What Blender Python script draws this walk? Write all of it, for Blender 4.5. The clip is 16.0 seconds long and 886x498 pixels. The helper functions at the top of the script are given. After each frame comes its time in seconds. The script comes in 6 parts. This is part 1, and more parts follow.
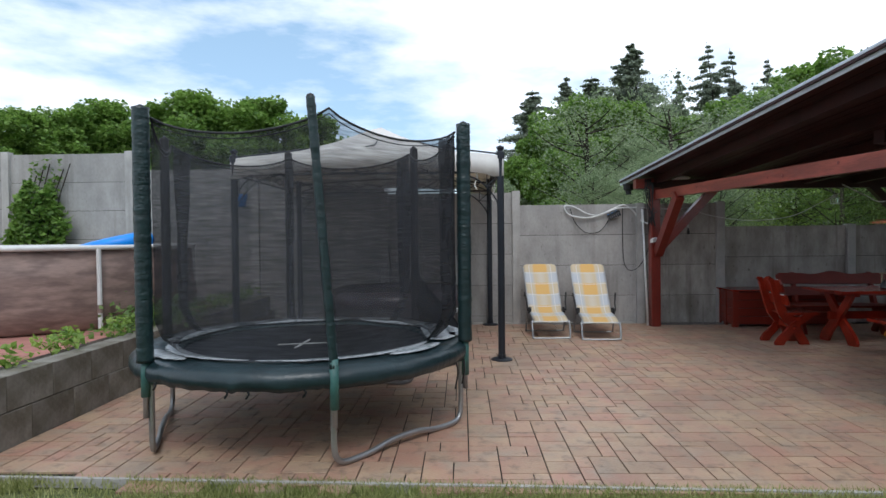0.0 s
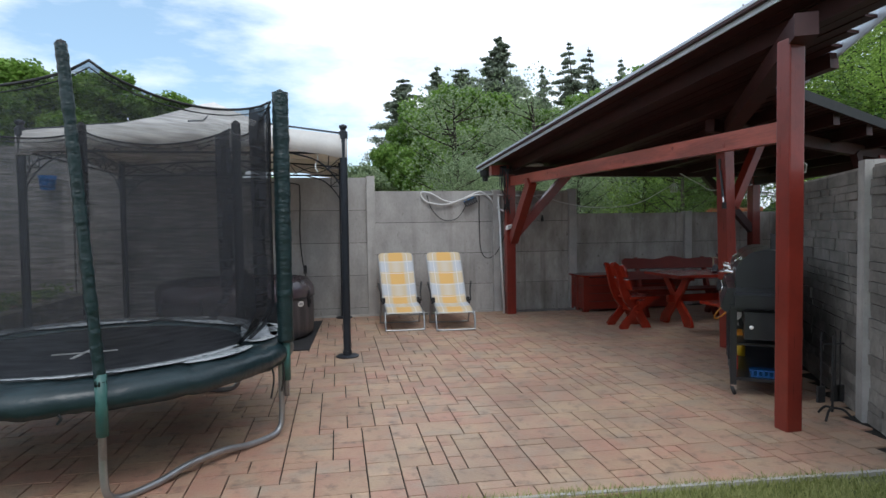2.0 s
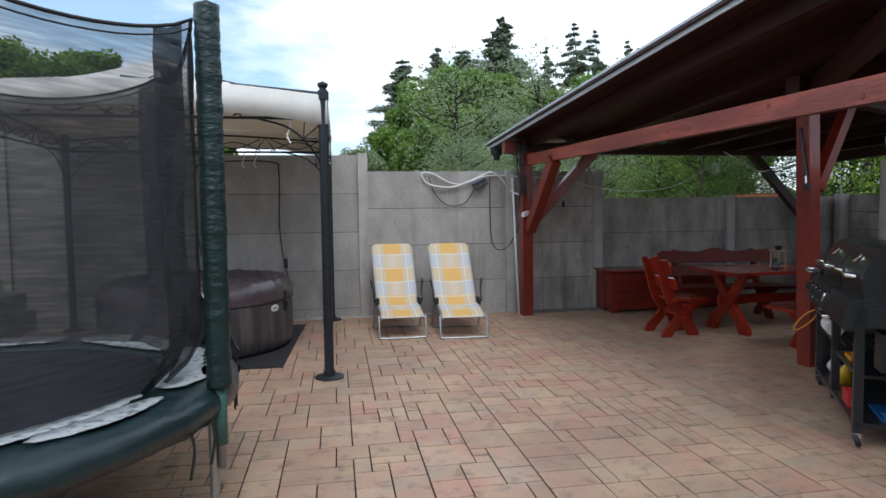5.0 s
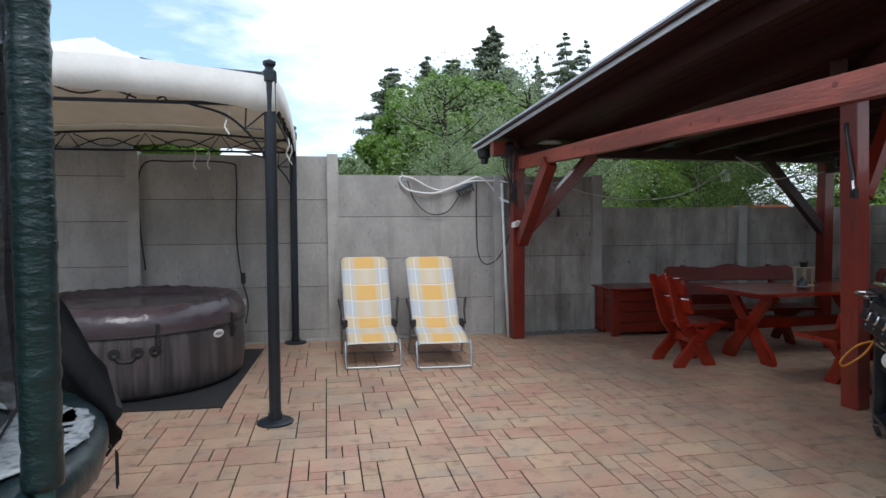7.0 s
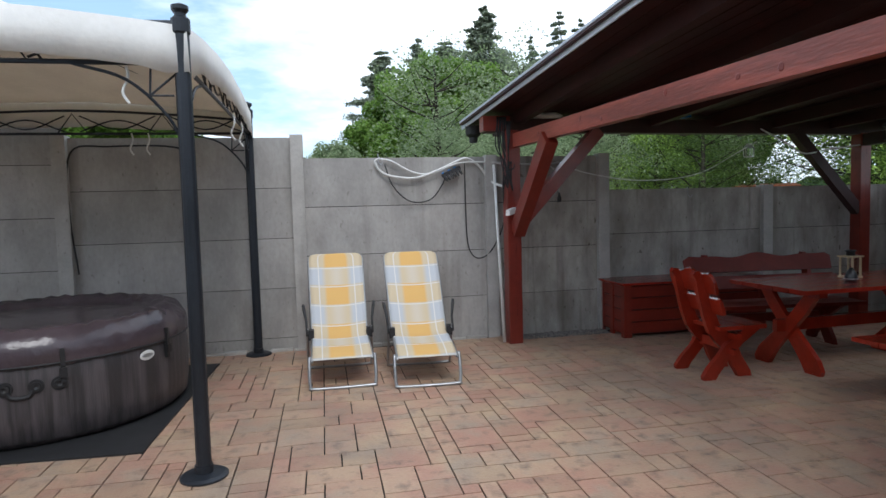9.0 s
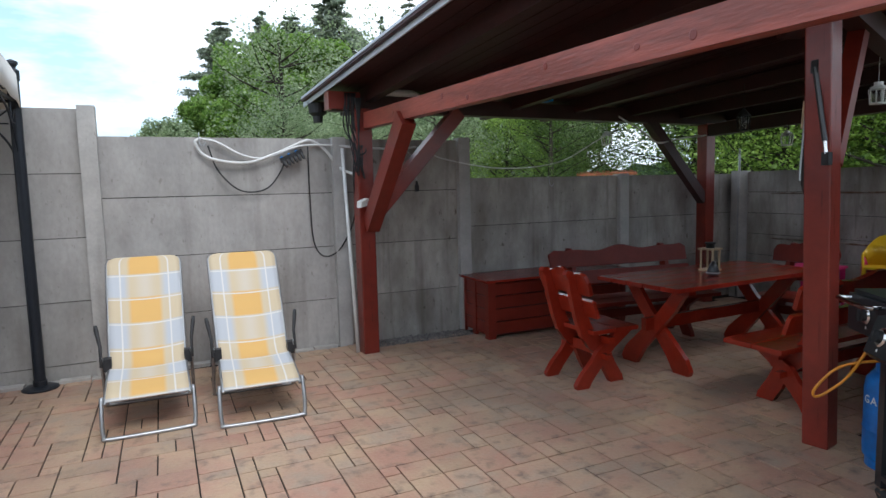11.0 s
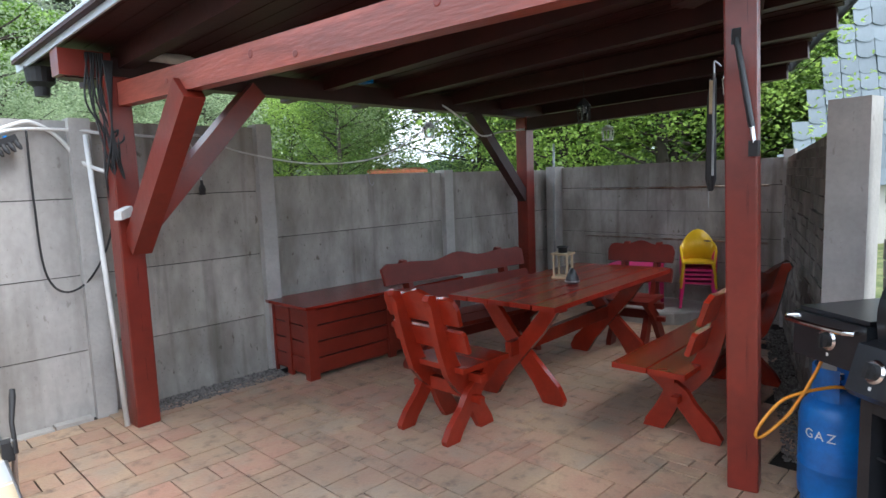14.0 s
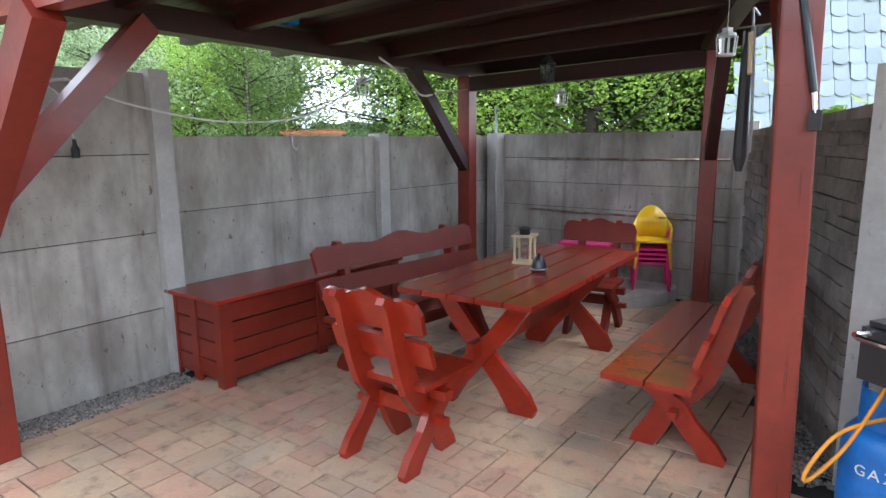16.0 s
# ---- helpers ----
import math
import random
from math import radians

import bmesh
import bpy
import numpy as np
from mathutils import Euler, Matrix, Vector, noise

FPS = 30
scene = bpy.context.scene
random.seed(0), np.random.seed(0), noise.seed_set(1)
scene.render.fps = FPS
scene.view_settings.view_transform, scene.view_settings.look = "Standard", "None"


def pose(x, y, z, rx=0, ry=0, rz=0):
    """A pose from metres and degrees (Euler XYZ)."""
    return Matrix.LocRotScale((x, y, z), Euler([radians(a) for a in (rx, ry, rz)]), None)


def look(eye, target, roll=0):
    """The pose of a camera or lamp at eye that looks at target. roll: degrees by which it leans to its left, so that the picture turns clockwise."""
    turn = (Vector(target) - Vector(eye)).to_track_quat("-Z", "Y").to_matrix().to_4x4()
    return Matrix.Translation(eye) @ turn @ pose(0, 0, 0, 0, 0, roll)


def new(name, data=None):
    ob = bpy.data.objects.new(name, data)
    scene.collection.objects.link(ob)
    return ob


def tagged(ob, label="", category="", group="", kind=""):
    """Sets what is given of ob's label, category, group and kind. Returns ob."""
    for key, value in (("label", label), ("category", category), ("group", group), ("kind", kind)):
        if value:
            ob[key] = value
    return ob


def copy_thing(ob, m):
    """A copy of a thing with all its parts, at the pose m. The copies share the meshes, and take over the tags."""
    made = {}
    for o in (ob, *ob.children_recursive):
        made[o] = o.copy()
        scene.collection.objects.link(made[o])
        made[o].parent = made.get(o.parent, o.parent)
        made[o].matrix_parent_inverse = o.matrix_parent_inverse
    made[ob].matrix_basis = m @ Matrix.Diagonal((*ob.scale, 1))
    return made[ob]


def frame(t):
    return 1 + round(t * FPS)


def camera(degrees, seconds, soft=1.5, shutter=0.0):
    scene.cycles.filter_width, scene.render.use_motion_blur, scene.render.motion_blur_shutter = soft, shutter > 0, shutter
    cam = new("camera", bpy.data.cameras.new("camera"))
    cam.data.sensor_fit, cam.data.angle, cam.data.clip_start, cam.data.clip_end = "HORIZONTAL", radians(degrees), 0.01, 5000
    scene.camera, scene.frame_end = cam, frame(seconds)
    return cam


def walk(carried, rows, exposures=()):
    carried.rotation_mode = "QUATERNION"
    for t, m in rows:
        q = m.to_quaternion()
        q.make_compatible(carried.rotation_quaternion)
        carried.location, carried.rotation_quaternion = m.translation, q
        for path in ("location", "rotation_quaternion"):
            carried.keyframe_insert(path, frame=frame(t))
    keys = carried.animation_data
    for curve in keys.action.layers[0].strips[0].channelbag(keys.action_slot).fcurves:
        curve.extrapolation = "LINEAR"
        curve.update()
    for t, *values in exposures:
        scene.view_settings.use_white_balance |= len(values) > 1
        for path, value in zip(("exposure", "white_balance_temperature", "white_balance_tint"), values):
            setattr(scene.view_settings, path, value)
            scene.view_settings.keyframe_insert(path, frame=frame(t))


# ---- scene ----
cam = camera(72.0, 16.0)
PATH = [
    (0, (0.265, 0.109, 1.48), (0.204, 2.107, 1.444), -0.6),
    (0.5, (0.324, 0.182, 1.469), (0.444, 2.178, 1.425), -0.5),
    (1, (0.458, 0.318, 1.462), (0.701, 2.302, 1.397), -0.7),
    (1.5, (0.574, 0.43, 1.459), (0.888, 2.404, 1.398), -0.7),
    (2, (0.654, 0.603, 1.453), (0.995, 2.573, 1.376), -0.8),
    (2.5, (0.712, 0.85, 1.457), (1.046, 2.821, 1.394), -0.8),
    (3, (0.75, 1.081, 1.447), (1.089, 3.05, 1.365), -0.7),
    (5.5, (0.908, 2.276, 1.452), (1.251, 4.242, 1.331), -0.8),
    (6, (1.012, 2.488, 1.457), (1.374, 4.452, 1.357), -0.8),
    (6.5, (1.075, 2.727, 1.434), (1.44, 4.69, 1.324), -0.2),
    (7, (1.121, 2.989, 1.435), (1.495, 4.951, 1.348), -0.3),
    (7.5, (1.17, 3.191, 1.44), (1.519, 5.156, 1.302), -0.5),
    (8, (1.275, 3.465, 1.45), (1.569, 5.44, 1.326), -0.8),
    (10.3, (1.624, 4.43, 1.498), (2.249, 6.32, 1.306), -1.4),
    (10.5, (1.657, 4.499, 1.532), (2.321, 6.373, 1.321), -1.0),
    (11, (1.709, 4.745, 1.526), (2.54, 6.553, 1.328), -1.4),
    (11.5, (1.746, 4.937, 1.532), (2.761, 6.647, 1.317), -1.8),
    (12, (1.778, 5.152, 1.546), (2.896, 6.8, 1.358), -1.9),
    (12.5, (1.866, 5.361, 1.553), (3.028, 6.975, 1.339), -1.1),
    (13, (1.94, 5.568, 1.552), (3.183, 7.118, 1.325), -1.5),
    (13.5, (1.966, 5.77, 1.557), (3.318, 7.228, 1.337), -2.2),
    (14, (2.046, 5.957, 1.546), (3.459, 7.354, 1.321), -2.1),
    (14.5, (2.132, 6.168, 1.56), (3.614, 7.493, 1.345), -1.5),
    (15, (2.281, 6.336, 1.578), (3.766, 7.644, 1.293), -1.0),
    (15.5, (2.375, 6.522, 1.57), (3.927, 7.75, 1.28), -0.7),
    (16, (2.454, 6.646, 1.577), (4.038, 7.817, 1.228), -0.6),
]
walk(cam, [(t, look(eye, target, roll)) for t, eye, target, roll in PATH],
     exposures=[(0, 0.0, 6050, 10), (5.5, 0.17, 6050, 10), (8.5, 0.25, 6000, 10), (10.5, 0.34, 6000, 10), (12.5, 1.0, 6000, 10), (14.5, 1.54, 5950, 10), (16, 2.03, 5950, 10)])

# ---- light ----
SUN_EL, SUN_AZ = radians(52), radians(174)
world = bpy.data.worlds.new("sky_world")
scene.world = world
world.use_nodes = True
wn, wl = world.node_tree.nodes, world.node_tree.links
wn.clear()
w_out, w_bg = wn.new("ShaderNodeOutputWorld"), wn.new("ShaderNodeBackground")
w_sky = wn.new("ShaderNodeTexSky")
w_sky.sky_type, w_sky.sun_disc, w_sky.sun_elevation, w_sky.sun_rotation = "NISHITA", False, SUN_EL, SUN_AZ
w_tc, w_map = wn.new("ShaderNodeTexCoord"), wn.new("ShaderNodeMapping")
w_map.inputs["Scale"].default_value = (1.0, 1.0, 3.2)
w_map.inputs["Location"].default_value = (0.35, 0.1, 0.2)
w_noise = wn.new("ShaderNodeTexNoise")
w_noise.inputs["Scale"].default_value = 2.6
w_noise.inputs["Detail"].default_value = 9
w_noise.inputs["Roughness"].default_value = 0.55
w_ramp = wn.new("ShaderNodeValToRGB")
w_ramp.color_ramp.elements[0].position, w_ramp.color_ramp.elements[1].position = 0.36, 0.56
w_mix = wn.new("ShaderNodeMix")
w_mix.data_type = "RGBA"
w_mix.inputs["B"].default_value = (15.5, 15.8, 16.3, 1)
wl.new(w_tc.outputs["Generated"], w_map.inputs["Vector"])
wl.new(w_map.outputs["Vector"], w_noise.inputs["Vector"])
wl.new(w_noise.outputs["Fac"], w_ramp.inputs["Fac"])
wl.new(w_ramp.outputs["Color"], w_mix.inputs["Factor"])
w_pale = wn.new("ShaderNodeMix")
w_pale.data_type, w_pale.blend_type = "RGBA", "ADD"
w_pale.inputs["Factor"].default_value, w_pale.inputs["B"].default_value = 1.0, (3.2, 4.6, 5.6, 1)
wl.new(w_sky.outputs["Color"], w_pale.inputs["A"])
wl.new(w_pale.outputs["Result"], w_mix.inputs["A"])
wl.new(w_mix.outputs["Result"], w_bg.inputs["Color"])
wl.new(w_bg.outputs["Background"], w_out.inputs["Surface"])
w_bg.inputs["Strength"].default_value = 0.085

sun = new("sun", bpy.data.lights.new("sun", "SUN"))
sun.data.energy, sun.data.angle, sun.data.color = 1.15, radians(24), (1.0, 0.96, 0.9)
sun.matrix_world = look((0, 0, 0), (-math.sin(SUN_AZ) * math.cos(SUN_EL), -math.cos(SUN_AZ) * math.cos(SUN_EL), -math.sin(SUN_EL)))
scene.view_settings.exposure = 0.0


# ---- materials ----
def mat(name, base, rough=0.6, metal=0.0, var=0.25, scale=3.0, fine=40.0, bump=0.15, alt=None, stretch=(1, 1, 1), per=0.0, fac=(0.35, 0.65), coat=0.0):
    """A surface with stains at one scale, grain at another, a fine relief, and a tone of its own for each piece (per)."""
    m = bpy.data.materials.new(name)
    m.use_nodes = True
    n, l = m.node_tree.nodes, m.node_tree.links
    b = n["Principled BSDF"]
    tc, mp = n.new("ShaderNodeTexCoord"), n.new("ShaderNodeMapping")
    mp.inputs["Scale"].default_value = stretch
    l.new(tc.outputs["Object"], mp.inputs["Vector"])
    big, small = n.new("ShaderNodeTexNoise"), n.new("ShaderNodeTexNoise")
    big.inputs["Scale"].default_value, small.inputs["Scale"].default_value = scale, fine
    big.inputs["Detail"].default_value, small.inputs["Detail"].default_value = 5, 3
    l.new(mp.outputs["Vector"], big.inputs["Vector"]), l.new(mp.outputs["Vector"], small.inputs["Vector"])
    ramp = n.new("ShaderNodeValToRGB")
    e = ramp.color_ramp.elements
    e[0].position, e[1].position = fac
    alt = alt or [c * (1 - var) for c in base]
    e[0].color, e[1].color = (*alt, 1), (*base, 1)
    l.new(big.outputs["Fac"], ramp.inputs["Fac"])
    hsv = n.new("ShaderNodeHueSaturation")
    l.new(ramp.outputs["Color"], hsv.inputs["Color"])
    add = n.new("ShaderNodeMapRange")
    add.inputs["To Min"].default_value, add.inputs["To Max"].default_value = 1 - var * 0.6, 1 + var * 0.6
    l.new(small.outputs["Fac"], add.inputs["Value"])
    value = add.outputs["Result"]
    if per:
        oi, ge, s, fr, mr, mu = (n.new("ShaderNode" + k) for k in ("ObjectInfo", "NewGeometry", "Math", "Math", "MapRange", "Math"))
        s.operation, fr.operation, mu.operation = "ADD", "FRACT", "MULTIPLY"
        l.new(oi.outputs["Random"], s.inputs[0]), l.new(ge.outputs["Random Per Island"], s.inputs[1])
        l.new(s.outputs[0], fr.inputs[0]), l.new(fr.outputs[0], mr.inputs["Value"])
        mr.inputs["To Min"].default_value, mr.inputs["To Max"].default_value = 1 - per, 1 + per
        l.new(value, mu.inputs[0]), l.new(mr.outputs["Result"], mu.inputs[1])
        value = mu.outputs[0]
    l.new(value, hsv.inputs["Value"])
    l.new(hsv.outputs["Color"], b.inputs["Base Color"])
    b.inputs["Roughness"].default_value, b.inputs["Metallic"].default_value = rough, metal
    if coat:
        b.inputs["Coat Weight"].default_value, b.inputs["Coat Roughness"].default_value = coat, 0.12
    if bump:
        bp = n.new("ShaderNodeBump")
        bp.inputs["Strength"].default_value, bp.inputs["Distance"].default_value = bump, 0.01
        l.new(small.outputs["Fac"], bp.inputs["Height"]), l.new(bp.outputs["Normal"], b.inputs["Normal"])
    return m


def leaf_mat(name, c1, c2, through_=0.35):
    m = bpy.data.materials.new(name)
    m.use_nodes = True
    n, l = m.node_tree.nodes, m.node_tree.links
    b = n["Principled BSDF"]
    ge, ramp, noi, mix = n.new("ShaderNodeNewGeometry"), n.new("ShaderNodeValToRGB"), n.new("ShaderNodeTexNoise"), n.new("ShaderNodeMath")
    tc = n.new("ShaderNodeTexCoord")
    noi.inputs["Scale"].default_value = 0.6
    l.new(tc.outputs["Object"], noi.inputs["Vector"])
    mix.operation = "MULTIPLY_ADD"
    mix.inputs[1].default_value = 0.5
    l.new(ge.outputs["Random Per Island"], mix.inputs[0]), l.new(noi.outputs["Fac"], mix.inputs[2])
    ramp.color_ramp.elements[0].position, ramp.color_ramp.elements[1].position = 0.45, 1.0
    ramp.color_ramp.elements[0].color, ramp.color_ramp.elements[1].color = (*c1, 1), (*c2, 1)
    l.new(mix.outputs[0], ramp.inputs["Fac"]), l.new(ramp.outputs["Color"], b.inputs["Base Color"])
    b.inputs["Roughness"].default_value = 0.55
    tr, ms = n.new("ShaderNodeBsdfTranslucent"), n.new("ShaderNodeMixShader")
    ms.inputs[0].default_value = through_
    l.new(ramp.outputs["Color"], tr.inputs["Color"])
    l.new(b.outputs[0], ms.inputs[1]), l.new(tr.outputs[0], ms.inputs[2]), l.new(ms.outputs[0], n["Material Output"].inputs["Surface"])
    return m


def net_mat(name, cover, scale_):
    """Black knotted net: thin cords of cover 0..1 with air between them, slightly uneven."""
    m = bpy.data.materials.new(name)
    m.use_nodes = True
    n, l = m.node_tree.nodes, m.node_tree.links
    b = n["Principled BSDF"]
    b.inputs["Base Color"].default_value, b.inputs["Roughness"].default_value = (0.02, 0.022, 0.028, 1), 0.7
    tr, ms, noi, mr, tc = n.new("ShaderNodeBsdfTransparent"), n.new("ShaderNodeMixShader"), n.new("ShaderNodeTexNoise"), n.new("ShaderNodeMapRange"), n.new("ShaderNodeTexCoord")
    mp = n.new("ShaderNodeMapping")
    mp.inputs["Scale"].default_value = (1, 1, 12)
    noi.inputs["Scale"].default_value = scale_
    l.new(tc.outputs["Object"], mp.inputs["Vector"]), l.new(mp.outputs["Vector"], noi.inputs["Vector"]), l.new(noi.outputs["Fac"], mr.inputs["Value"])
    mr.inputs["From Min"].default_value, mr.inputs["From Max"].default_value = 0.3, 0.7
    mr.inputs["To Min"].default_value, mr.inputs["To Max"].default_value = max(0, cover - 0.12), min(1, cover + 0.12)
    l.new(mr.outputs["Result"], ms.inputs[0]), l.new(tr.outputs[0], ms.inputs[1]), l.new(b.outputs[0], ms.inputs[2])
    l.new(ms.outputs[0], n["Material Output"].inputs["Surface"])
    return m


def glass_mat(name):
    m = bpy.data.materials.new(name)
    m.use_nodes = True
    b = m.node_tree.nodes["Principled BSDF"]
    b.inputs["Transmission Weight"].default_value, b.inputs["Roughness"].default_value, b.inputs["Base Color"].default_value = 1.0, 0.05, (0.9, 0.93, 0.9, 1)
    return m


M_CONC = mat("concrete_panel", (0.40, 0.385, 0.365), 0.85, var=0.26, scale=2.6, fine=30, bump=0.25, per=0.07, stretch=(1, 1, 0.6))
M_CONC_OLD = mat("weathered_concrete", (0.42, 0.395, 0.36), 0.88, var=0.35, scale=3.4, fine=24, bump=0.3, per=0.08, fac=(0.36, 0.6), alt=(0.27, 0.25, 0.22), stretch=(1, 1, 0.45))
M_STONE = mat("rough_cast_stone", (0.235, 0.22, 0.20), 0.9, var=0.4, scale=5, fine=30, bump=0.8, per=0.15)
M_POST = mat("concrete_post", (0.46, 0.445, 0.42), 0.85, var=0.2, scale=4, fine=40, bump=0.25)
M_RED = mat("red_brown_stain", (0.20, 0.021, 0.011), 0.36, var=0.28, scale=3, fine=22, bump=0.12, stretch=(1, 1, 1), per=0.08, coat=0.15)
M_RED_BEAM = mat("pinkish_red_stain", (0.33, 0.07, 0.045), 0.36, var=0.4, scale=3, fine=24, bump=0.2, coat=0.15, stretch=(2.5, 0.4, 3), fac=(0.4, 0.6))
# darker copy of the red stain; the shade under the roof is in its colour
M_RED_SHADED = mat("red_stain_in_roof_shade", (0.040, 0.006, 0.005), 0.55, var=0.35, scale=4, fine=25, bump=0.15, per=0.12)
M_FURN = mat("varnished_red_wood", (0.28, 0.021, 0.008), 0.24, var=0.25, scale=4, fine=26, bump=0.06, per=0.08, coat=0.28)
# near-black tone that stands for the shadow in the panel seams
M_JOINT = mat("joint_shadow", (0.07, 0.065, 0.06), 0.95, var=0.3)
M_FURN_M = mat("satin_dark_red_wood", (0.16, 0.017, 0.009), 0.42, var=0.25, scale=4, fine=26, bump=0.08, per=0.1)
M_FURN_D = mat("varnished_dark_red_wood", (0.24, 0.019, 0.010), 0.26, var=0.25, scale=4, fine=26, bump=0.05, per=0.1, coat=0.2)
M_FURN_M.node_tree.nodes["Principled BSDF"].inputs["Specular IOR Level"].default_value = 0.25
M_FURN.node_tree.nodes["Principled BSDF"].inputs["Specular IOR Level"].default_value = 0.4
M_CRACK = mat("shadowed_crack", (0.035, 0.012, 0.010), 0.9, var=0.3)
M_ZINC = mat("galvanised_steel", (0.42, 0.43, 0.44), 0.38, 0.85, var=0.2, scale=6, fine=60, bump=0.05)
M_FASCIA = mat("roof_edge_sheet", (0.60, 0.65, 0.72), 0.4, 0.1, var=0.12, scale=2, fine=30, bump=0.05)
M_BLACK = mat("black_enamel", (0.018, 0.02, 0.024), 0.32, var=0.3, scale=6, fine=60, bump=0.03, coat=0.2)
M_BLACKM = mat("matt_black", (0.02, 0.02, 0.022), 0.6, var=0.3, scale=8, fine=60, bump=0.08)
M_IRON = mat("dark_blue_black_steel", (0.022, 0.027, 0.036), 0.42, 0.3, var=0.25, scale=5, fine=50, bump=0.05)
M_GREEN = mat("dark_green_vinyl", (0.010, 0.03, 0.032), 0.36, var=0.35, scale=7, fine=28, bump=0.7, stretch=(1, 1, 2))
M_GREEN_L = mat("faded_green_vinyl", (0.05, 0.145, 0.13), 0.45, var=0.25, scale=9, fine=50, bump=0.3)
M_PAD = mat("pad_vinyl", (0.016, 0.034, 0.04), 0.33, var=0.4, scale=5, fine=18, bump=0.5, alt=(0.008, 0.02, 0.024))
M_PADW = mat("peeled_white_vinyl", (0.40, 0.43, 0.45), 0.42, var=0.4, scale=22, fine=60, bump=0.3, alt=(0.10, 0.13, 0.14), fac=(0.34, 0.5), stretch=(1, 1, 1))
M_MAT = mat("black_jump_mat", (0.018, 0.02, 0.026), 0.5, var=0.3, scale=3, fine=120, bump=0.05)
M_WHITE = mat("white_paint", (0.75, 0.75, 0.73), 0.5, var=0.12, scale=6, fine=50, bump=0.05)
M_CANVAS = mat("cream_canvas", (0.88, 0.87, 0.84), 0.8, var=0.12, scale=3, fine=30, bump=0.25)
M_CABLE_G = mat("grey_cable", (0.66, 0.66, 0.64), 0.5, var=0.1, scale=9, fine=60, bump=0)
M_SOIL = mat("soil", (0.06, 0.042, 0.03), 0.95, var=0.5, scale=9, fine=50, bump=0.8)
M_BED = mat("sand_joint", (0.016, 0.013, 0.011), 0.95, var=0.4, scale=6, fine=60, bump=0.5)
M_GRAVEL = mat("gravel_stone", (0.2, 0.185, 0.175), 0.8, var=0.3, scale=8, fine=60, bump=0.3, per=0.5)
M_GRASSG = mat("lawn_soil", (0.17, 0.18, 0.07), 0.95, var=0.5, scale=5, fine=50, bump=0.8, alt=(0.06, 0.09, 0.02))
M_BLADE = leaf_mat("grass_blade", (0.17, 0.21, 0.05), (0.46, 0.47, 0.2), 0.4)
M_YELLOW = mat("yellow_plastic", (0.72, 0.46, 0.015), 0.35, var=0.06, scale=6, fine=50, bump=0.02)
M_PINK = mat("pink_plastic", (0.62, 0.02, 0.17), 0.35, var=0.06, scale=6, fine=50, bump=0.02)
M_BLUE = mat("blue_gas_paint", (0.01, 0.17, 0.55), 0.4, var=0.3, scale=7, fine=50, bump=0.08, alt=(0.015, 0.11, 0.36))
M_BLUED = mat("dark_blue_plastic", (0.008, 0.09, 0.28), 0.5, var=0.2, scale=6, fine=50, bump=0.05)
M_BLUEP = mat("blue_plastic", (0.01, 0.26, 0.8), 0.35, var=0.1, scale=6, fine=50, bump=0.02)
M_ORANGE = mat("orange_rubber", (0.75, 0.3, 0.02), 0.45, var=0.12, scale=9, fine=50, bump=0.02)
M_PALE = mat("pale_pine", (0.55, 0.43, 0.27), 0.6, var=0.2, scale=9, fine=40, bump=0.1, stretch=(1, 1, .2))
M_CHROME = mat("chrome", (0.7, 0.7, 0.7), 0.15, 1.0, var=0.05, scale=9, fine=50, bump=0)
M_PAPER = mat("white_paper", (0.8, 0.79, 0.77), 0.9, var=0.08, scale=30, fine=90, bump=0.3)
M_GLASS = glass_mat("lantern_glass")
M_BARK = mat("bark", (0.05, 0.04, 0.03), 0.95, var=0.5, scale=4, fine=20, bump=1.0, stretch=(1, 1, .25))
M_TUB = mat("grey_plank_vinyl", (0.085, 0.074, 0.078), 0.45, var=0.4, scale=3, fine=30, bump=0.12, alt=(0.035, 0.032, 0.034), stretch=(7, 7, .3), fac=(0.4, 0.62))
M_TUBTOP = mat("grey_vinyl_cover", (0.075, 0.056, 0.065), 0.22, var=0.3, scale=5, fine=9, bump=1.0)
M_BLOCK = mat("retaining_block", (0.25, 0.235, 0.205), 0.9, var=0.4, scale=3.5, fine=30, bump=0.4, alt=(0.13, 0.115, 0.085), per=0.12)
M_SLATE = mat("silver_shingle", (0.18, 0.22, 0.25), 0.5, 0.05, var=0.15, scale=4, fine=30, bump=0.2, per=0.16)
M_RATTAN = mat("printed_rattan", (0.26, 0.18, 0.15), 0.6, var=0.3, scale=3, fine=14, bump=0.2, alt=(0.15, 0.10, 0.085), stretch=(1, 1, 4), fac=(.4, .6))
M_REDPAVE = mat("red_paving", (0.42, 0.19, 0.15), 0.85, var=0.2, scale=6, fine=40, bump=0.3)
M_SANDPAVE = mat("sand_paving", (0.45, 0.40, 0.33), 0.85, var=0.2, scale=6, fine=40, bump=0.3)
M_RENDER = mat("pale_render", (0.5, 0.48, 0.44), 0.9, var=0.1, scale=2, fine=40, bump=0.3)
M_RUST = mat("rusty_pipe", (0.3, 0.26, 0.22), 0.5, 0.5, var=0.4, scale=12, fine=60, bump=0.1, alt=(0.16, 0.09, 0.05))
L_DECID = leaf_mat("leaves_mid", (0.08, 0.17, 0.025), (0.27, 0.42, 0.09), 0.5)
L_LIGHT = leaf_mat("leaves_pale", (0.13, 0.20, 0.09), (0.40, 0.48, 0.28), 0.5)
L_DARK = leaf_mat("leaves_dark", (0.06, 0.12, 0.03), (0.20, 0.30, 0.08), 0.45)
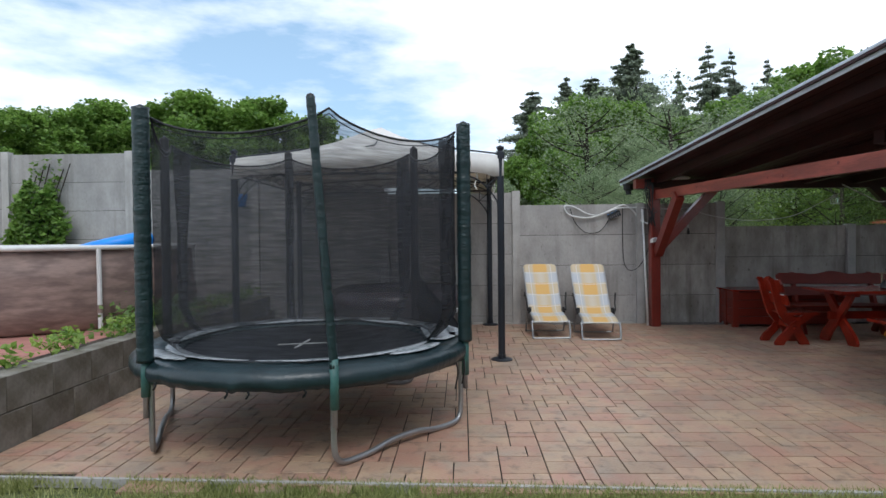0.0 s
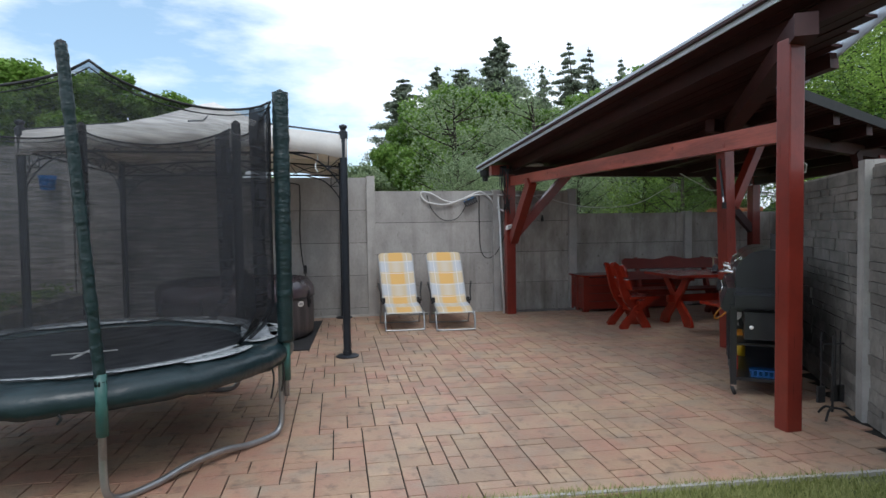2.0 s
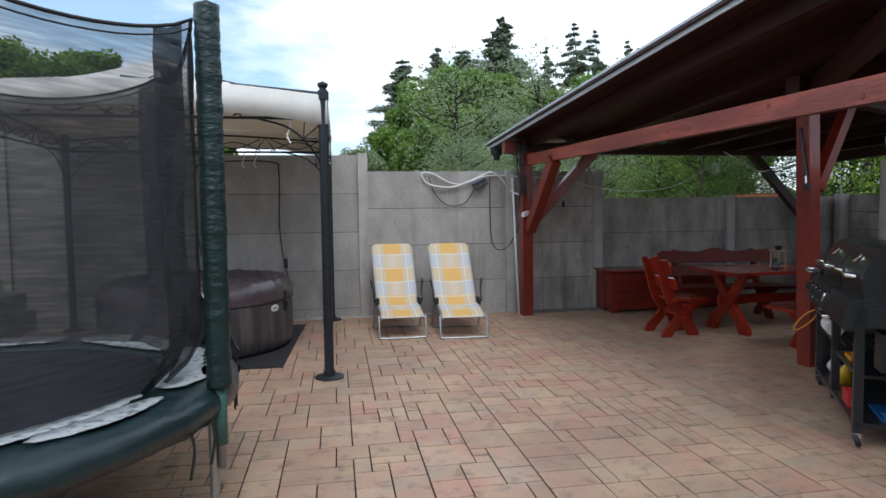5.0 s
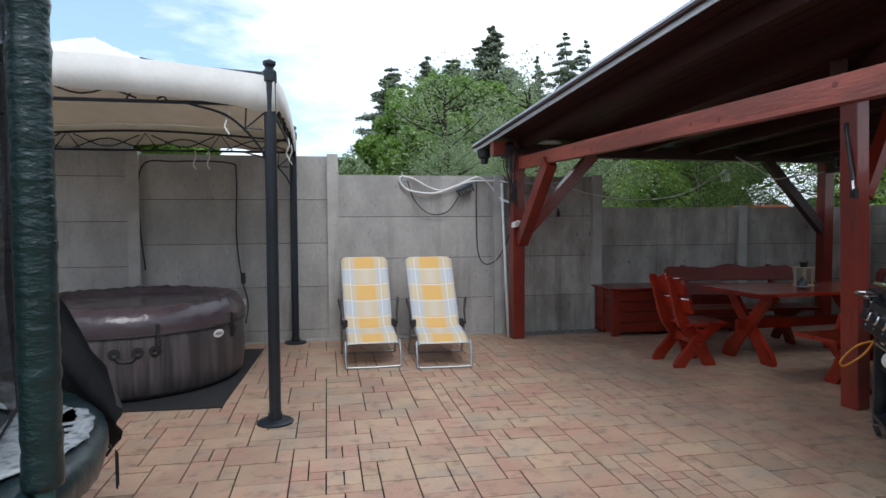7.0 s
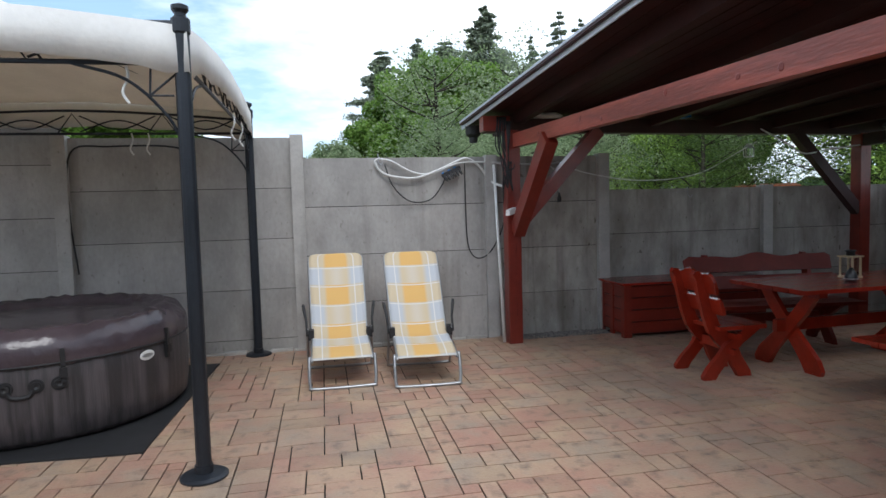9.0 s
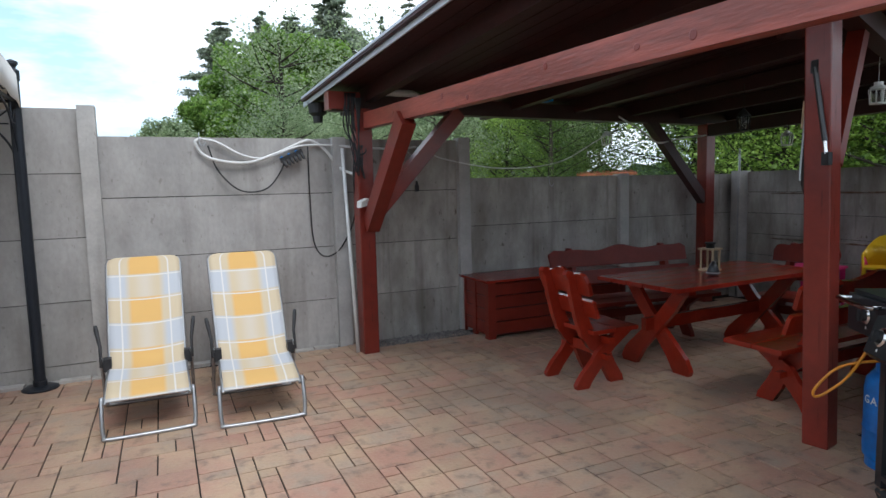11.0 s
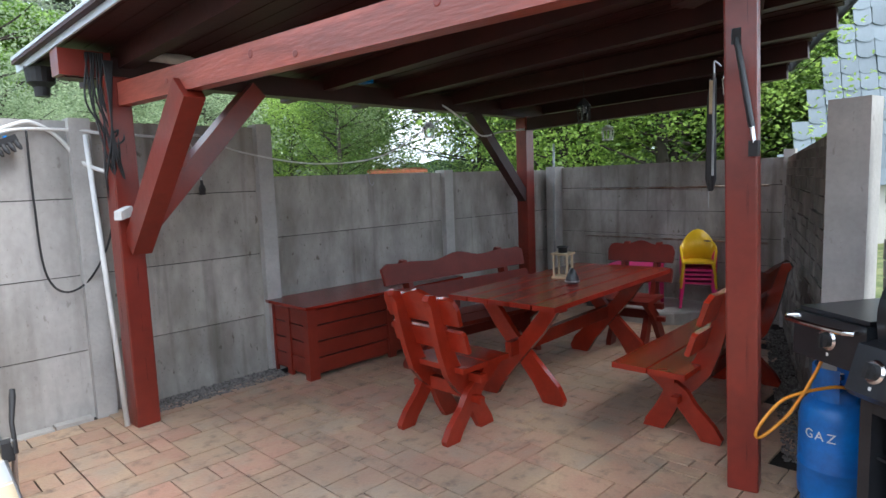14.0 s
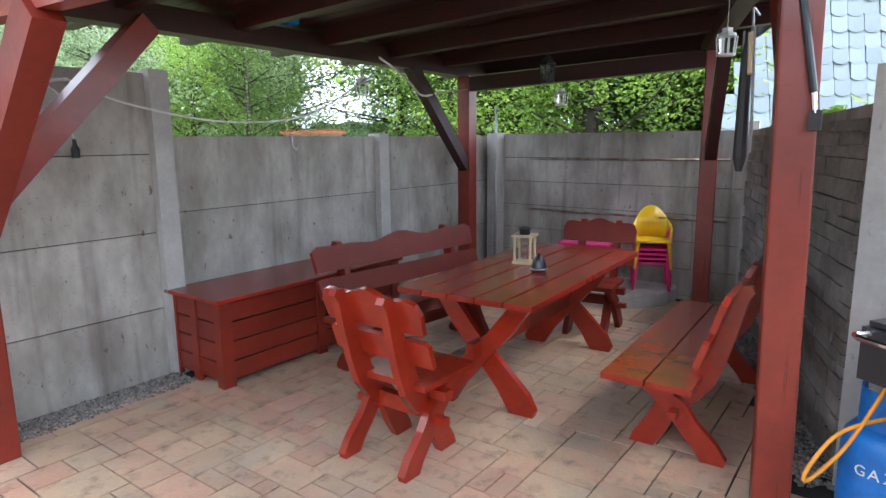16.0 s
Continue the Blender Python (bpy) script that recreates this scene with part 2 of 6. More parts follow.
L_SPRUCE = leaf_mat("needles", (0.16, 0.20, 0.15), (0.38, 0.43, 0.32), 0.6)
L_YELLOW = leaf_mat("leaves_yellow_green", (0.14, 0.25, 0.04), (0.40, 0.56, 0.12), 0.5)


def weather(m, amount=0.6):
    """Narrow runs of dirt down a face and a few dark specks, over the material's own colour."""
    n, l = m.node_tree.nodes, m.node_tree.links
    b = n["Principled BSDF"]
    src = b.inputs["Base Color"].links[0].from_socket
    ge = n.new("ShaderNodeNewGeometry")
    for stretch, scale, lo, hi, k in (((1, 1, 0.07), 9, 0.56, 0.72, 0.5), ((1, 1, 0.35), 3.2, 0.5, 0.75, 0.45), ((1, 1, 0.5), 26, 0.67, 0.73, 0.8), ((1, 1, 1), 70, 0.66, 0.7, 0.5)):
        mp, t, r, x = (n.new("ShaderNode" + q) for q in ("Mapping", "TexNoise", "MapRange", "Mix"))
        mp.inputs["Scale"].default_value = stretch
        t.inputs["Scale"].default_value, t.inputs["Detail"].default_value = scale, 4
        r.inputs["From Min"].default_value, r.inputs["From Max"].default_value, r.inputs["To Max"].default_value = lo, hi, k * amount
        x.data_type = "RGBA"
        x.inputs["B"].default_value = (0.11, 0.09, 0.07, 1)
        l.new(ge.outputs["Position"], mp.inputs["Vector"]), l.new(mp.outputs["Vector"], t.inputs["Vector"]), l.new(t.outputs["Fac"], r.inputs["Value"])
        l.new(r.outputs["Result"], x.inputs["Factor"]), l.new(src, x.inputs["A"])
        src = x.outputs["Result"]
    l.new(src, b.inputs["Base Color"])


weather(M_CONC, 0.45), weather(M_CONC_OLD, 1.0), weather(M_POST, 0.4), weather(M_BLOCK, 0.6)


def paver_mat():
    """Cast stone whose tones cloud over from stone to stone, with a small step at each joint and dark blotches."""
    m = mat("concrete_paver", (0.4, 0.3, 0.2), 0.5, var=0.22, scale=7, fine=55, bump=0.4, per=0.09)
    n, l = m.node_tree.nodes, m.node_tree.links
    hsv = [k for k in n if k.bl_idname == "ShaderNodeHueSaturation"][0]
    oi, ge = n.new("ShaderNodeObjectInfo"), n.new("ShaderNodeNewGeometry")
    for k in n:
        if k.bl_idname == "ShaderNodeMapping":
            l.new(ge.outputs["Position"], k.inputs["Vector"])

    def cloud(scale, detail, shift, lo, hi):
        mp, t, r = n.new("ShaderNodeMapping"), n.new("ShaderNodeTexNoise"), n.new("ShaderNodeMapRange")
        mp.inputs["Location"].default_value = (shift, shift * 1.7, 0)
        t.inputs["Scale"].default_value, t.inputs["Detail"].default_value, t.inputs["Roughness"].default_value = scale, detail, 0.62
        l.new(ge.outputs["Position"], mp.inputs["Vector"]), l.new(mp.outputs["Vector"], t.inputs["Vector"])
        r.inputs["From Min"].default_value, r.inputs["From Max"].default_value = lo, hi
        l.new(t.outputs["Fac"], r.inputs["Value"])
        return r.outputs["Result"]

    def blend(fac, a_, b_):
        x = n.new("ShaderNodeMix")
        x.data_type = "RGBA"
        l.new(fac, x.inputs["Factor"])
        for key, v in (("A", a_), ("B", b_)):
            if isinstance(v, tuple):
                x.inputs[key].default_value = (*v, 1)
            else:
                l.new(v, x.inputs[key])
        return x.outputs["Result"]
    s, fr, mu = n.new("ShaderNodeMath"), n.new("ShaderNodeMath"), n.new("ShaderNodeMath")
    s.operation, fr.operation, mu.operation = "ADD", "FRACT", "MULTIPLY"
    mu.inputs[1].default_value = 7.31
    l.new(oi.outputs["Random"], s.inputs[0]), l.new(ge.outputs["Random Per Island"], s.inputs[1])
    l.new(s.outputs[0], mu.inputs[0]), l.new(mu.outputs[0], fr.inputs[0])
    half = n.new("ShaderNodeMath")
    half.operation = "MULTIPLY_ADD"
    half.inputs[1].default_value, half.inputs[2].default_value = 0.75, -0.38
    l.new(fr.outputs[0], half.inputs[0])

    def shifted(sock, k):
        q = n.new("ShaderNodeMath")
        q.operation, q.use_clamp = "MULTIPLY_ADD", True
        q.inputs[1].default_value = k
        l.new(half.outputs[0], q.inputs[0]), l.new(sock, q.inputs[2])
        return q.outputs[0]
    c = blend(shifted(cloud(2.3, 4, 3.0, 0.36, 0.64), 0.75), (0.45, 0.315, 0.205), (0.41, 0.23, 0.165))
    c = blend(shifted(cloud(3.1, 5, 11.0, 0.48, 0.68), -0.55), c, (0.36, 0.275, 0.205))
    c = blend(cloud(9.0, 7, 23.0, 0.53, 0.74), c, (0.17, 0.12, 0.095))
    c = blend(cloud(0.55, 3, 31.0, 0.50, 0.9), c, (0.20, 0.155, 0.12))
    l.new(c, hsv.inputs["Color"])
    return m


_n, _l = M_CANVAS.node_tree.nodes, M_CANVAS.node_tree.links
_t, _m = _n.new("ShaderNodeBsdfTranslucent"), _n.new("ShaderNodeMixShader")
_t.inputs["Color"].default_value, _m.inputs[0].default_value = (0.80, 0.68, 0.52, 1), 0.25
_l.new(_n["Principled BSDF"].outputs[0], _m.inputs[1]), _l.new(_t.outputs[0], _m.inputs[2]), _l.new(_m.outputs[0], _n["Material Output"].inputs["Surface"])
M_PAVER = paver_mat()


def plaid_mat():
    m = bpy.data.materials.new("plaid_fabric")
    m.use_nodes = True
    n, l = m.node_tree.nodes, m.node_tree.links
    b = n["Principled BSDF"]
    b.inputs["Roughness"].default_value = 0.85
    uv, sep = n.new("ShaderNodeUVMap"), n.new("ShaderNodeSeparateXYZ")
    uv.uv_map = "UVMap"
    l.new(uv.outputs["UV"], sep.inputs[0])

    def ramp(socket, stops, mode="EASE"):
        r = n.new("ShaderNodeValToRGB")
        r.color_ramp.interpolation = mode
        e = r.color_ramp.elements
        e[0].position, e[0].color = stops[0][0], (*stops[0][1], 1)
        e[1].position, e[1].color = stops[-1][0], (*stops[-1][1], 1)
        for p, c in stops[1:-1]:
            e.new(p).color = (*c, 1)
        l.new(socket, r.inputs["Fac"])
        return r.outputs["Color"]
    W, G, Y, P = (0.64, 0.62, 0.59), (0.46, 0.48, 0.51), (0.66, 0.40, 0.13), (0.56, 0.46, 0.31)
    yel = ramp(sep.outputs["X"], ((0.0, P), (0.25, P), (0.32, Y), (0.68, Y), (0.75, P), (1.0, P)))
    whi = ramp(sep.outputs["X"], ((0.0, G), (0.2, G), (0.32, P), (0.5, (0.58, 0.51, 0.41)), (0.68, P), (0.8, G), (1.0, G)))
    fr = n.new("ShaderNodeMath")
    fr.operation = "FRACT"
    l.new(sep.outputs["Y"], fr.inputs[0])
    k = ramp(fr.outputs[0], ((0.0, (1, 1, 1)), (0.46, (1, 1, 1)), (0.52, (0, 0, 0)), (0.96, (0, 0, 0)), (1.0, (1, 1, 1))))
    mx = n.new("ShaderNodeMix")
    mx.data_type = "RGBA"
    l.new(k, mx.inputs["Factor"]), l.new(whi, mx.inputs["A"]), l.new(yel, mx.inputs["B"])
    lx = ramp(sep.outputs["X"], ((0.0, (0, 0, 0)), (0.155, (0, 0, 0)), (0.16, (1, 1, 1)), (0.175, (1, 1, 1)), (0.18, (0, 0, 0)), (0.82, (0, 0, 0)), (0.825, (1, 1, 1)), (0.84, (1, 1, 1)), (0.845, (0, 0, 0))), "LINEAR")
    ly = ramp(fr.outputs[0], ((0.0, (0, 0, 0)), (0.43, (0, 0, 0)), (0.44, (1, 1, 1)), (0.455, (1, 1, 1)), (0.465, (0, 0, 0)), (0.93, (0, 0, 0)), (0.94, (1, 1, 1)), (0.955, (1, 1, 1)), (0.965, (0, 0, 0))), "LINEAR")
    mxx = n.new("ShaderNodeMath")
    mxx.operation = "MAXIMUM"
    l.new(lx, mxx.inputs[0]), l.new(ly, mxx.inputs[1])
    m2 = n.new("ShaderNodeMix")
    m2.data_type = "RGBA"
    l.new(mxx.outputs[0], m2.inputs["Factor"]), l.new(mx.outputs["Result"], m2.inputs["A"])
    m2.inputs["B"].default_value = (*W, 1)
    l.new(m2.outputs["Result"], b.inputs["Base Color"])
    return m


M_PLAID = plaid_mat()


# ---- building helpers ----
def part(name, bm, material, parent=None, label="", smooth_=False, bevel=0.0):
    if bevel:
        bmesh.ops.bevel(bm, geom=[e for e in bm.edges if len(e.link_faces) == 2 and e.calc_face_angle(0) > 0.6], offset=bevel, segments=2, profile=0.6, affect="EDGES", clamp_overlap=True)
    bmesh.ops.recalc_face_normals(bm, faces=bm.faces)
    me = bpy.data.meshes.new(name)
    bm.to_mesh(me)
    bm.free()
    if smooth_:
        me.shade_smooth()
    me.materials.append(material)
    ob = new(name, me)
    if parent:
        ob.parent = parent
    if label:
        ob["label"] = label
    return ob


def thing(name, m, label, category, group=""):
    ob = new(name)
    ob.empty_display_size = 0.1
    ob.matrix_world = m
    return tagged(ob, label, category, group)


def raw(name, verts, faces, material, parent=None, smooth_=False):
    me = bpy.data.meshes.new(name)
    me.from_pydata(verts, [], faces)
    if smooth_:
        me.shade_smooth()
    me.materials.append(material)
    ob = new(name, me)
    if parent:
        ob.parent = parent
    return ob


def add_box(bm, lo, hi, m=None):
    vs = [bm.verts.new(Vector((x, y, z)) if m is None else m @ Vector((x, y, z))) for x in (lo[0], hi[0]) for y in (lo[1], hi[1]) for z in (lo[2], hi[2])]
    for f in ((0, 1, 3, 2), (4, 6, 7, 5), (0, 4, 5, 1), (2, 3, 7, 6), (0, 2, 6, 4), (1, 5, 7, 3)):
        bm.faces.new([vs[i] for i in f])


def box(lo, hi, m=None):
    bm = bmesh.new()
    add_box(bm, lo, hi, m)
    return bm


def axis(p0, p1, up=(0, 0, 1)):
    """A frame at p0 whose x runs to p1 and whose z is as near up as can be."""
    p0, p1, up = Vector(p0), Vector(p1), Vector(up)
    x = (p1 - p0).normalized()
    y = up.cross(x)
    if y.length < 1e-4:
        y = Vector((0, 1, 0))
    y.normalize()
    z = x.cross(y)
    return Matrix.Translation(p0) @ Matrix((x, y, z)).transposed().to_4x4()


def add_bar(bm, p0, p1, w, h, up=(0, 0, 1)):
    """A squared timber from p0 to p1 along its middle line."""
    add_box(bm, (0, -w / 2, -h / 2), ((Vector(p1) - Vector(p0)).length, w / 2, h / 2), axis(p0, p1, up))


def bar(p0, p1, w, h, up=(0, 0, 1)):
    bm = bmesh.new()
    add_bar(bm, p0, p1, w, h, up)
    return bm


def add_slab(bm, pts, t, m=Matrix()):
    """An outline in x and z, made t thick along y about its middle, under m."""
    a = [bm.verts.new(m @ Vector((x, -t / 2, z))) for x, z in pts]
    b = [bm.verts.new(m @ Vector((x, t / 2, z))) for x, z in pts]
    bm.faces.new(a), bm.faces.new(b[::-1])
    for i in range(len(pts)):
        j = (i + 1) % len(pts)
        bm.faces.new((a[i], b[i], b[j], a[j]))


def curve_pts(pts, k=6):
    """A smooth line through the points."""
    p = [Vector(q) for q in pts]
    p = [p[0] * 2 - p[1]] + p + [p[-1] * 2 - p[-2]]
    out = []
    for i in range(1, len(p) - 2):
        for s in range(k):
            t = s / k
            out.append(0.5 * (2 * p[i] + (p[i + 1] - p[i - 1]) * t + (2 * p[i - 1] - 5 * p[i] + 4 * p[i + 1] - p[i + 2]) * t * t + (3 * p[i] - p[i - 1] - 3 * p[i + 1] + p[i + 2]) * t ** 3))
    return out + [p[-2]]


def add_tube(bm, pts, r, n=8, closed=False):
    pts = [Vector(p) for p in pts]
    rings, side = [], None
    for i, p in enumerate(pts):
        a, b = (pts[i - 1] if i or closed else p), (pts[(i + 1) % len(pts)] if i < len(pts) - 1 or closed else p)
        d = (b - a).normalized()
        if side is None:
            side = d.orthogonal().normalized()
        side = (side - d * side.dot(d)).normalized()
        o = d.cross(side)
        rr = r[i] if isinstance(r, (list, tuple)) else r
        rings.append([bm.verts.new(p + (side * math.cos(2 * math.pi * k / n) + o * math.sin(2 * math.pi * k / n)) * rr) for k in range(n)])
    for i in range(len(rings) - (0 if closed else 1)):
        a, b = rings[i], rings[(i + 1) % len(rings)]
        for k in range(n):
            bm.faces.new((a[k], a[(k + 1) % n], b[(k + 1) % n], b[k]))
    if not closed:
        bm.faces.new(rings[0][::-1]), bm.faces.new(rings[-1])


def tube(pts, r, n=8, closed=False):
    bm = bmesh.new()
    add_tube(bm, pts, r, n, closed)
    return bm


def add_lathe(bm, prof, n=24, m=Matrix()):
    rings = []
    for r, z in prof:
        if r < 1e-4:
            rings.append([bm.verts.new(m @ Vector((0, 0, z)))])
        else:
            rings.append([bm.verts.new(m @ Vector((r * math.cos(2 * math.pi * k / n), r * math.sin(2 * math.pi * k / n), z))) for k in range(n)])
    for a, b in zip(rings, rings[1:]):
        for k in range(n):
            q = [a[k % len(a)], a[(k + 1) % len(a)], b[(k + 1) % len(b)], b[k % len(b)]]
            q = [v for i, v in enumerate(q) if v not in q[:i]]
            if len(q) > 2:
                bm.faces.new(q)


def lathe(prof, n=24, m=Matrix()):
    bm = bmesh.new()
    add_lathe(bm, prof, n, m)
    return bm


def structure(ob, label, category):
    return tagged(ob, label, category, kind="structure")


# ---- ground ----
GRASS_Y = 3.85


def edge_y(x):
    return 3.74 - 0.04 * x


def roof_z(y, x=3.0):
    return 2.44 + (0.0985 - 0.012 * (x - 3.0)) * (11 - y)


WALL_Y = 10.6
bm = bmesh.new()
add_box(bm, (-400, -400, -0.4), (400, 400, -0.06))
structure(part("ground", bm, M_GRASSG), "rough grassy earth that runs out beyond the fences", "ground")
bm = bmesh.new()
vs = [bm.verts.new((x, y, z)) for z in (-0.055, -0.012) for x, y in ((-3.3, edge_y(-3.3)), (4.4, edge_y(4.4)), (9.2, 6.0), (9.2, 10.9), (-3.3, 10.9))]
for f in ((4, 3, 2, 1, 0), (5, 6, 7, 8, 9), (0, 1, 6, 5), (1, 2, 7, 6), (2, 3, 8, 7), (3, 4, 9, 8), (4, 0, 5, 9)):
    bm.faces.new([vs[i] for i in f])
pave = structure(part("pavement", bm, M_BED), "terrace of mixed brown and sandy concrete pavers", "paving")
structure(part("lawn", box((-12, -12, -0.058), (12, 3.62, -0.015)), M_GRASSG), "short lawn with bare gravelly patches", "lawn")
bm = bmesh.new()
add_bar(bm, (-3.2, edge_y(-3.2) - 0.01, -0.02), (4.3, edge_y(4.3) - 0.01, -0.02), 0.03, 0.06)
structure(part("edging", bm, M_POST, bevel=0.004), "thin concrete edging along the lawn", "edging")


def blades(name, n, x0, x1, y0, y1, h):
    rnd = random.Random(5)
    vs, fs = [], []
    for i in range(n):
        x = rnd.uniform(x0, x1)
        y1_ = edge_y(x) + 0.03 if y1 is None else y1
        y = y1_ - abs(rnd.gauss(0, 0.5)) * (y1_ - y0)
        if noise.noise(Vector((x * 1.2, y * 1.6, 0))) < -0.25 and rnd.random() < 0.75:
            continue
        a, hh, w = rnd.uniform(0, 6.28), h * rnd.uniform(0.4, 1.3), rnd.uniform(0.003, 0.006)
        dx, dy = math.cos(a), math.sin(a)
        lx, ly = rnd.gauss(0, 0.4) * hh, rnd.gauss(0, 0.4) * hh
        k = len(vs)
        vs += [(x - dx * w, y - dy * w, -0.02), (x + dx * w, y + dy * w, -0.02), (x + lx, y + ly, hh - 0.02)]
        fs.append((k, k + 1, k + 2))
    return tagged(raw(name, vs, fs, M_BLADE), "short uneven yellow-green grass at the paving's edge", "grass", kind="stuff")


blades("grass", 90000, -4.5, 5.2, 2.2, None, 0.05)

# ---- raised terrace and its retaining wall ----
structure(part("terrace", box((-14, 0, -0.05), (-3.22, 10.56, 0.44)), M_SANDPAVE), "raised sandy paved terrace by the pool", "terrace")
structure(part("red_pavement", box((-5.2, 3.6, 0.436), (-3.42, 10.4, 0.452)), M_REDPAVE), "strip of red paving on the raised terrace", "paving")
retaining = structure(new("retaining_wall"), "low retaining wall of damp concrete blocks", "wall")
structure(part("planter_soil", box((-3.42, 1.0, 0.40), (-3.22, 10.5, 0.49)), M_SOIL), "strip of soil behind the low block wall", "soil")


# ---- fences ----
def fence(name, label, a, b, top, low=-0.1, step=0.523, thick=0.05, material=None, face=1):
    """One bay of precast panels between a and b, its pieces stacked from the top down."""
    ob = structure(new(name), label, "wall")
    material = material or M_CONC
    z = top
    a, b = Vector((*a, 0)), Vector((*b, 0))
    # recessed dark core, coloured as the shade between the panels
    part("panel_core", bar(a + Vector((0, 0, (low + top - 0.02) / 2)), b + Vector((0, 0, (low + top - 0.02) / 2)), thick - 0.03, top - 0.02 - low), M_JOINT, ob)
    while z > low:
        z0 = max(low, z - step)
        bm = bmesh.new()
        add_bar(bm, a + Vector((0, 0, (z + z0) / 2)), b + Vector((0, 0, (z + z0) / 2)), thick, z - z0 - 0.007)
        part("panel", bm, material, ob, bevel=0.008)
        z = z0
    return ob


def fence_post(x, y, top, w=0.13, d=0.14, turn=0.0, label="upright precast concrete fence post"):
    bm = box((-w / 2, -d / 2, -0.1), (w / 2, d / 2, top))
    ob = part("fence_post", bm, M_POST, bevel=0.012)
    ob.matrix_world = pose(x, y, 0, 0, 0, turn)
    return structure(ob, label, "post")


BAYS = [(-7.7, -5.5, 3.02, 0.5), (-5.5, -3.3, 2.72, 0.5), (-3.3, -1.06, 2.51, 0.523), (-1.06, 1.2, 2.25, 0.53), (1.2, 3.3, 2.03, 0.52), (3.3, 4.62, 2.03, 0.52), (4.62, 6.75, 1.63, 0.52), (6.75, 8.78, 1.63, 0.52)]
for i, (x0, x1, top, st) in enumerate(BAYS):
    fence("wall_north_%d" % (i + 1), "grey precast concrete panel fence with damp stains", (x0, WALL_Y + 0.03), (x1, WALL_Y + 0.03), top, step=st, material=M_CONC if i < 5 else M_CONC_OLD)
for x, top in ((-7.7, 3.06), (-5.5, 3.05), (-3.3, 2.75), (-1.06, 2.27), (1.2, 2.27), (3.3, 2.04), (4.645, 2.05), (6.81, 1.65)):
    fence_post(x, WALL_Y + 0.01, top, w=0.13)
fence("wall_west", "grey precast concrete panel fence behind the pool", (-7.75, WALL_Y), (-10.6, 8.0), 3.06, step=0.5)
fence_post(-10.6, 8.0, 3.06, turn=45)
fence("wall_east", "dark weathered concrete panel fence", (8.78, WALL_Y), (8.63, 7.7), 1.65, step=0.27, material=M_CONC_OLD)
fence_post(8.70, 10.46, 1.66, w=0.19, turn=-4)
fence_post(8.56, 7.70, 1.72, w=0.07, d=0.1)


def stone_wall(name, a, b, top_a, top_b):
    """A cast panel wall with a face of rough stone courses, each stone a piece."""
    ob = structure(new(name), "concrete wall cast to look like rough stone courses", "wall")
    a, b = Vector((*a, 0)), Vector((*b, 0))
    m = axis(a, b)
    L = (b - a).length
    bm = bmesh.new()
    add_slab(bm, [(0, -0.1), (L, -0.1), (L, top_b), (0, top_a)], 0.09, m)
    part("backing", bm, M_CONC_OLD, ob)
    rnd = random.Random(len(name) + int(L * 100))
    z, stones = 0.0, 0
    while z < max(top_a, top_b) - 0.05:
        h = rnd.choice((0.06, 0.08, 0.1))
        x = 0.0
        while x < L - 0.02:
            w = min(rnd.uniform(0.15, 0.4), L - x)
            lim = top_a + (top_b - top_a) * (x + w / 2) / L
            if z + h < lim:
                for s in (-1, 1):
                    d = 0.045 + rnd.uniform(0.008, 0.028)
                    bm = bmesh.new()
                    add_box(bm, (x + 0.004, min(s * 0.044, s * d), z + 0.003), (x + w - 0.004, max(s * 0.044, s * d), z + h - 0.003), m)
                    for v in bm.verts:
                        v.co += noise.noise_vector(v.co * 9) * 0.006
                    part("stone", bm, M_STONE, ob)
            x += w
        z += h
    return ob


stone_wall("wall_south_east", (8.52, 7.66), (5.74, 6.7), 1.64, 1.72)
stone_wall("wall_east_near", (5.55, 6.45), (4.52, 4.5), 1.84, 1.84)
stone_wall("wall_east_front", (4.42, 4.3), (3.5, 2.35), 1.84, 1.84)
fence_post(5.65, 6.64, 1.87, w=0.19, d=0.14, turn=80)
fence_post(4.46, 4.4, 1.88, w=0.14, d=0.16, turn=62)
fence_post(3.45, 2.25, 1.88, turn=62)

# ---- plinth ----
bm = lathe([(0, -0.05), (0.66, -0.05), (0.66, 0.115), (0.645, 0.13), (0, 0.13)], 40, pose(8.5, 8.95, 0))
plinth = tagged(part("plinth", bm, M_POST), "round low concrete plinth in the fence corner", "plinth")

# ---- the open shelter ----
ROOF = [(3.07, 10.95), (3.72, 3.75), (4.3, 3.75), (5.18, 6.1), (8.7, 7.75), (9.15, 10.95)]
shelter = thing("pergola", pose(0, 0, 0), "open red-stained timber shelter with a sheet roof over the paving", "shelter")


def timber(name, p0, p1, w=0.14, h=0.14, material=None, label="", bev=0.008, up=(0, 0, 1)):
    return part(name, bar(p0, p1, w, h, up), material or M_RED, shelter, label, bevel=bev)


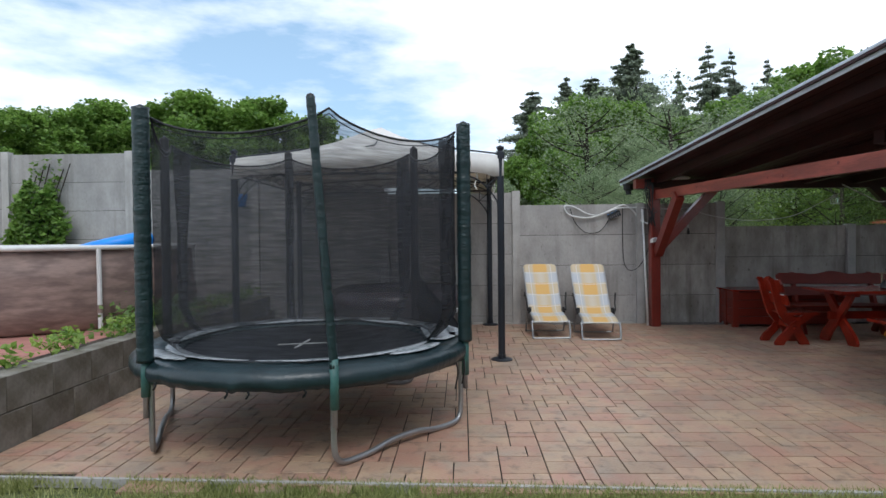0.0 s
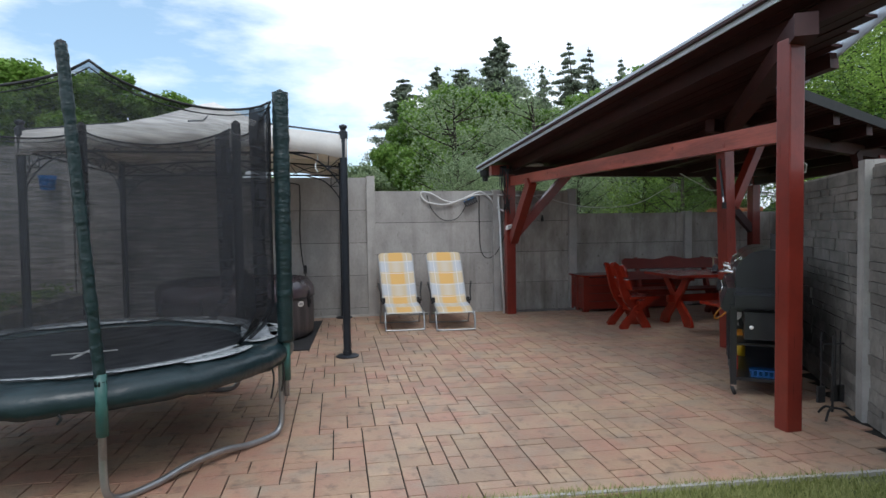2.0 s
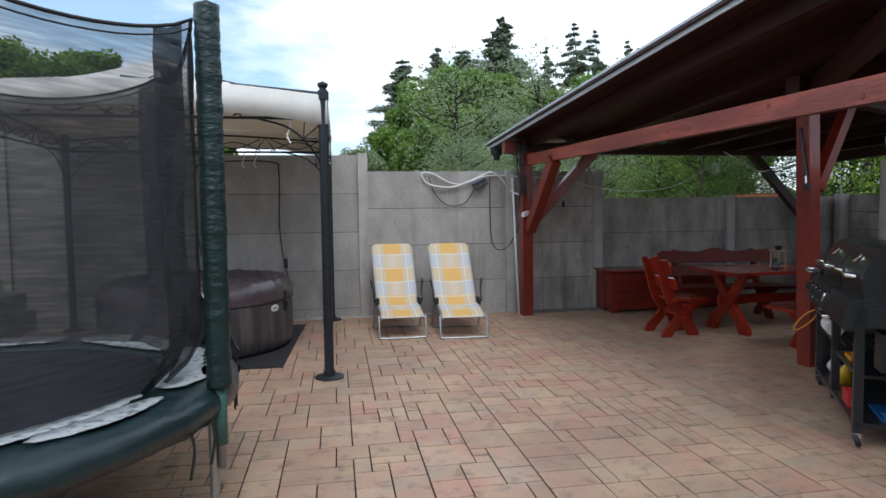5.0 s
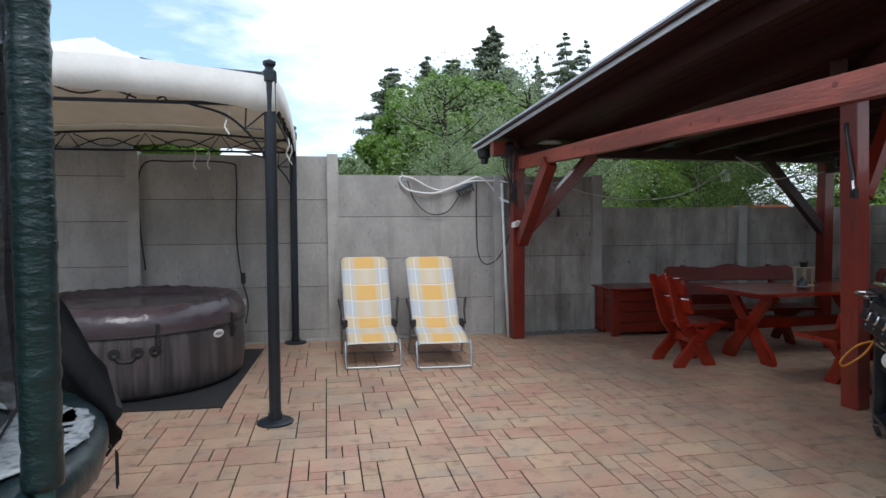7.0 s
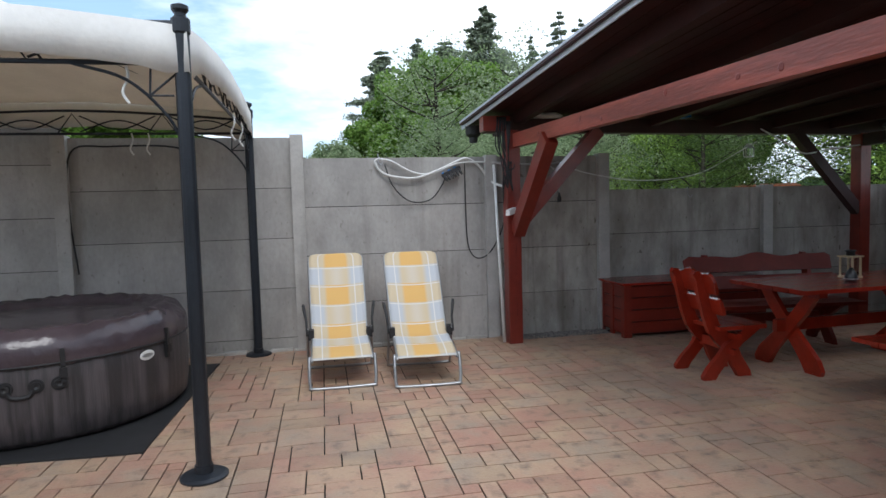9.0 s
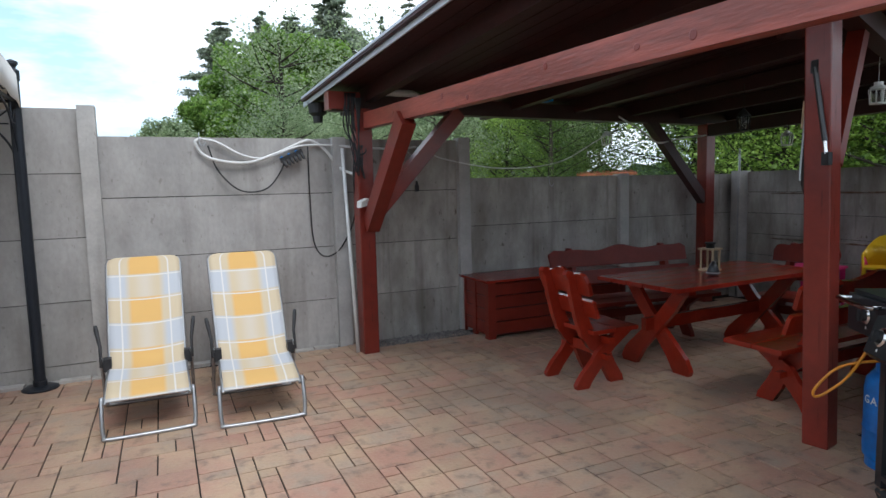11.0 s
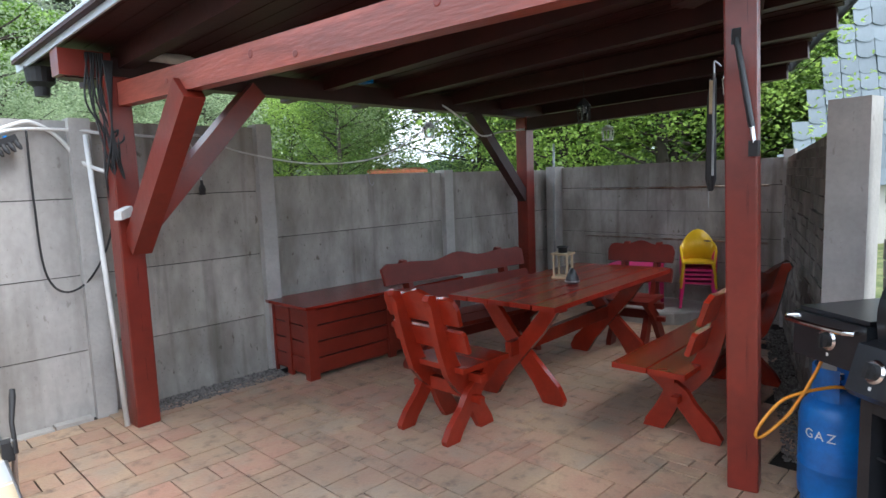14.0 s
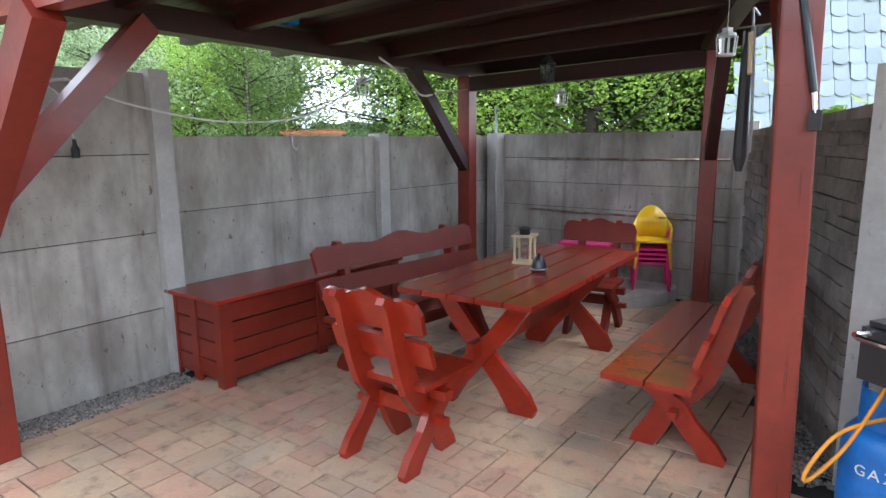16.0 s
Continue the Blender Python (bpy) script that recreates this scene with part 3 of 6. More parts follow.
def post(x, y, top, turn=0.0, w=0.15, lean=(0, 0)):
    """A squared post with a long drying crack in each face; it may lean."""
    m = pose(x, y, 0, 0, 0, turn)
    shear = Matrix(((1, 0, lean[0] / top, 0), (0, 1, lean[1] / top, 0), (0, 0, 1, 0), (0, 0, 0, 1)))
    bm = box((-w / 2, -w / 2, 0.0), (w / 2, w / 2, top), m)
    bmesh.ops.transform(bm, matrix=shear, verts=bm.verts)
    ob = part("post", bm, M_RED, shelter, "red-stained squared timber post", bevel=0.01)
    bm = bmesh.new()
    rc = random.Random(int(x * 100))
    for k in range(4):
        turn_ = m @ Matrix.Rotation(radians(90 * k), 4, "Z")
        o, z = rc.uniform(-0.025, 0.025), rc.uniform(0.0, 0.25)
        while z < top - 0.3:
            z1 = min(top - 0.1, z + rc.uniform(0.3, 0.7))
            o1 = o + rc.gauss(0, 0.004)
            q = [(w / 2 - 0.001, o, z), (w / 2 + 0.0008, o - 0.0016, (z + z1) / 2), (w / 2 + 0.0008, o1 + 0.0016, (z + z1) / 2), (w / 2 - 0.001, o1, z1)]
            bm.faces.new([bm.verts.new(shear @ turn_ @ Vector(q[i])) for i in (0, 1, 3, 2)])
            z, o = z1 - 0.02 if rc.random() < 0.7 else z1 + rc.uniform(0.05, 0.3), o1
    part("crack", bm, M_CRACK, shelter, "thin dark drying cracks in the post")
    return ob


P1, P2, P3, P4, P5 = (3.72, 4.33), (3.42, 10.19), (5.085, 6.935), (7.99, 10.4), (8.08, 7.95)
post(*P1, 2.68, 3, 0.122), post(*P2, 2.26, 3), post(*P3, 2.50, 12, 0.138, (-0.035, 0.045)), post(*P4, 2.25, 0), post(*P5, 2.34, 12, 0.14)
timber("tie_beam", (3.455, 10.11, 2.15), (3.705, 4.37, 2.065), 0.08, 0.14, M_RED_BEAM, "long pinkish-red planed beam with knots")
# timbers under the roof take the red with shade put into its colour
timber("back_purlin", (3.16, 10.30, 2.325), (9.0, 10.43, 2.305), 0.14, 0.15, M_RED_SHADED)
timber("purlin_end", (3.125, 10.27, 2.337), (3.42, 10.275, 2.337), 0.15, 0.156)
timber("front_purlin", (4.76, 6.82, 2.52), (8.5, 8.12, 2.34), 0.12, 0.14, M_RED_SHADED)
timber("side_purlin", (3.66, 4.12, 2.72), (5.28, 7.35, 2.46), 0.14, 0.15, M_RED_SHADED)
timber("side_beam", (7.99, 10.4, 2.16), (8.08, 7.95, 2.235), 0.12, 0.14, M_RED_SHADED)
timber("knee_brace", (3.45, 10.10, 1.20), (3.48, 9.22, 2.08), 0.12, 0.155)
timber("knee_brace", (3.48, 10.2, 1.26), (4.44, 10.26, 2.27), 0.12, 0.135)
timber("knee_brace", (7.94, 10.39, 1.30), (7.0, 10.36, 2.27), 0.10, 0.12, M_RED_SHADED)
timber("knee_brace", (5.15, 6.97, 1.62), (5.65, 7.15, 2.44), 0.09, 0.11)
timber("knee_brace", (8.03, 7.93, 1.42), (7.5, 7.74, 2.36), 0.09, 0.11, M_RED_SHADED)


def in_roof(x, y):
    inside = False
    for (x0, y0), (x1, y1) in zip(ROOF, ROOF[1:] + ROOF[:1]):
        if (y0 > y) != (y1 > y) and x < (x1 - x0) * (y - y0) / (y1 - y0) + x0:
            inside = not inside
    return inside


def roof_span(x_at):
    """The lowest and the highest y of the roof on the slanting line that starts at x_at by the back edge."""
    ys = [10.9 - 0.02 * i for i in range(0, 370) if in_roof(x_at + 0.09 * 0.02 * i, 10.9 - 0.02 * i)]
    return (min(ys), max(ys)) if ys else None


for i in range(8):
    x = 3.46 + i * 0.8
    sp = roof_span(x)
    if sp:
        y0, y1 = sp[0] + 0.06, sp[1] - 0.02
        timber("rafter", (x + 0.09 * (10.9 - y1), y1, roof_z(y1, x) - 0.105), (x + 0.09 * (10.9 - y0), y0, roof_z(y0, x + 0.09 * (10.9 - y0)) - 0.105), 0.09, 0.13, M_RED_SHADED)
x = 3.09
while x < 9.1:
    sp = roof_span(x + 0.06)
    if sp:
        y0, y1 = sp[0] + 0.01, sp[1]
        p = [(x + 0.09 * (10.9 - y), y, roof_z(y, x + 0.09 * (10.9 - y)) - 0.03) for y in (y1, y0)]
        part("roof_board", bar(p[0], p[1], 0.118, 0.02), M_RED_SHADED, shelter)
    x += 0.12
bm = bmesh.new()
x = 3.09
while x < 9.1:
    sp = roof_span(x + 0.06)
    if sp:
        p = [(x + 0.09 * (10.9 - y), y, roof_z(y, x + 0.09 * (10.9 - y)) - 0.006) for y in (sp[1], sp[0] + 0.01)]
        add_bar(bm, p[0], p[1], 0.1205, 0.02)
    x += 0.12
part("roof_sheet", bm, M_FASCIA, shelter, "flat grey sheet metal roof")
for i in range(6):
    if i == 5:
        continue
    (x0, y0), (x1, y1) = ROOF[i], ROOF[(i + 1) % 6]
    part("fascia", bar((x0, y0, roof_z(y0, x0) - 0.025), (x1, y1, roof_z(y1, x1) - 0.025), 0.012, 0.11), M_FASCIA if i < 3 else M_BLACKM, shelter, "folded blue-grey metal roof edge with screws", bevel=0.003)
for i in range(14):
    y = 10.7 - i * 0.5
    m = pose(3.07 + 0.0903 * (10.95 - y) - 0.008, y, roof_z(y) - 0.02, 0, -90, 0)
    part("screw", lathe([(0, 0.006), (0.007, 0.004), (0.009, 0), (0, 0)], 8, m), M_ZINC, shelter)
part("gutter_box", lathe([(0, 2.20), (0.045, 2.20), (0.05, 2.26), (0.085, 2.29), (0.095, 2.39), (0, 2.39)], 18, pose(3.17, 10.80, 0)), M_BLACKM, shelter, "black plastic rainwater hopper under the roof corner")

for k, f in enumerate((0.12, 0.27, 0.33, 0.47, 0.58, 0.63, 0.78, 0.9)):
    p = Vector((3.455, 10.11, 2.15)).lerp(Vector((3.705, 4.37, 2.065)), f) + Vector((-0.0405, 0, 0.03 * math.sin(k * 2.4)))
    part("knot", lathe([(0.016, 0), (0.013, 0.0012), (0, 0.0012)], 12, Matrix.Translation(p) @ Matrix.Rotation(radians(-90), 4, "Y") @ Matrix.Diagonal((1.0 + 0.4 * (k % 2), 1.3, 1, 1))), M_RED, shelter, "dark wood knot")


# ---- garden furniture ----
def furniture(kind, m, length, sides, label, category, wood, group=""):
    """A seat of varnished planks on crossed side frames; it faces +x, its width lies along y."""
    t = thing(kind, m, label, category, group)
    up = [(-0.285, 0.83), (-0.312, 0.87), (-0.295, 0.9), (-0.25, 0.895), (-0.21, 0.83), (-0.14, 0.62), (-0.07, 0.46), (0.02, 0.36), (0.09, 0.29), (0.15, 0.16), (0.22, 0.05), (0.235, 0.0), (0.11, 0.0), (0.05, 0.1), (0.0, 0.22), (-0.09, 0.29), (-0.165, 0.39), (-0.215, 0.53), (-0.255, 0.69)]
    cross = [(-0.235, 0.0), (-0.245, 0.03), (-0.2, 0.1), (-0.1, 0.2), (-0.045, 0.28), (0.03, 0.33), (0.12, 0.405), (0.28, 0.405), (0.22, 0.36), (0.12, 0.29), (0.03, 0.2), (-0.03, 0.13), (-0.1, 0.05), (-0.13, 0.0)]
    for s in sides:
        bm = bmesh.new()
        add_slab(bm, up, 0.045, Matrix.Translation((0, s, 0)))
        part("leg", bm, wood, t, "curved plank that is leg and upright in one", bevel=0.008)
        bm = bmesh.new()
        add_slab(bm, cross, 0.043, Matrix.Translation((0, s + math.copysign(0.045, s), 0)))
        part("leg", bm, wood, t, "crossing plank leg with a rounded foot", bevel=0.008)
        part("peg", bar((0.0, s - 0.03, 0.235), (0.0, s + math.copysign(0.14, s), 0.235), 0.04, 0.04), wood, t, bevel=0.008)
        part("peg", bar((0.03, s - 0.03, 0.36), (0.03, s + math.copysign(0.13, s), 0.36), 0.06, 0.05), wood, t, bevel=0.008)
    part("stretcher", bar((0.0, sides[0], 0.27), (0.0, sides[-1], 0.27), 0.05, 0.08), wood, t, bevel=0.008)
    seat_l = length if length > 1 else 0.48
    for x0, x1 in ((-0.11, 0.10), (0.11, 0.32)):
        part("seat_plank", box((x0, -seat_l / 2, 0.408), (x1, seat_l / 2, 0.44)), wood, t, bevel=0.01)
    lean = Matrix.Rotation(radians(-18), 4, "Y")
    n = 28
    waves = 2 if length > 1 else 1
    top = []
    for i in range(n + 1):
        f = i / n * 2 - 1
        h = 0.035 * (math.cos(f * math.pi * waves) * 0.5 + 0.5) + 0.012 * math.cos(f * math.pi * (waves + 1.5))
        edge = 0.05 * max(0, (abs(f) - 0.9) / 0.1) ** 2
        top.append((f * length / 2, 0.155 + h - edge))
    outline = [(-length / 2 + 0.01, 0.0)] + top + [(length / 2 - 0.01, 0.0)]
    for z, shape in ((0.72, outline), (0.55, [(-length / 2, 0.0), (-length / 2, 0.12), (-length / 2 + 0.02, 0.135), (length / 2 - 0.02, 0.135), (length / 2, 0.12), (length / 2, 0.0)])):
        bm = bmesh.new()
        add_slab(bm, shape, 0.028, Matrix.Translation((-0.125 - (z - 0.57) * 0.34, 0, z)) @ lean @ Matrix.Rotation(radians(90), 4, "Z"))
        part("back_rail", bm, wood, t, "wavy-topped back rail" if z > 0.6 else "straight back rail", bevel=0.007)
    return t


chair = furniture("garden_chair", pose(4.68, 8.565, 0, 0, 0, 0), 0.62, (-0.15, 0.15), "varnished bright red wooden garden chair at the near table end", "chair", M_FURN, "chairs at the table")
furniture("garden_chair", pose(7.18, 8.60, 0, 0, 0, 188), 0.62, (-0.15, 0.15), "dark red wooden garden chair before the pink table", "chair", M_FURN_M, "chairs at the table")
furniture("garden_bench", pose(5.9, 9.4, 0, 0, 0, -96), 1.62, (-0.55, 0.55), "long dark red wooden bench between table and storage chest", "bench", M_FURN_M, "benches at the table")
furniture("garden_bench", pose(6.06, 7.44, 0, 0, 0, 92), 1.65, (-0.56, 0.56), "long varnished red wooden bench beside the squared post", "bench", M_FURN, "benches at the table")

table = thing("garden_table", pose(6.03, 8.55, 0, 0, 0, 2.5), "varnished dark red plank table on crossed legs", "table")
for i in range(5):
    y = -0.438 + i * 0.176
    part("tabletop_plank", box((-0.91, y, 0.705), (0.91, y + 0.163, 0.738)), M_FURN_D, table, bevel=0.008)
for x in (-0.66, 0.66):
    part("batten", box((x - 0.04, -0.36, 0.655), (x + 0.04, 0.36, 0.703)), M_FURN_D, table, bevel=0.008)
    for s in (-1, 1):
        leg = [(-0.33, 0.0), (-0.345, 0.04), (-0.3, 0.13), (-0.06, 0.36), (0.05, 0.47), (0.2, 0.655), (0.33, 0.655), (0.22, 0.5), (0.07, 0.33), (-0.1, 0.13), (-0.18, 0.0)]
        bm = bmesh.new()
        add_slab(bm, [(s * a_, b_) for a_, b_ in leg], 0.045, Matrix.Translation((x + s * 0.0235, 0, 0)) @ Matrix.Rotation(radians(90), 4, "Z"))
        part("leg", bm, M_FURN, table, "crossed plank leg", bevel=0.008)
part("stretcher", box((-0.8, -0.025, 0.33), (0.8, 0.025, 0.43)), M_FURN, table, bevel=0.01)

# ---- chest ----
chest = thing("storage_chest", pose(4.61, 10.01, 0, 0, 0, 0), "red-brown slatted wooden storage chest with a flat lid", "chest")
CL, CD, CH = 1.75, 0.56, 0.575
for x0, x1, y0, y1 in ((0, 0.09, 0, 0.07), (0.82, 0.9, 0, 0.03), (CL - 0.09, CL, 0, 0.07), (0, 0.03, 0.27, 0.34), (0, 0.03, CD - 0.05, CD), (CL - 0.03, CL, CD - 0.06, CD)):
    part("post", box((x0, y0, 0), (x1, y1, CH)), M_RED, chest, bevel=0.006)
for k in range(4):
    z = 0.045 + k * 0.132
    part("slat", box((0.05, 0.012, z), (CL - 0.05, 0.03, z + 0.12)), M_RED, chest, bevel=0.004)
    part("slat", box((0.012, 0.05, z), (0.03, CD - 0.02, z + 0.12)), M_RED, chest, bevel=0.004)
part("lining", box((0.035, 0.036, 0.03), (CL - 0.03, CD, CH - 0.03)), M_BLACKM, chest)
part("lid", box((-0.03, -0.03, CH + 0.002), (CL + 0.02, CD + 0.018, CH + 0.027)), M_FURN_D, chest, "dark red flat lid", bevel=0.008)

# ---- loungers ----
def lounger(m, label):
    t = thing("sun_lounger", m, label, "sun lounger", "sun loungers by the fence")
    W = 0.26
    prof = [(0.03, 0.235), (0.08, 0.27), (0.22, 0.30), (0.38, 0.32), (0.48, 0.335), (0.58, 0.40), (0.75, 0.60), (0.93, 0.80), (1.03, 0.915), (1.065, 0.955), (1.085, 0.978), (1.105, 1.0)]
    prof = curve_pts([(0, a_ * 1.2, b_ + 0.035 * max(0.0, a_ - 0.4)) for a_, b_ in prof], 4)
    s = [0.0]
    for a_, b_ in zip(prof, prof[1:]):
        s.append(s[-1] + (b_ - a_).length)
    bm = bmesh.new()
    uvl = bm.loops.layers.uv.new("UVMap")
    rows = []
    nx = 12
    half_w = lambda d: (W * (0.94 + 0.09 * max(0.0, 1 - d / 1.0))) - 0.07 + math.sqrt(max(0.0, 0.07 ** 2 - max(0.0, 0.07 - d) ** 2))
    for i, p in enumerate(prof):
        sag = 0.02 * math.sin(math.pi * min(1, s[i] / s[-1] * 1.0))
        rows.append([bm.verts.new((f * half_w(s[-1] - s[i]), p.y, p.z - sag * (1 - f * f))) for f in (k / nx * 2 - 1 for k in range(nx + 1))])
    for i in range(len(rows) - 1):
        for k in range(nx):
            f = bm.faces.new((rows[i][k], rows[i][k + 1], rows[i + 1][k + 1], rows[i + 1][k]))
            for lp, (uu, vv) in zip(f.loops, ((k / nx, s[i]), ((k + 1) / nx, s[i]), ((k + 1) / nx, s[i + 1]), (k / nx, s[i + 1]))):
                lp[uvl].uv = (uu, (vv - s[-1]) / 0.46 + 10.36)
    fab = part("fabric", bm, M_PLAID, t, "yellow and white plaid textile", smooth_=True)
    so = fab.modifiers.new("thickness", "SOLIDIFY")
    so.thickness = 0.006
    side_ = [(half_w(s[-1] - q) + 0.004, p.y, p.z - 0.012) for p, q in zip(prof, s)]
    rail = [(-a_, b_, c_) for a_, b_, c_ in side_] + side_[::-1]
    part("frame", tube(rail, 0.012, 8), M_ZINC, t, "bent grey steel tube frame", smooth_=True)
    part("front_leg", tube(curve_pts([(-W - 0.01, 0.08, 0.26), (-W - 0.012, 0.03, 0.14), (-W - 0.005, 0.0, 0.03), (-W + 0.04, -0.01, 0.012), (W - 0.04, -0.01, 0.012), (W + 0.005, 0.0, 0.03), (W + 0.012, 0.03, 0.14), (W + 0.01, 0.08, 0.26)], 6), 0.0135, 10), M_ZINC, t, smooth_=True)
    part("rear_leg", tube(curve_pts([(-W - 0.03, 0.5, 0.42), (-W - 0.03, 0.58, 0.25), (-W - 0.03, 0.69, 0.05), (-W + 0.02, 0.72, 0.012), (W - 0.02, 0.72, 0.012), (W + 0.03, 0.69, 0.05), (W + 0.03, 0.58, 0.25), (W + 0.03, 0.5, 0.42)], 6), 0.0125, 10), M_ZINC, t, smooth_=True)
    for s_ in (-1, 1):
        part("armrest", tube([(s_ * (W + 0.03), 0.46, 0.36), (s_ * (W + 0.035), 0.55, 0.48), (s_ * (W + 0.055), 0.60, 0.59), (s_ * (W + 0.06), 0.62, 0.62)], [0.010, 0.011, 0.015, 0.012], 8), M_BLACKM, t, "black plastic armrest", smooth_=True)
        part("hinge", box((s_ * W - 0.02, 0.51, 0.31), (s_ * W + 0.03, 0.58, 0.40)), M_BLACKM, t, bevel=0.012)
    return t


lounger(pose(1.56, 8.985, 0, 0, 0, 0.3), "folding sun lounger with yellow plaid fabric, by the concrete fence")
lounger(pose(2.25, 8.845, 0, 0, 0, -2.5), "folding sun lounger with yellow plaid fabric, beside the red shelter post")

# ---- gazebo ----
GX0, GX1, GY0, GY1 = -2.5, 0.74, 7.48, 10.45
gaz = thing("gazebo", pose(0, 0, 0), "black steel garden gazebo with a weathered cream canvas roof", "gazebo")
for gx, gy in ((GX0, GY0), (GX1, GY0), (GX0, GY1), (GX1, GY1)):
    m = pose(gx, gy, 0)
    part("post", lathe([(0, 0), (0.042, 0), (0.042, 2.42), (0.05, 2.43), (0.05, 2.5), (0.03, 2.52), (0.03, 2.53), (0.045, 2.55), (0.045, 2.57), (0, 2.59)], 14, m), M_IRON, gaz, "black steel post with a turned finial", smooth_=False)
    part("base_plate", lathe([(0, 0.001), (0.13, 0.001), (0.13, 0.012), (0.11, 0.022), (0.05, 0.03), (0.05, 0.07), (0, 0.07)], 24, m), M_IRON, gaz, "round black foot plate", smooth_=False)


def gaz_side(a, b):
    a, b = Vector((*a, 0)), Vector((*b, 0))
    d = b - a
    P = lambda f, z: tuple(a + d * f + Vector((0, 0, z)))
    bm = bmesh.new()
    add_tube(bm, [P(0, 2.27), P(1, 2.27)], 0.013, 6)
    part("lower_bar", bm, M_IRON, gaz)
    arch = curve_pts([P(0, 2.40), P(0.25, 2.46), P(0.5, 2.49), P(0.75, 2.46), P(1, 2.40)], 5)
    part("arch_bar", tube(arch, 0.012, 6), M_IRON, gaz)
    for f in (0.25, 0.5, 0.75):
        part("scroll", tube([P(f - 0.04, 2.28), P(f, 2.46), P(f + 0.04, 2.28)], 0.007, 5), M_IRON, gaz)
    for f in (0.0, 0.25, 0.5, 0.75):
        part("scroll", tube(curve_pts([P(f + 0.02, 2.44), P(f + 0.125, 2.31), P(f + 0.23, 2.44)], 5), 0.007, 5), M_IRON, gaz)
        part("scroll", tube(curve_pts([P(f + 0.02, 2.29), P(f + 0.125, 2.40), P(f + 0.23, 2.29)], 5), 0.007, 5), M_IRON, gaz)
    for f0, sg in ((0, 1), (1, -1)):
        k = sg / d.length
        bm = bmesh.new()
        arc = curve_pts([P(f0, 1.78), P(f0 + k * 0.08, 1.98), P(f0 + k * 0.28, 2.18), P(f0 + k * 0.55, 2.265)], 5)
        add_tube(bm, arc, 0.009, 6)
        for x_, z_ in ((0.03, 2.22), (0.16, 2.25), (0.05, 2.1)):
            add_tube(bm, [P(f0 + k * 0.17, 2.1), P(f0 + k * x_, z_)], 0.006, 5)
        part("corner_bracket", bm, M_IRON, gaz, "curved steel corner bracket")


gaz_side((GX0, GY0), (GX1, GY0)), gaz_side((GX1, GY0), (GX1, GY1)), gaz_side((GX0, GY1), (GX1, GY1)), gaz_side((GX0, GY0), (GX0, GY1))
N = 28
cx, cy = (GX0 + GX1) / 2, (GY0 + GY1) / 2
bm = bmesh.new()
grid = []
for i in range(N + 1):
    row = []
    for j in range(N + 1):
        u_, v_ = i / N * 2 - 1, j / N * 2 - 1
        r_ = max(abs(u_), abs(v_))
        e_ = 1 - min(abs(u_), abs(v_)) ** 2 if r_ > 0 else 1
        z = 2.455 + 0.12 * (1 - (u_ * v_ / max(r_, 1e-3)) ** 2) + (1 - r_) ** 1.9 * 0.52
        if u_ < 0:
            z += 0.03 * (1 - r_)
        z += 0.012 * noise.noise(Vector((u_ * 5, v_ * 5, 0)))
        row.append(bm.verts.new((cx + u_ * (GX1 - GX0 + 0.06) / 2, cy + v_ * (GY1 - GY0 + 0.06) / 2, z)))
    grid.append(row)
for i in range(N):
    for j in range(N):
        bm.faces.new((grid[i][j], grid[i + 1][j], grid[i + 1][j + 1], grid[i][j + 1]))
rim = [grid[i][0] for i in range(N)] + [grid[N][j] for j in range(N)] + [grid[i][N] for i in range(N, 0, -1)] + [grid[0][j] for j in range(N, 0, -1)]
low = []
for k, v in enumerate(rim):
    o = (Vector((v.co.x - cx, v.co.y - cy, 0))).normalized()
    low.append((v.co + o * 0.006, v.co + o * (0.012 + 0.02 * noise.noise(Vector((k * 0.45, 0, 0))) + 0.006 * math.sin(k * 2.1)) + Vector((0, 0, -0.235 + 0.025 * noise.noise(Vector((k * 0.3, 5, 0))) - 0.03 * (1 if k % N in (1, N - 1) else 0)))))
can = part("canopy", bm, M_CANVAS, gaz, "sagging cream canvas roof with a short valance", smooth_=True)
can.modifiers.new("thickness", "SOLIDIFY").thickness = 0.004
bm = bmesh.new()
top_r, bot_r = [bm.verts.new(a_) for a_, b_ in low], [bm.verts.new(b_) for a_, b_ in low]
for k in range(len(low)):
    j = (k + 1) % len(low)
    bm.faces.new((top_r[k], top_r[j], bot_r[j], bot_r[k]))
val = part("valance", bm, M_CANVAS, gaz, "hanging white valance with a wavy hem", smooth_=True)
val.modifiers.new("thickness", "SOLIDIFY").thickness = 0.004
bm = bmesh.new()
for sx, sy in ((-1, -1), (1, -1), (-1, 1), (1, 1)):
    add_tube(bm, [(cx + sx * 1.6, cy + sy * 1.47, 2.49), (cx + sx * 0.8, cy + sy * 0.73, 2.70), (cx + sx * 0.3, cy + sy * 0.27, 2.89), (cx, cy, 3.03)], 0.011, 6)
for sx, sy in ((1, 0), (-1, 0), (0, 1), (0, -1)):
    add_tube(bm, [(cx + sx * 1.6, cy + sy * 1.47, 2.6), (cx + sx * 0.8, cy + sy * 0.73, 2.73), (cx + sx * 0.3, cy + sy * 0.27, 2.90), (cx, cy, 3.03)], 0.009, 6)
part("roof_rib", bm, M_IRON, gaz, "black steel ribs under the canvas")
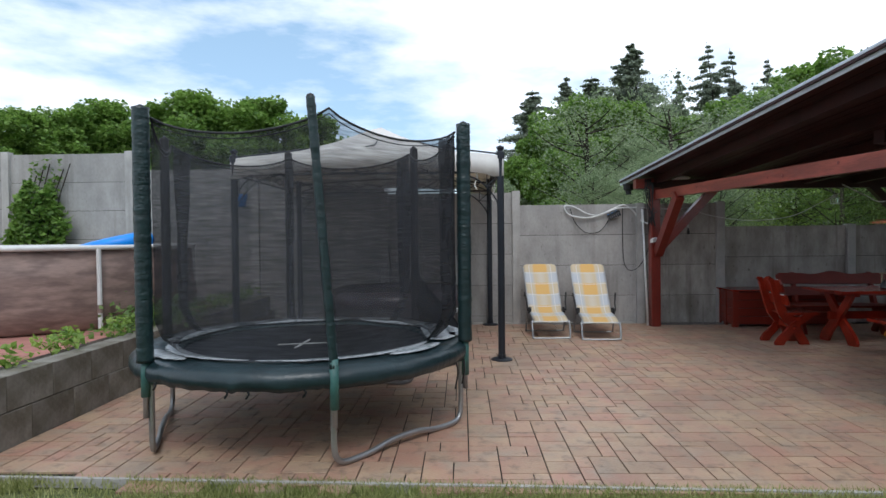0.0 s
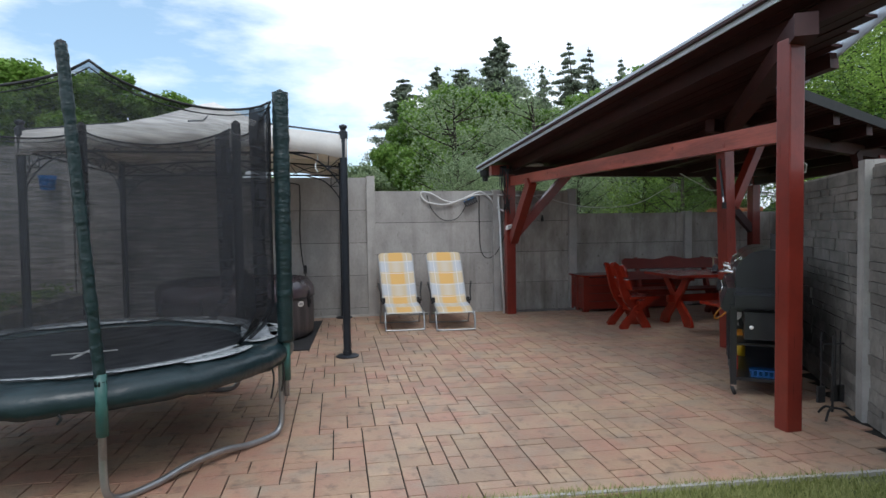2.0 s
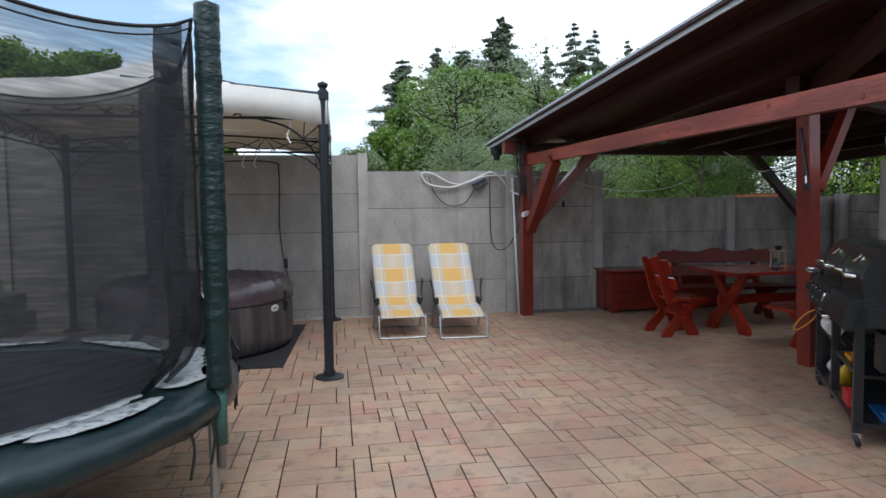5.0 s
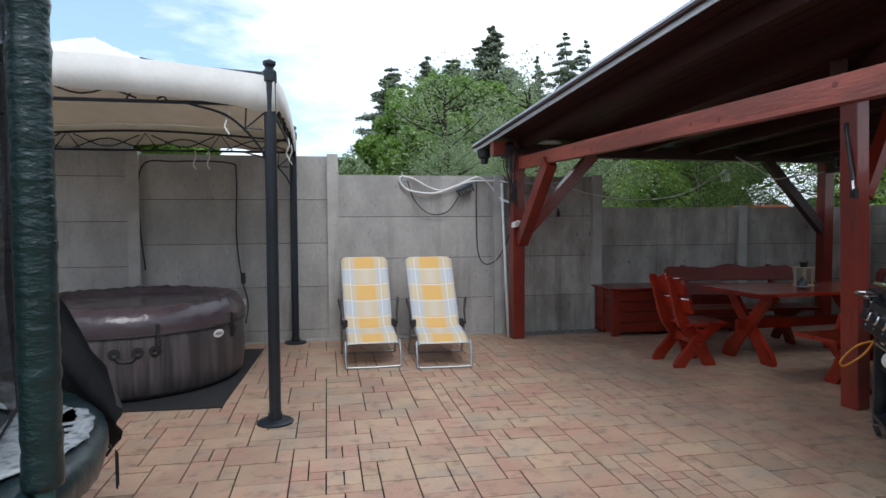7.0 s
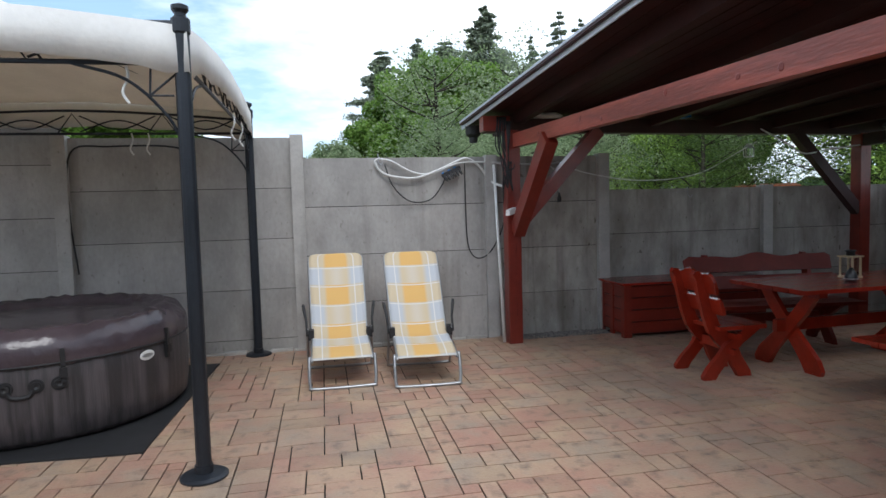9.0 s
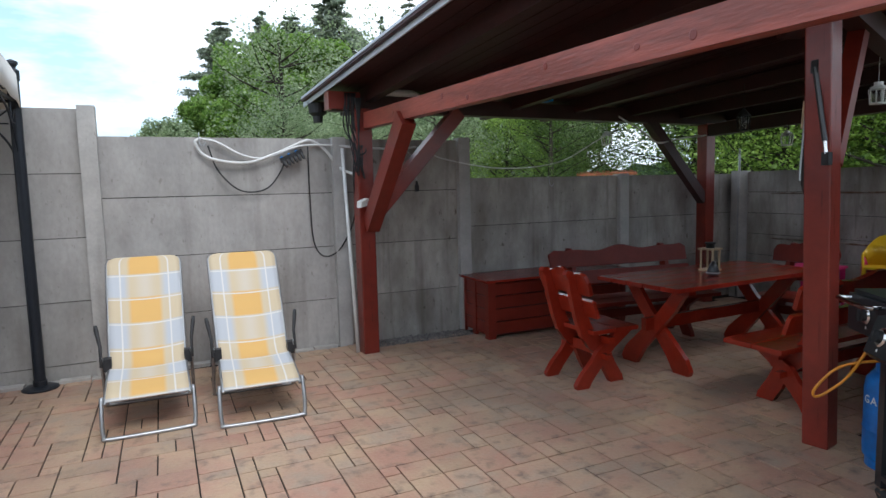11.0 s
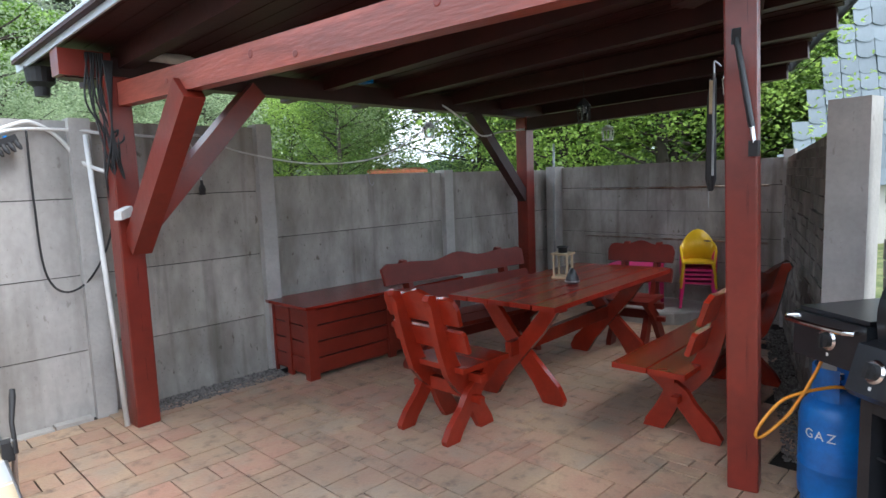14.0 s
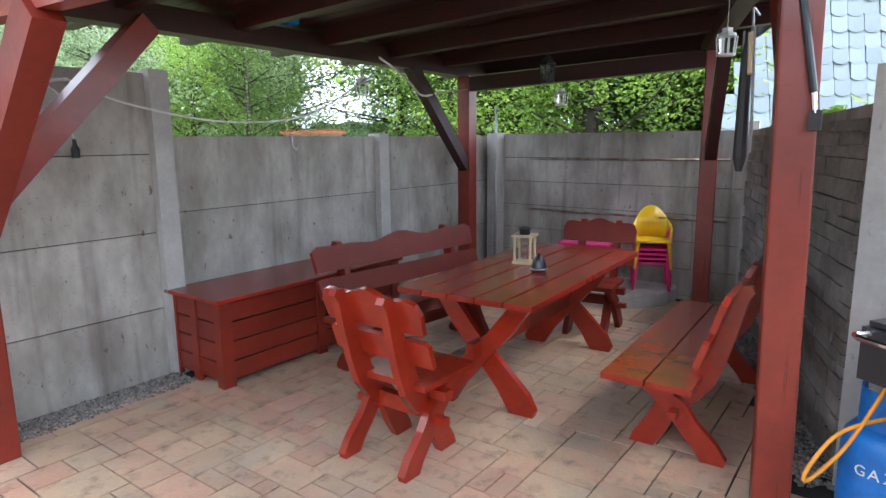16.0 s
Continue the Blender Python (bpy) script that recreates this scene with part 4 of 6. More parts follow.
for k, (gx, gy) in enumerate(((0.45, 7.5), (-0.35, 10.42), (-0.2, 10.42), (0.76, 9.7), (0.76, 9.2))):
    part("tie_ribbon", tube(curve_pts([(gx, gy, 2.27), (gx + 0.01, gy, 2.2), (gx - 0.02, gy, 2.12), (gx + 0.01, gy, 2.06)], 3), 0.008, 5), M_WHITE, gaz, "loose white tie ribbon")

# ---- hot tub ----
tagged(part("ground_mat", box((-2.35, 0, -0.004), (0, 2.22, 0.012), pose(0.30, 7.92, 0, 0, 0, -2.6)), M_BLACKM, bevel=0.004), "thin black mat under the hot tub", "mat")
tub = thing("hot_tub", pose(-0.68, 9.1, 0.013), "round inflatable hot tub with dark plank print and grey cover", "hot tub")
part("wall", lathe([(0, 0), (0.93, 0), (0.985, 0.05), (1.0, 0.2), (1.0, 0.42), (0.99, 0.55), (0.985, 0.56), (0, 0.56)], 72), M_TUB, tub, "outer wall printed with dark grey planks", smooth_=True)
bm = lathe([(1.005, 0.53), (1.01, 0.56), (1.0, 0.61), (0.94, 0.68), (0.86, 0.70), (0.79, 0.665), (0.74, 0.64), (0.5, 0.65), (0.0, 0.66)], 96)
for v in bm.verts:
    r_ = math.hypot(v.co.x, v.co.y)
    th = math.atan2(v.co.y, v.co.x)
    v.co.z = 0.53 + (v.co.z - 0.53) * 1.35
    v.co.z += 0.017 * math.sin(th * 37 + 3 * noise.noise(v.co * 4)) * max(0, (r_ - 0.6)) * 2 + 0.012 * noise.noise(v.co * 5)
part("cover", bm, M_TUBTOP, tub, "sagging wrinkled grey vinyl cover", smooth_=True)
part("piping", tube([(1.006 * math.cos(a_ / 72 * 6.2832), 1.006 * math.sin(a_ / 72 * 6.2832), 0.53) for a_ in range(72)], 0.007, 6, True), M_BLACKM, tub)
for az in (-63, -20, -105, -145):
    m = pose(0, 0, 0, 0, 0, az)
    part("strap", box((0.99, -0.013, 0.4), (1.022, 0.013, 0.62), m), M_BLACKM, tub, "black buckle strap", bevel=0.004)
    part("buckle", box((1.0, -0.02, 0.44), (1.035, 0.02, 0.5), m), M_BLACKM, tub, bevel=0.006)
for az in (-81, -71.5, -64.5):
    m = pose(0, 0, 0, 0, 0, az)
    for r0, tt in ((0.045, 0.012), (0.03, 0.02)):
        part("valve_ring", lathe([(0, 0.0), (r0, 0.0), (r0, tt), (r0 - 0.012, tt), (0, tt * 0.6)], 20, m @ pose(0.995, 0, 0.40, 0, 90, 0)), M_BLACKM, tub)
bm = tube(curve_pts([(1.0 * math.cos(radians(a_)), 1.0 * math.sin(radians(a_)), z_) for a_, z_ in ((-80.5, .39), (-79.5, .345), (-76.5, .335), (-73.5, .345), (-72.5, .39))], 4), 0.014, 8)
part("handle", bm, M_BLACKM, tub, "black carry handle", smooth_=True)
m = pose(0, 0, 0, 0, 0, -31)
part("badge", lathe([(0, 0), (0.065, 0), (0.06, 0.004), (0, 0.005)], 28, m @ pose(1.0, 0, 0.46, 0, 90, 0) @ Matrix.Diagonal((0.55, 1, 1, 1))), M_WHITE, tub, "white oval badge")
part("badge_print", lathe([(0, 0), (0.048, 0), (0.045, 0.003), (0, 0.003)], 28, m @ pose(1.004, 0, 0.46, 0, 90, 0) @ Matrix.Diagonal((0.3, 1, 1, 1))), M_ZINC, tub)
tagged(part("cable", tube(curve_pts([(-0.95, WALL_Y - 0.03, 0.9), (-1.0, WALL_Y - 0.03, 1.5), (-0.96, WALL_Y - 0.03, 2.1), (-0.6, WALL_Y - 0.03, 2.16), (0.0, WALL_Y - 0.03, 2.15), (0.08, WALL_Y - 0.03, 2.0), (0.07, WALL_Y - 0.04, 1.3), (0.12, WALL_Y - 0.05, 0.8), (0.2, WALL_Y - 0.15, 0.5), (0.24, 9.9, 0.35)], 6), 0.009, 6), M_BLACKM, smooth_=True), "black power cable that hangs down the fence to the hot tub", "cable")
plug = thing("power_adapter", pose(0.14, WALL_Y - 0.07, 0.72), "black and white plug box hanging on a cable", "power adapter")
part("case", box((-0.025, -0.02, 0), (0.025, 0.02, 0.13)), M_BLACKM, plug, bevel=0.012)
part("label_plate", box((-0.03, -0.022, -0.25), (0.03, -0.012, -0.18)), M_WHITE, plug, bevel=0.004)

# ---- trampoline ----
TC, TR = Vector((-1.03, 5.19, 0)), 1.33
ANG = [52, 112, 170, 230, 291, 350]
tramp = thing("trampoline", pose(*TC) @ Matrix.Diagonal((0.975, 0.975, 1, 1)), "round garden trampoline with worn green padding and a black safety net", "trampoline")
for k in ((2, 3), (4, 5), (0, 1)):
    a_, b_ = [Vector((TR * math.cos(radians(ANG[i])), TR * math.sin(radians(ANG[i])), 0)) for i in k]
    d = (b_ - a_)
    Z = lambda p, z: p + Vector((0, 0, z))
    bm = tube(curve_pts([Z(a_, 0.58), Z(a_, 0.4), Z(a_ , 0.16), Z(a_ + d * 0.02, 0.06), Z(a_ + d * 0.09, 0.024), Z(a_ + d * 0.25, 0.03), Z(a_ + d * 0.4, 0.06), Z(a_ + d * 0.6, 0.06), Z(a_ + d * 0.75, 0.03), Z(a_ + d * 0.91, 0.024), Z(a_ + d * 0.98, 0.06), Z(b_, 0.16), Z(b_, 0.4), Z(b_, 0.58)], 5), 0.021, 10)
    part("leg", bm, M_ZINC, tramp, "bent galvanised tube leg pair", smooth_=True)
circ = lambda r, z, n=96: [(r * math.cos(2 * math.pi * i / n), r * math.sin(2 * math.pi * i / n), z) for i in range(n)]
part("frame_ring", tube(circ(1.345, 0.585), 0.022, 8, True), M_ZINC, tramp, "galvanised ring tube", smooth_=True)
part("jumping_mat", lathe([(0, 0.62), (1.0, 0.625), (1.04, 0.62), (1.04, 0.612), (0, 0.612)], 96), M_MAT, tramp, "black jumping mat with a faded white cross", smooth_=False)
for az in (25, 100):
    m = pose(-0.02, -0.12, 0, 0, 0, az - 12)
    part("cross_mark", box((-0.2, -0.014, 0.6215), (0.2, 0.014, 0.6265), m), M_WHITE, tramp, "faded white stripe")
rnd = random.Random(3)
for k, (z0, matl, name, lab) in enumerate(((0.0, M_PAD, "padding", "sagging dark green padding ring"),)):
    n = 220
    prof = [(0.99, 0.628), (1.0, 0.645), (1.1, 0.658), (1.25, 0.665), (1.34, 0.655), (1.38, 0.62), (1.385, 0.57), (1.37, 0.53), (1.34, 0.535), (1.33, 0.60), (1.1, 0.62)]
    bm = lathe(prof, n)
    for v in bm.verts:
        r_, th = math.hypot(v.co.x, v.co.y), math.atan2(v.co.y, v.co.x)
        w_ = noise.noise(Vector((th * 9, r_ * 6, 0))) * 0.014 + 0.008 * noise.noise(Vector((th * 40, r_ * 14, 3)))
        v.co.z += w_ * (1.3 if v.co.z < 0.6 else 0.8)
        if v.co.z < 0.57:
            v.co.z -= 0.012 * abs(noise.noise(Vector((th * 12, 0, 9))))
    part(name, bm, matl, tramp, lab, smooth_=True)


def pad_patch(a0, a1, r0, r1, seed):
    """A worn flake of white backing on the padding, with a torn outline."""
    bm = bmesh.new()
    n_, rows = max(6, int((a1 - a0) / 1.2)), []
    for i in range(n_ + 1):
        th = radians(a0 + (a1 - a0) * i / n_)
        s_ = math.sin(math.pi * i / n_) ** 0.4
        w0 = 0.02 * noise.noise(Vector((th * 25, seed, 0)))
        w1 = 0.03 * noise.noise(Vector((th * 21, seed, 5)))
        m_ = (r0 + r1) / 2
        ra, rb = m_ + (r0 - m_) * s_ + w0, m_ + (r1 - m_) * s_ + w1
        rows.append([bm.verts.new((r * math.cos(th), r * math.sin(th), 0.679 - max(0, 1.12 - r) * 0.12 - max(0, r - 1.3) * 0.15)) for r in (ra, (ra + rb) / 2, rb)])
    for a_, b_ in zip(rows, rows[1:]):
        for i in range(2):
            bm.faces.new((a_[i], a_[i + 1], b_[i + 1], b_[i]))
    ob = part("worn_patch", bm, M_PADW, tramp, "peeled whitish patch of the padding", smooth_=True)
    ob.modifiers.new("thickness", "SOLIDIFY").thickness = 0.003


for q in ((82, 138, 1.0, 1.2, 5), (141, 197, 1.0, 1.17, 7), (200, 262, 1.0, 1.14, 1), (265, 342, 1.0, 1.16, 4), (346, 392, 1.0, 1.3, 2), (32, 78, 1.0, 1.24, 3), (213, 240, 1.14, 1.28, 6), (312, 340, 1.14, 1.27, 8), (356, 385, 1.2, 1.34, 9)):
    pad_patch(*q)
for i, a_ in enumerate(ANG):
    ca, sa = math.cos(radians(a_)), math.sin(radians(a_))
    o = Vector((1.37 * ca, 1.37 * sa, 0))
    part("net_pole", tube([o + Vector((0, 0, 0.28)), o + Vector((0, 0, 0.72))], 0.019, 8), M_ZINC, tramp, smooth_=True)
    part("pole_wrap", tube([o + Vector((0, 0, 0.42 + 0.03 * math.sin(i))), o + Vector((0, 0, 0.72))], 0.031, 10), M_GREEN_L, tramp, "faded turquoise sleeve end", smooth_=True)
    bm = bmesh.new()
    L_ = 90
    lean_ = -0.13 if i == 4 else 0.0
    pts = [o + Vector((lean_ * k / L_, 0, 0.66 + 1.72 * k / L_)) for k in range(L_ + 1)]
    rr = [(0.030 if i == 4 else 0.057 if i in (3, 5) else 0.04) + 0.0015 * math.sin(k * 1.9) + 0.004 * noise.noise(Vector((k * 0.25, i, 0))) for k in range(L_ + 1)]
    add_tube(bm, pts, rr, 14)
    for v in bm.verts:
        v.co += noise.noise_vector(Vector((v.co.x * 30, v.co.y * 30, v.co.z * 30))) * 0.003
    part("pole_sleeve", bm, M_GREEN if i > 2 else M_BLACKM, tramp, "wrinkled dark green foam sleeve on the net pole" if i > 2 else "dark foam sleeve on the net pole", smooth_=True)
    part("pole_cap", lathe([(0, 0.03), (0.022, 0.02), (0.03, 0), (0, 0)], 12, Matrix.Translation(o + Vector((-0.13 if i == 4 else 0, 0, 2.375)))), M_BLACKM, tramp)
M_NET = net_mat("safety_net_cords", 0.56, 5)
M_NET_D = net_mat("doubled_net", 0.9, 3)
NR = 1.30


def net_pt(f, z_):
    """A point on the net, f counted in poles from the first, z_ from 0 at the mat to 1 at the sagging rim."""
    i, s_ = int(f) % 6, f - int(f)
    a0, a1 = ANG[i], ANG[(i + 1) % 6] + (360 if i == 5 else 0)
    p0, p1 = [Vector((NR * math.cos(radians(a_)), NR * math.sin(radians(a_)), 0)) for a_ in (a0, a1)]
    p = p0.lerp(p1, s_)
    arc = (a0 + (a1 - a0) * s_)
    c_ = Vector((1.02 * math.cos(radians(arc)), 1.02 * math.sin(radians(arc)), 0))
    low_ = c_ * 1.0
    top_ = 2.32 - 0.13 * max(0.0, 1 - (2 * s_ - 1) ** 2) ** 0.8
    base_ = p.lerp(low_, max(0.0, 1 - z_ * 9) * 0.8)
    return Vector((base_.x, base_.y, 0.66 + (top_ - 0.66) * z_))


bm = bmesh.new()
cols = []
for i in range(6 * 14):
    cols.append([bm.verts.new(net_pt(i / 14, k / 12) + noise.noise_vector(Vector((i * 0.3, k * 0.4, 0))) * 0.012) for k in range(13)])
for i in range(len(cols)):
    a_, b_ = cols[i], cols[(i + 1) % len(cols)]
    for k in range(12):
        bm.faces.new((a_[k], b_[k], b_[k + 1], a_[k + 1]))
part("safety_net", bm, M_NET, tramp, "fine black safety net", smooth_=True)
rimline = [net_pt(i / 14, 1.0) for i in range(84)]
part("net_rim_cord", tube(rimline, 0.008, 6, True), M_BLACKM, tramp, "black cord along the sagging net top", smooth_=True)
part("net_rim_cord", tube([p - Vector((0, 0, 0.035)) for p in rimline], 0.004, 5, True), M_BLACKM, tramp, smooth_=True)
for i, (f0, wd) in enumerate(((1.93, 0.11), (4.9, 0.12), (5.03, 0.1), (0.05, 0.12), (1.0, 0.06))):
    bm = bmesh.new()
    rows = [[bm.verts.new(net_pt(max(0, f0) + wd * (j / 4 - 0.5) * (1 - 0.5 * abs(k / 14 - 0.8)), k / 14) * 1.0 - Vector((0, 0, 0.004)) + noise.noise_vector(Vector((i * 9, j * 0.6, k * 0.35))) * 0.02) for j in range(5)] for k in range(15)]
    for a_, b_ in zip(rows, rows[1:]):
        for j in range(4):
            bm.faces.new((a_[j], a_[j + 1], b_[j + 1], b_[j]))
    part("net_sleeve", bm, M_NET_D, tramp, "gathered dark band of netting by the pole", smooth_=True)
for a_ in (236, 262, 268, 283, 338, 20, 345):
    th = radians(a_)
    o = Vector((1.38 * math.cos(th), 1.38 * math.sin(th), 0.54))
    ln = 0.2 if a_ in (338, 345) else 0.05
    part("loose_strap", tube(curve_pts([o, o + Vector((0.01, 0, -ln * 0.4)), o + Vector((-0.012, 0.01, -ln))], 3), 0.007, 5), M_BLACKM, tramp, "loose black strap end")

bm = bmesh.new()
rows = []
for i in range(15):
    f = i / 14
    a_ = radians(54 - 30 * f)
    top_z, low_z, r_ = 1.25 - 0.58 * f ** 0.7, 0.56 - 0.12 * math.sin(f * 2.6), 1.37 + 0.06 * f
    rows.append([bm.verts.new(Vector((math.cos(a_), math.sin(a_), 0)) * (r_ + 0.02 * math.sin(j * 1.3)) + Vector((0, 0, top_z + (low_z - top_z) * j / 8)) + noise.noise_vector(Vector((i * 0.5, j * 0.5, 7))) * 0.02) for j in range(9)])
for a_, b_ in zip(rows, rows[1:]):
    for j in range(8):
        bm.faces.new((a_[j], a_[j + 1], b_[j + 1], b_[j]))
part("net_skirt", bm, M_BLACKM, tramp, "loose black skirt of the net hanging over the ring", smooth_=True)
for a_, ln in ((26, 0.14), (27.5, 0.17)):
    m = pose(0, 0, 0, 0, 0, a_)
    part("strap", box((1.425, -0.012, 0.45 - ln), (1.43, 0.012, 0.45), m), M_BLACKM, tramp, "black loose strap end")

# ---- on the table ----
lan = thing("candle_lantern", pose(6.13, 8.66, 0.739, 0, 0, 12), "pale wooden candle lantern with a black metal top, on the table", "lantern")
part("base", box((-0.07, -0.07, 0), (0.07, 0.07, 0.014)), M_PALE, lan, bevel=0.003)
part("top", box((-0.075, -0.075, 0.186), (0.075, 0.075, 0.2)), M_PALE, lan, bevel=0.003)
for x in (-0.055, 0.055):
    for y in (-0.055, 0.055):
        part("corner_post", box((x - 0.007, y - 0.007, 0.014), (x + 0.007, y + 0.007, 0.186)), M_PALE, lan)
for s in (-1, 1):
    part("pane", box((s * 0.055 - 0.001, -0.048, 0.016), (s * 0.055 + 0.001, 0.048, 0.184)), M_GLASS, lan)
part("vent", lathe([(0, 0.2), (0.035, 0.2), (0.035, 0.235), (0.048, 0.24), (0.045, 0.25), (0, 0.255)], 20), M_BLACKM, lan, "black metal vent", smooth_=True)
gl = thing("candle_holder", pose(5.92, 8.44, 0.739), "small dark glass candle holder with an open mouth, on the table", "candle holder")
part("bowl", lathe([(0, 0), (0.04, 0.0), (0.052, 0.02), (0.05, 0.04), (0.032, 0.085), (0.012, 0.118), (0, 0.12)], 20), M_BLACK, gl, smooth_=True)
part("rim", tube([(0.052 * math.cos(a_ / 16 * 6.283), 0.052 * math.sin(a_ / 16 * 6.283), 0.022) for a_ in range(16)], 0.006, 6, True), M_ZINC, gl, smooth_=True)

# ---- hanging lanterns ----
def hanging_lantern(x, y, z, z_hook, label, white=False, s=1.0):
    t = thing("hanging_lantern", pose(x, y, z, 0, 0, 20), label, "lantern", "lanterns under the roof")
    fr = M_WHITE if white else M_BLACKM
    n = 8 if white else 6
    part("base", lathe([(0, 0), (0.05 * s, 0), (0.055 * s, 0.012), (0, 0.014)], n), fr, t)
    part("roof", lathe([(0.065 * s, 0.13 * s), (0.06 * s, 0.145 * s), (0.025 * s, 0.185 * s), (0.012 * s, 0.2 * s), (0, 0.205 * s)] if not white else [(0.055 * s, 0.11), (0.03, 0.14), (0.03, 0.16), (0, 0.162)], n), fr, t)
    part("glass", lathe([(0.043 * s, 0.014), (0.055 * s, 0.128 * s)], n), M_GLASS, t)
    for k in range(n):
        a_ = 2 * math.pi * k / n
        part("bar", tube([(0.05 * s * math.cos(a_), 0.05 * s * math.sin(a_), 0.012), (0.06 * s * math.cos(a_), 0.06 * s * math.sin(a_), 0.132 * s if not white else 0.112)], 0.004, 4), fr, t)
    part("hook_wire", tube([(0, 0, 0.2 * s if not white else 0.16), (0, 0, max(0.24, z_hook - z))], 0.0025, 4), fr, t)
    return t


hanging_lantern(6.66, 8.78, 1.99, 2.42, "black metal lantern with clear panes, hanging under the roof")
hanging_lantern(6.52, 7.53, 2.06, 2.4, "white wire lantern hanging from the front beam", True)
hanging_lantern(6.5, 10.5, 1.98, 2.2, "white wire lantern hanging over the concrete fence", True, 1.1)
hanging_lantern(7.98, 9.3, 1.9, 2.08, "pale wire basket lantern hanging from the side beam", True, 1.1)

# ---- children's chairs on the plinth ----
def kid_chair(name, m, material, label, group):
    t = thing(name, m, label, "chair", group)
    for x in (-0.14, 0.14):
        for y in (-0.13, 0.13):
            part("leg", tube([(x, y, 0.26), (x * 1.2, y * 1.2, 0.0)], [0.02, 0.014], 8), material, t)
    part("seat", box((-0.16, -0.15, 0.255), (0.16, 0.16, 0.275)), material, t, bevel=0.01)
    bm = bmesh.new()
    rows = []
    for k in range(13):
        a_ = radians(90 + (k - 6) * 17)
        x, y = 0.175 * math.cos(a_), 0.15 * math.sin(a_) + 0.01
        top = 0.40 + 0.19 * max(0, math.cos(radians((k - 6) * 15))) ** 2.6
        rows.append([bm.verts.new((x, y, 0.37 if abs(k - 6) > 3 else 0.27)), bm.verts.new((x * 1.05, y * 1.12, top))])
    for a_, b_ in zip(rows, rows[1:]):
        bm.faces.new((a_[0], b_[0], b_[1], a_[1]))
    ob = part("backrest", bm, material, t, "curved one-piece back and arms", smooth_=True)
    ob.modifiers.new("thickness", "SOLIDIFY").thickness = 0.014
    for s in (-1, 1):
        part("arm_support", tube([(s * 0.15, -0.13, 0.26), (s * 0.17, -0.05, 0.39)], 0.013, 6), material, t)
    return t


for k in range(4):
    kid_chair("childrens_chair", pose(8.40, 8.50, 0.131 + k * 0.045, 0, 0, -68 + (k % 2) * 1.5), M_PINK, "pink plastic children's chair nested in a stack", "stacked children's chairs")
kid_chair("childrens_chair", pose(8.40, 8.50, 0.131 + 4 * 0.045 + 0.03, 0, 0, -66), M_YELLOW, "yellow plastic children's chair on top of the pink stack", "stacked children's chairs")
kt = thing("childrens_table", pose(8.14, 9.05, 0.131, 0, 0, 10), "low pink plastic children's table beside the stacked chairs", "table")
part("tabletop", box((-0.24, -0.24, 0.43), (0.24, 0.24, 0.455)), M_PINK, kt, bevel=0.012)
for x in (-0.2, 0.2):
    for y in (-0.2, 0.2):
        part("leg", tube([(x, y, 0.43), (x * 1.05, y * 1.05, 0)], [0.03, 0.02], 8), M_PINK, kt)

# ---- barbecue ----
BU = axis((3.87, 5.18, 0), (4.74, 6.49, 0)) @ Matrix.Diagonal((0.98, 1, 1, 1))
bbq = thing("barbecue", BU, "large black barbecue cart with knobs, lids, shelves and a chimney", "barbecue")
L, D = 1.5, -0.52


def bb(name, lo, hi, material=M_BLACK, label="", bev=0.006, parent=None):
    return part(name, box((lo[0], min(lo[1], hi[1]), lo[2]), (hi[0], max(lo[1], hi[1]), hi[2])), material, parent or bbq, label, bevel=bev)


for x in (0.0, L / 2, L - 0.05):
    for y in (0.0, D + 0.05):
        bb("leg", (x, y, 0.09), (x + 0.05, y - 0.05, 0.76))
for x in (0.025, L - 0.025):
    for y in (-0.025, D + 0.025):
        m = Matrix.Translation((x, y, 0.042)) @ Matrix.Rotation(radians(70), 4, "X")
        w = part("wheel", lathe([(0, -0.014), (0.036, -0.014), (0.042, -0.008), (0.042, 0.008), (0.036, 0.014), (0, 0.014)], 18, m), M_BLACKM, bbq, "black caster wheel")
        bb("caster_fork", (x - 0.018, y + 0.02, 0.05), (x + 0.018, y - 0.02, 0.10), M_CHROME, bev=0.004)
bb("bottom_shelf", (0, 0, 0.13), (L, D, 0.155))
for i in range(9):
    bb("shelf_bar", (L / 2 + 0.03, -0.03 - i * 0.055, 0.46), (L - 0.03, -0.042 - i * 0.055, 0.472), bev=0.0)
bb("middle_shelf", (0.03, -0.02, 0.42), (L / 2, D, 0.44))
bb("back_panel", (0.02, D + 0.012, 0.13), (L, D, 0.78))
bb("firebox", (0.02, -0.04, 0.70), (L, D, 0.90), label="black steel firebox")
bb("side_panel", (L - 0.02, -0.03, 0.16), (L - 0.005, D, 0.72))
bb("ash_box", (-0.14, -0.10, 0.50), (0.015, D + 0.03, 0.72), label="black steel box on the end of the cart")
bb("end_shelf", (-0.17, -0.03, 0.76), (0.015, D + 0.02, 0.86), bev=0.02)
part("round_knob", lathe([(0, 0), (0.014, 0), (0.016, 0.012), (0, 0.02)], 14, Matrix.Translation((-0.14, -0.15, 0.6)) @ Matrix.Rotation(radians(-90), 4, "Y")), M_WHITE, bbq)
panel = [(0.045, 0.70), (0.075, 0.73), (0.02, 0.895), (-0.06, 0.90), (-0.06, 0.70)]
bm = bmesh.new()
add_slab(bm, panel, 0.78, Matrix.Translation((0.72 + 0.39, 0, 0)) @ Matrix.Rotation(radians(90), 4, "Z"))
part("control_panel", bm, M_BLACK, bbq, "slanted black control panel", bevel=0.008)
bm = bmesh.new()
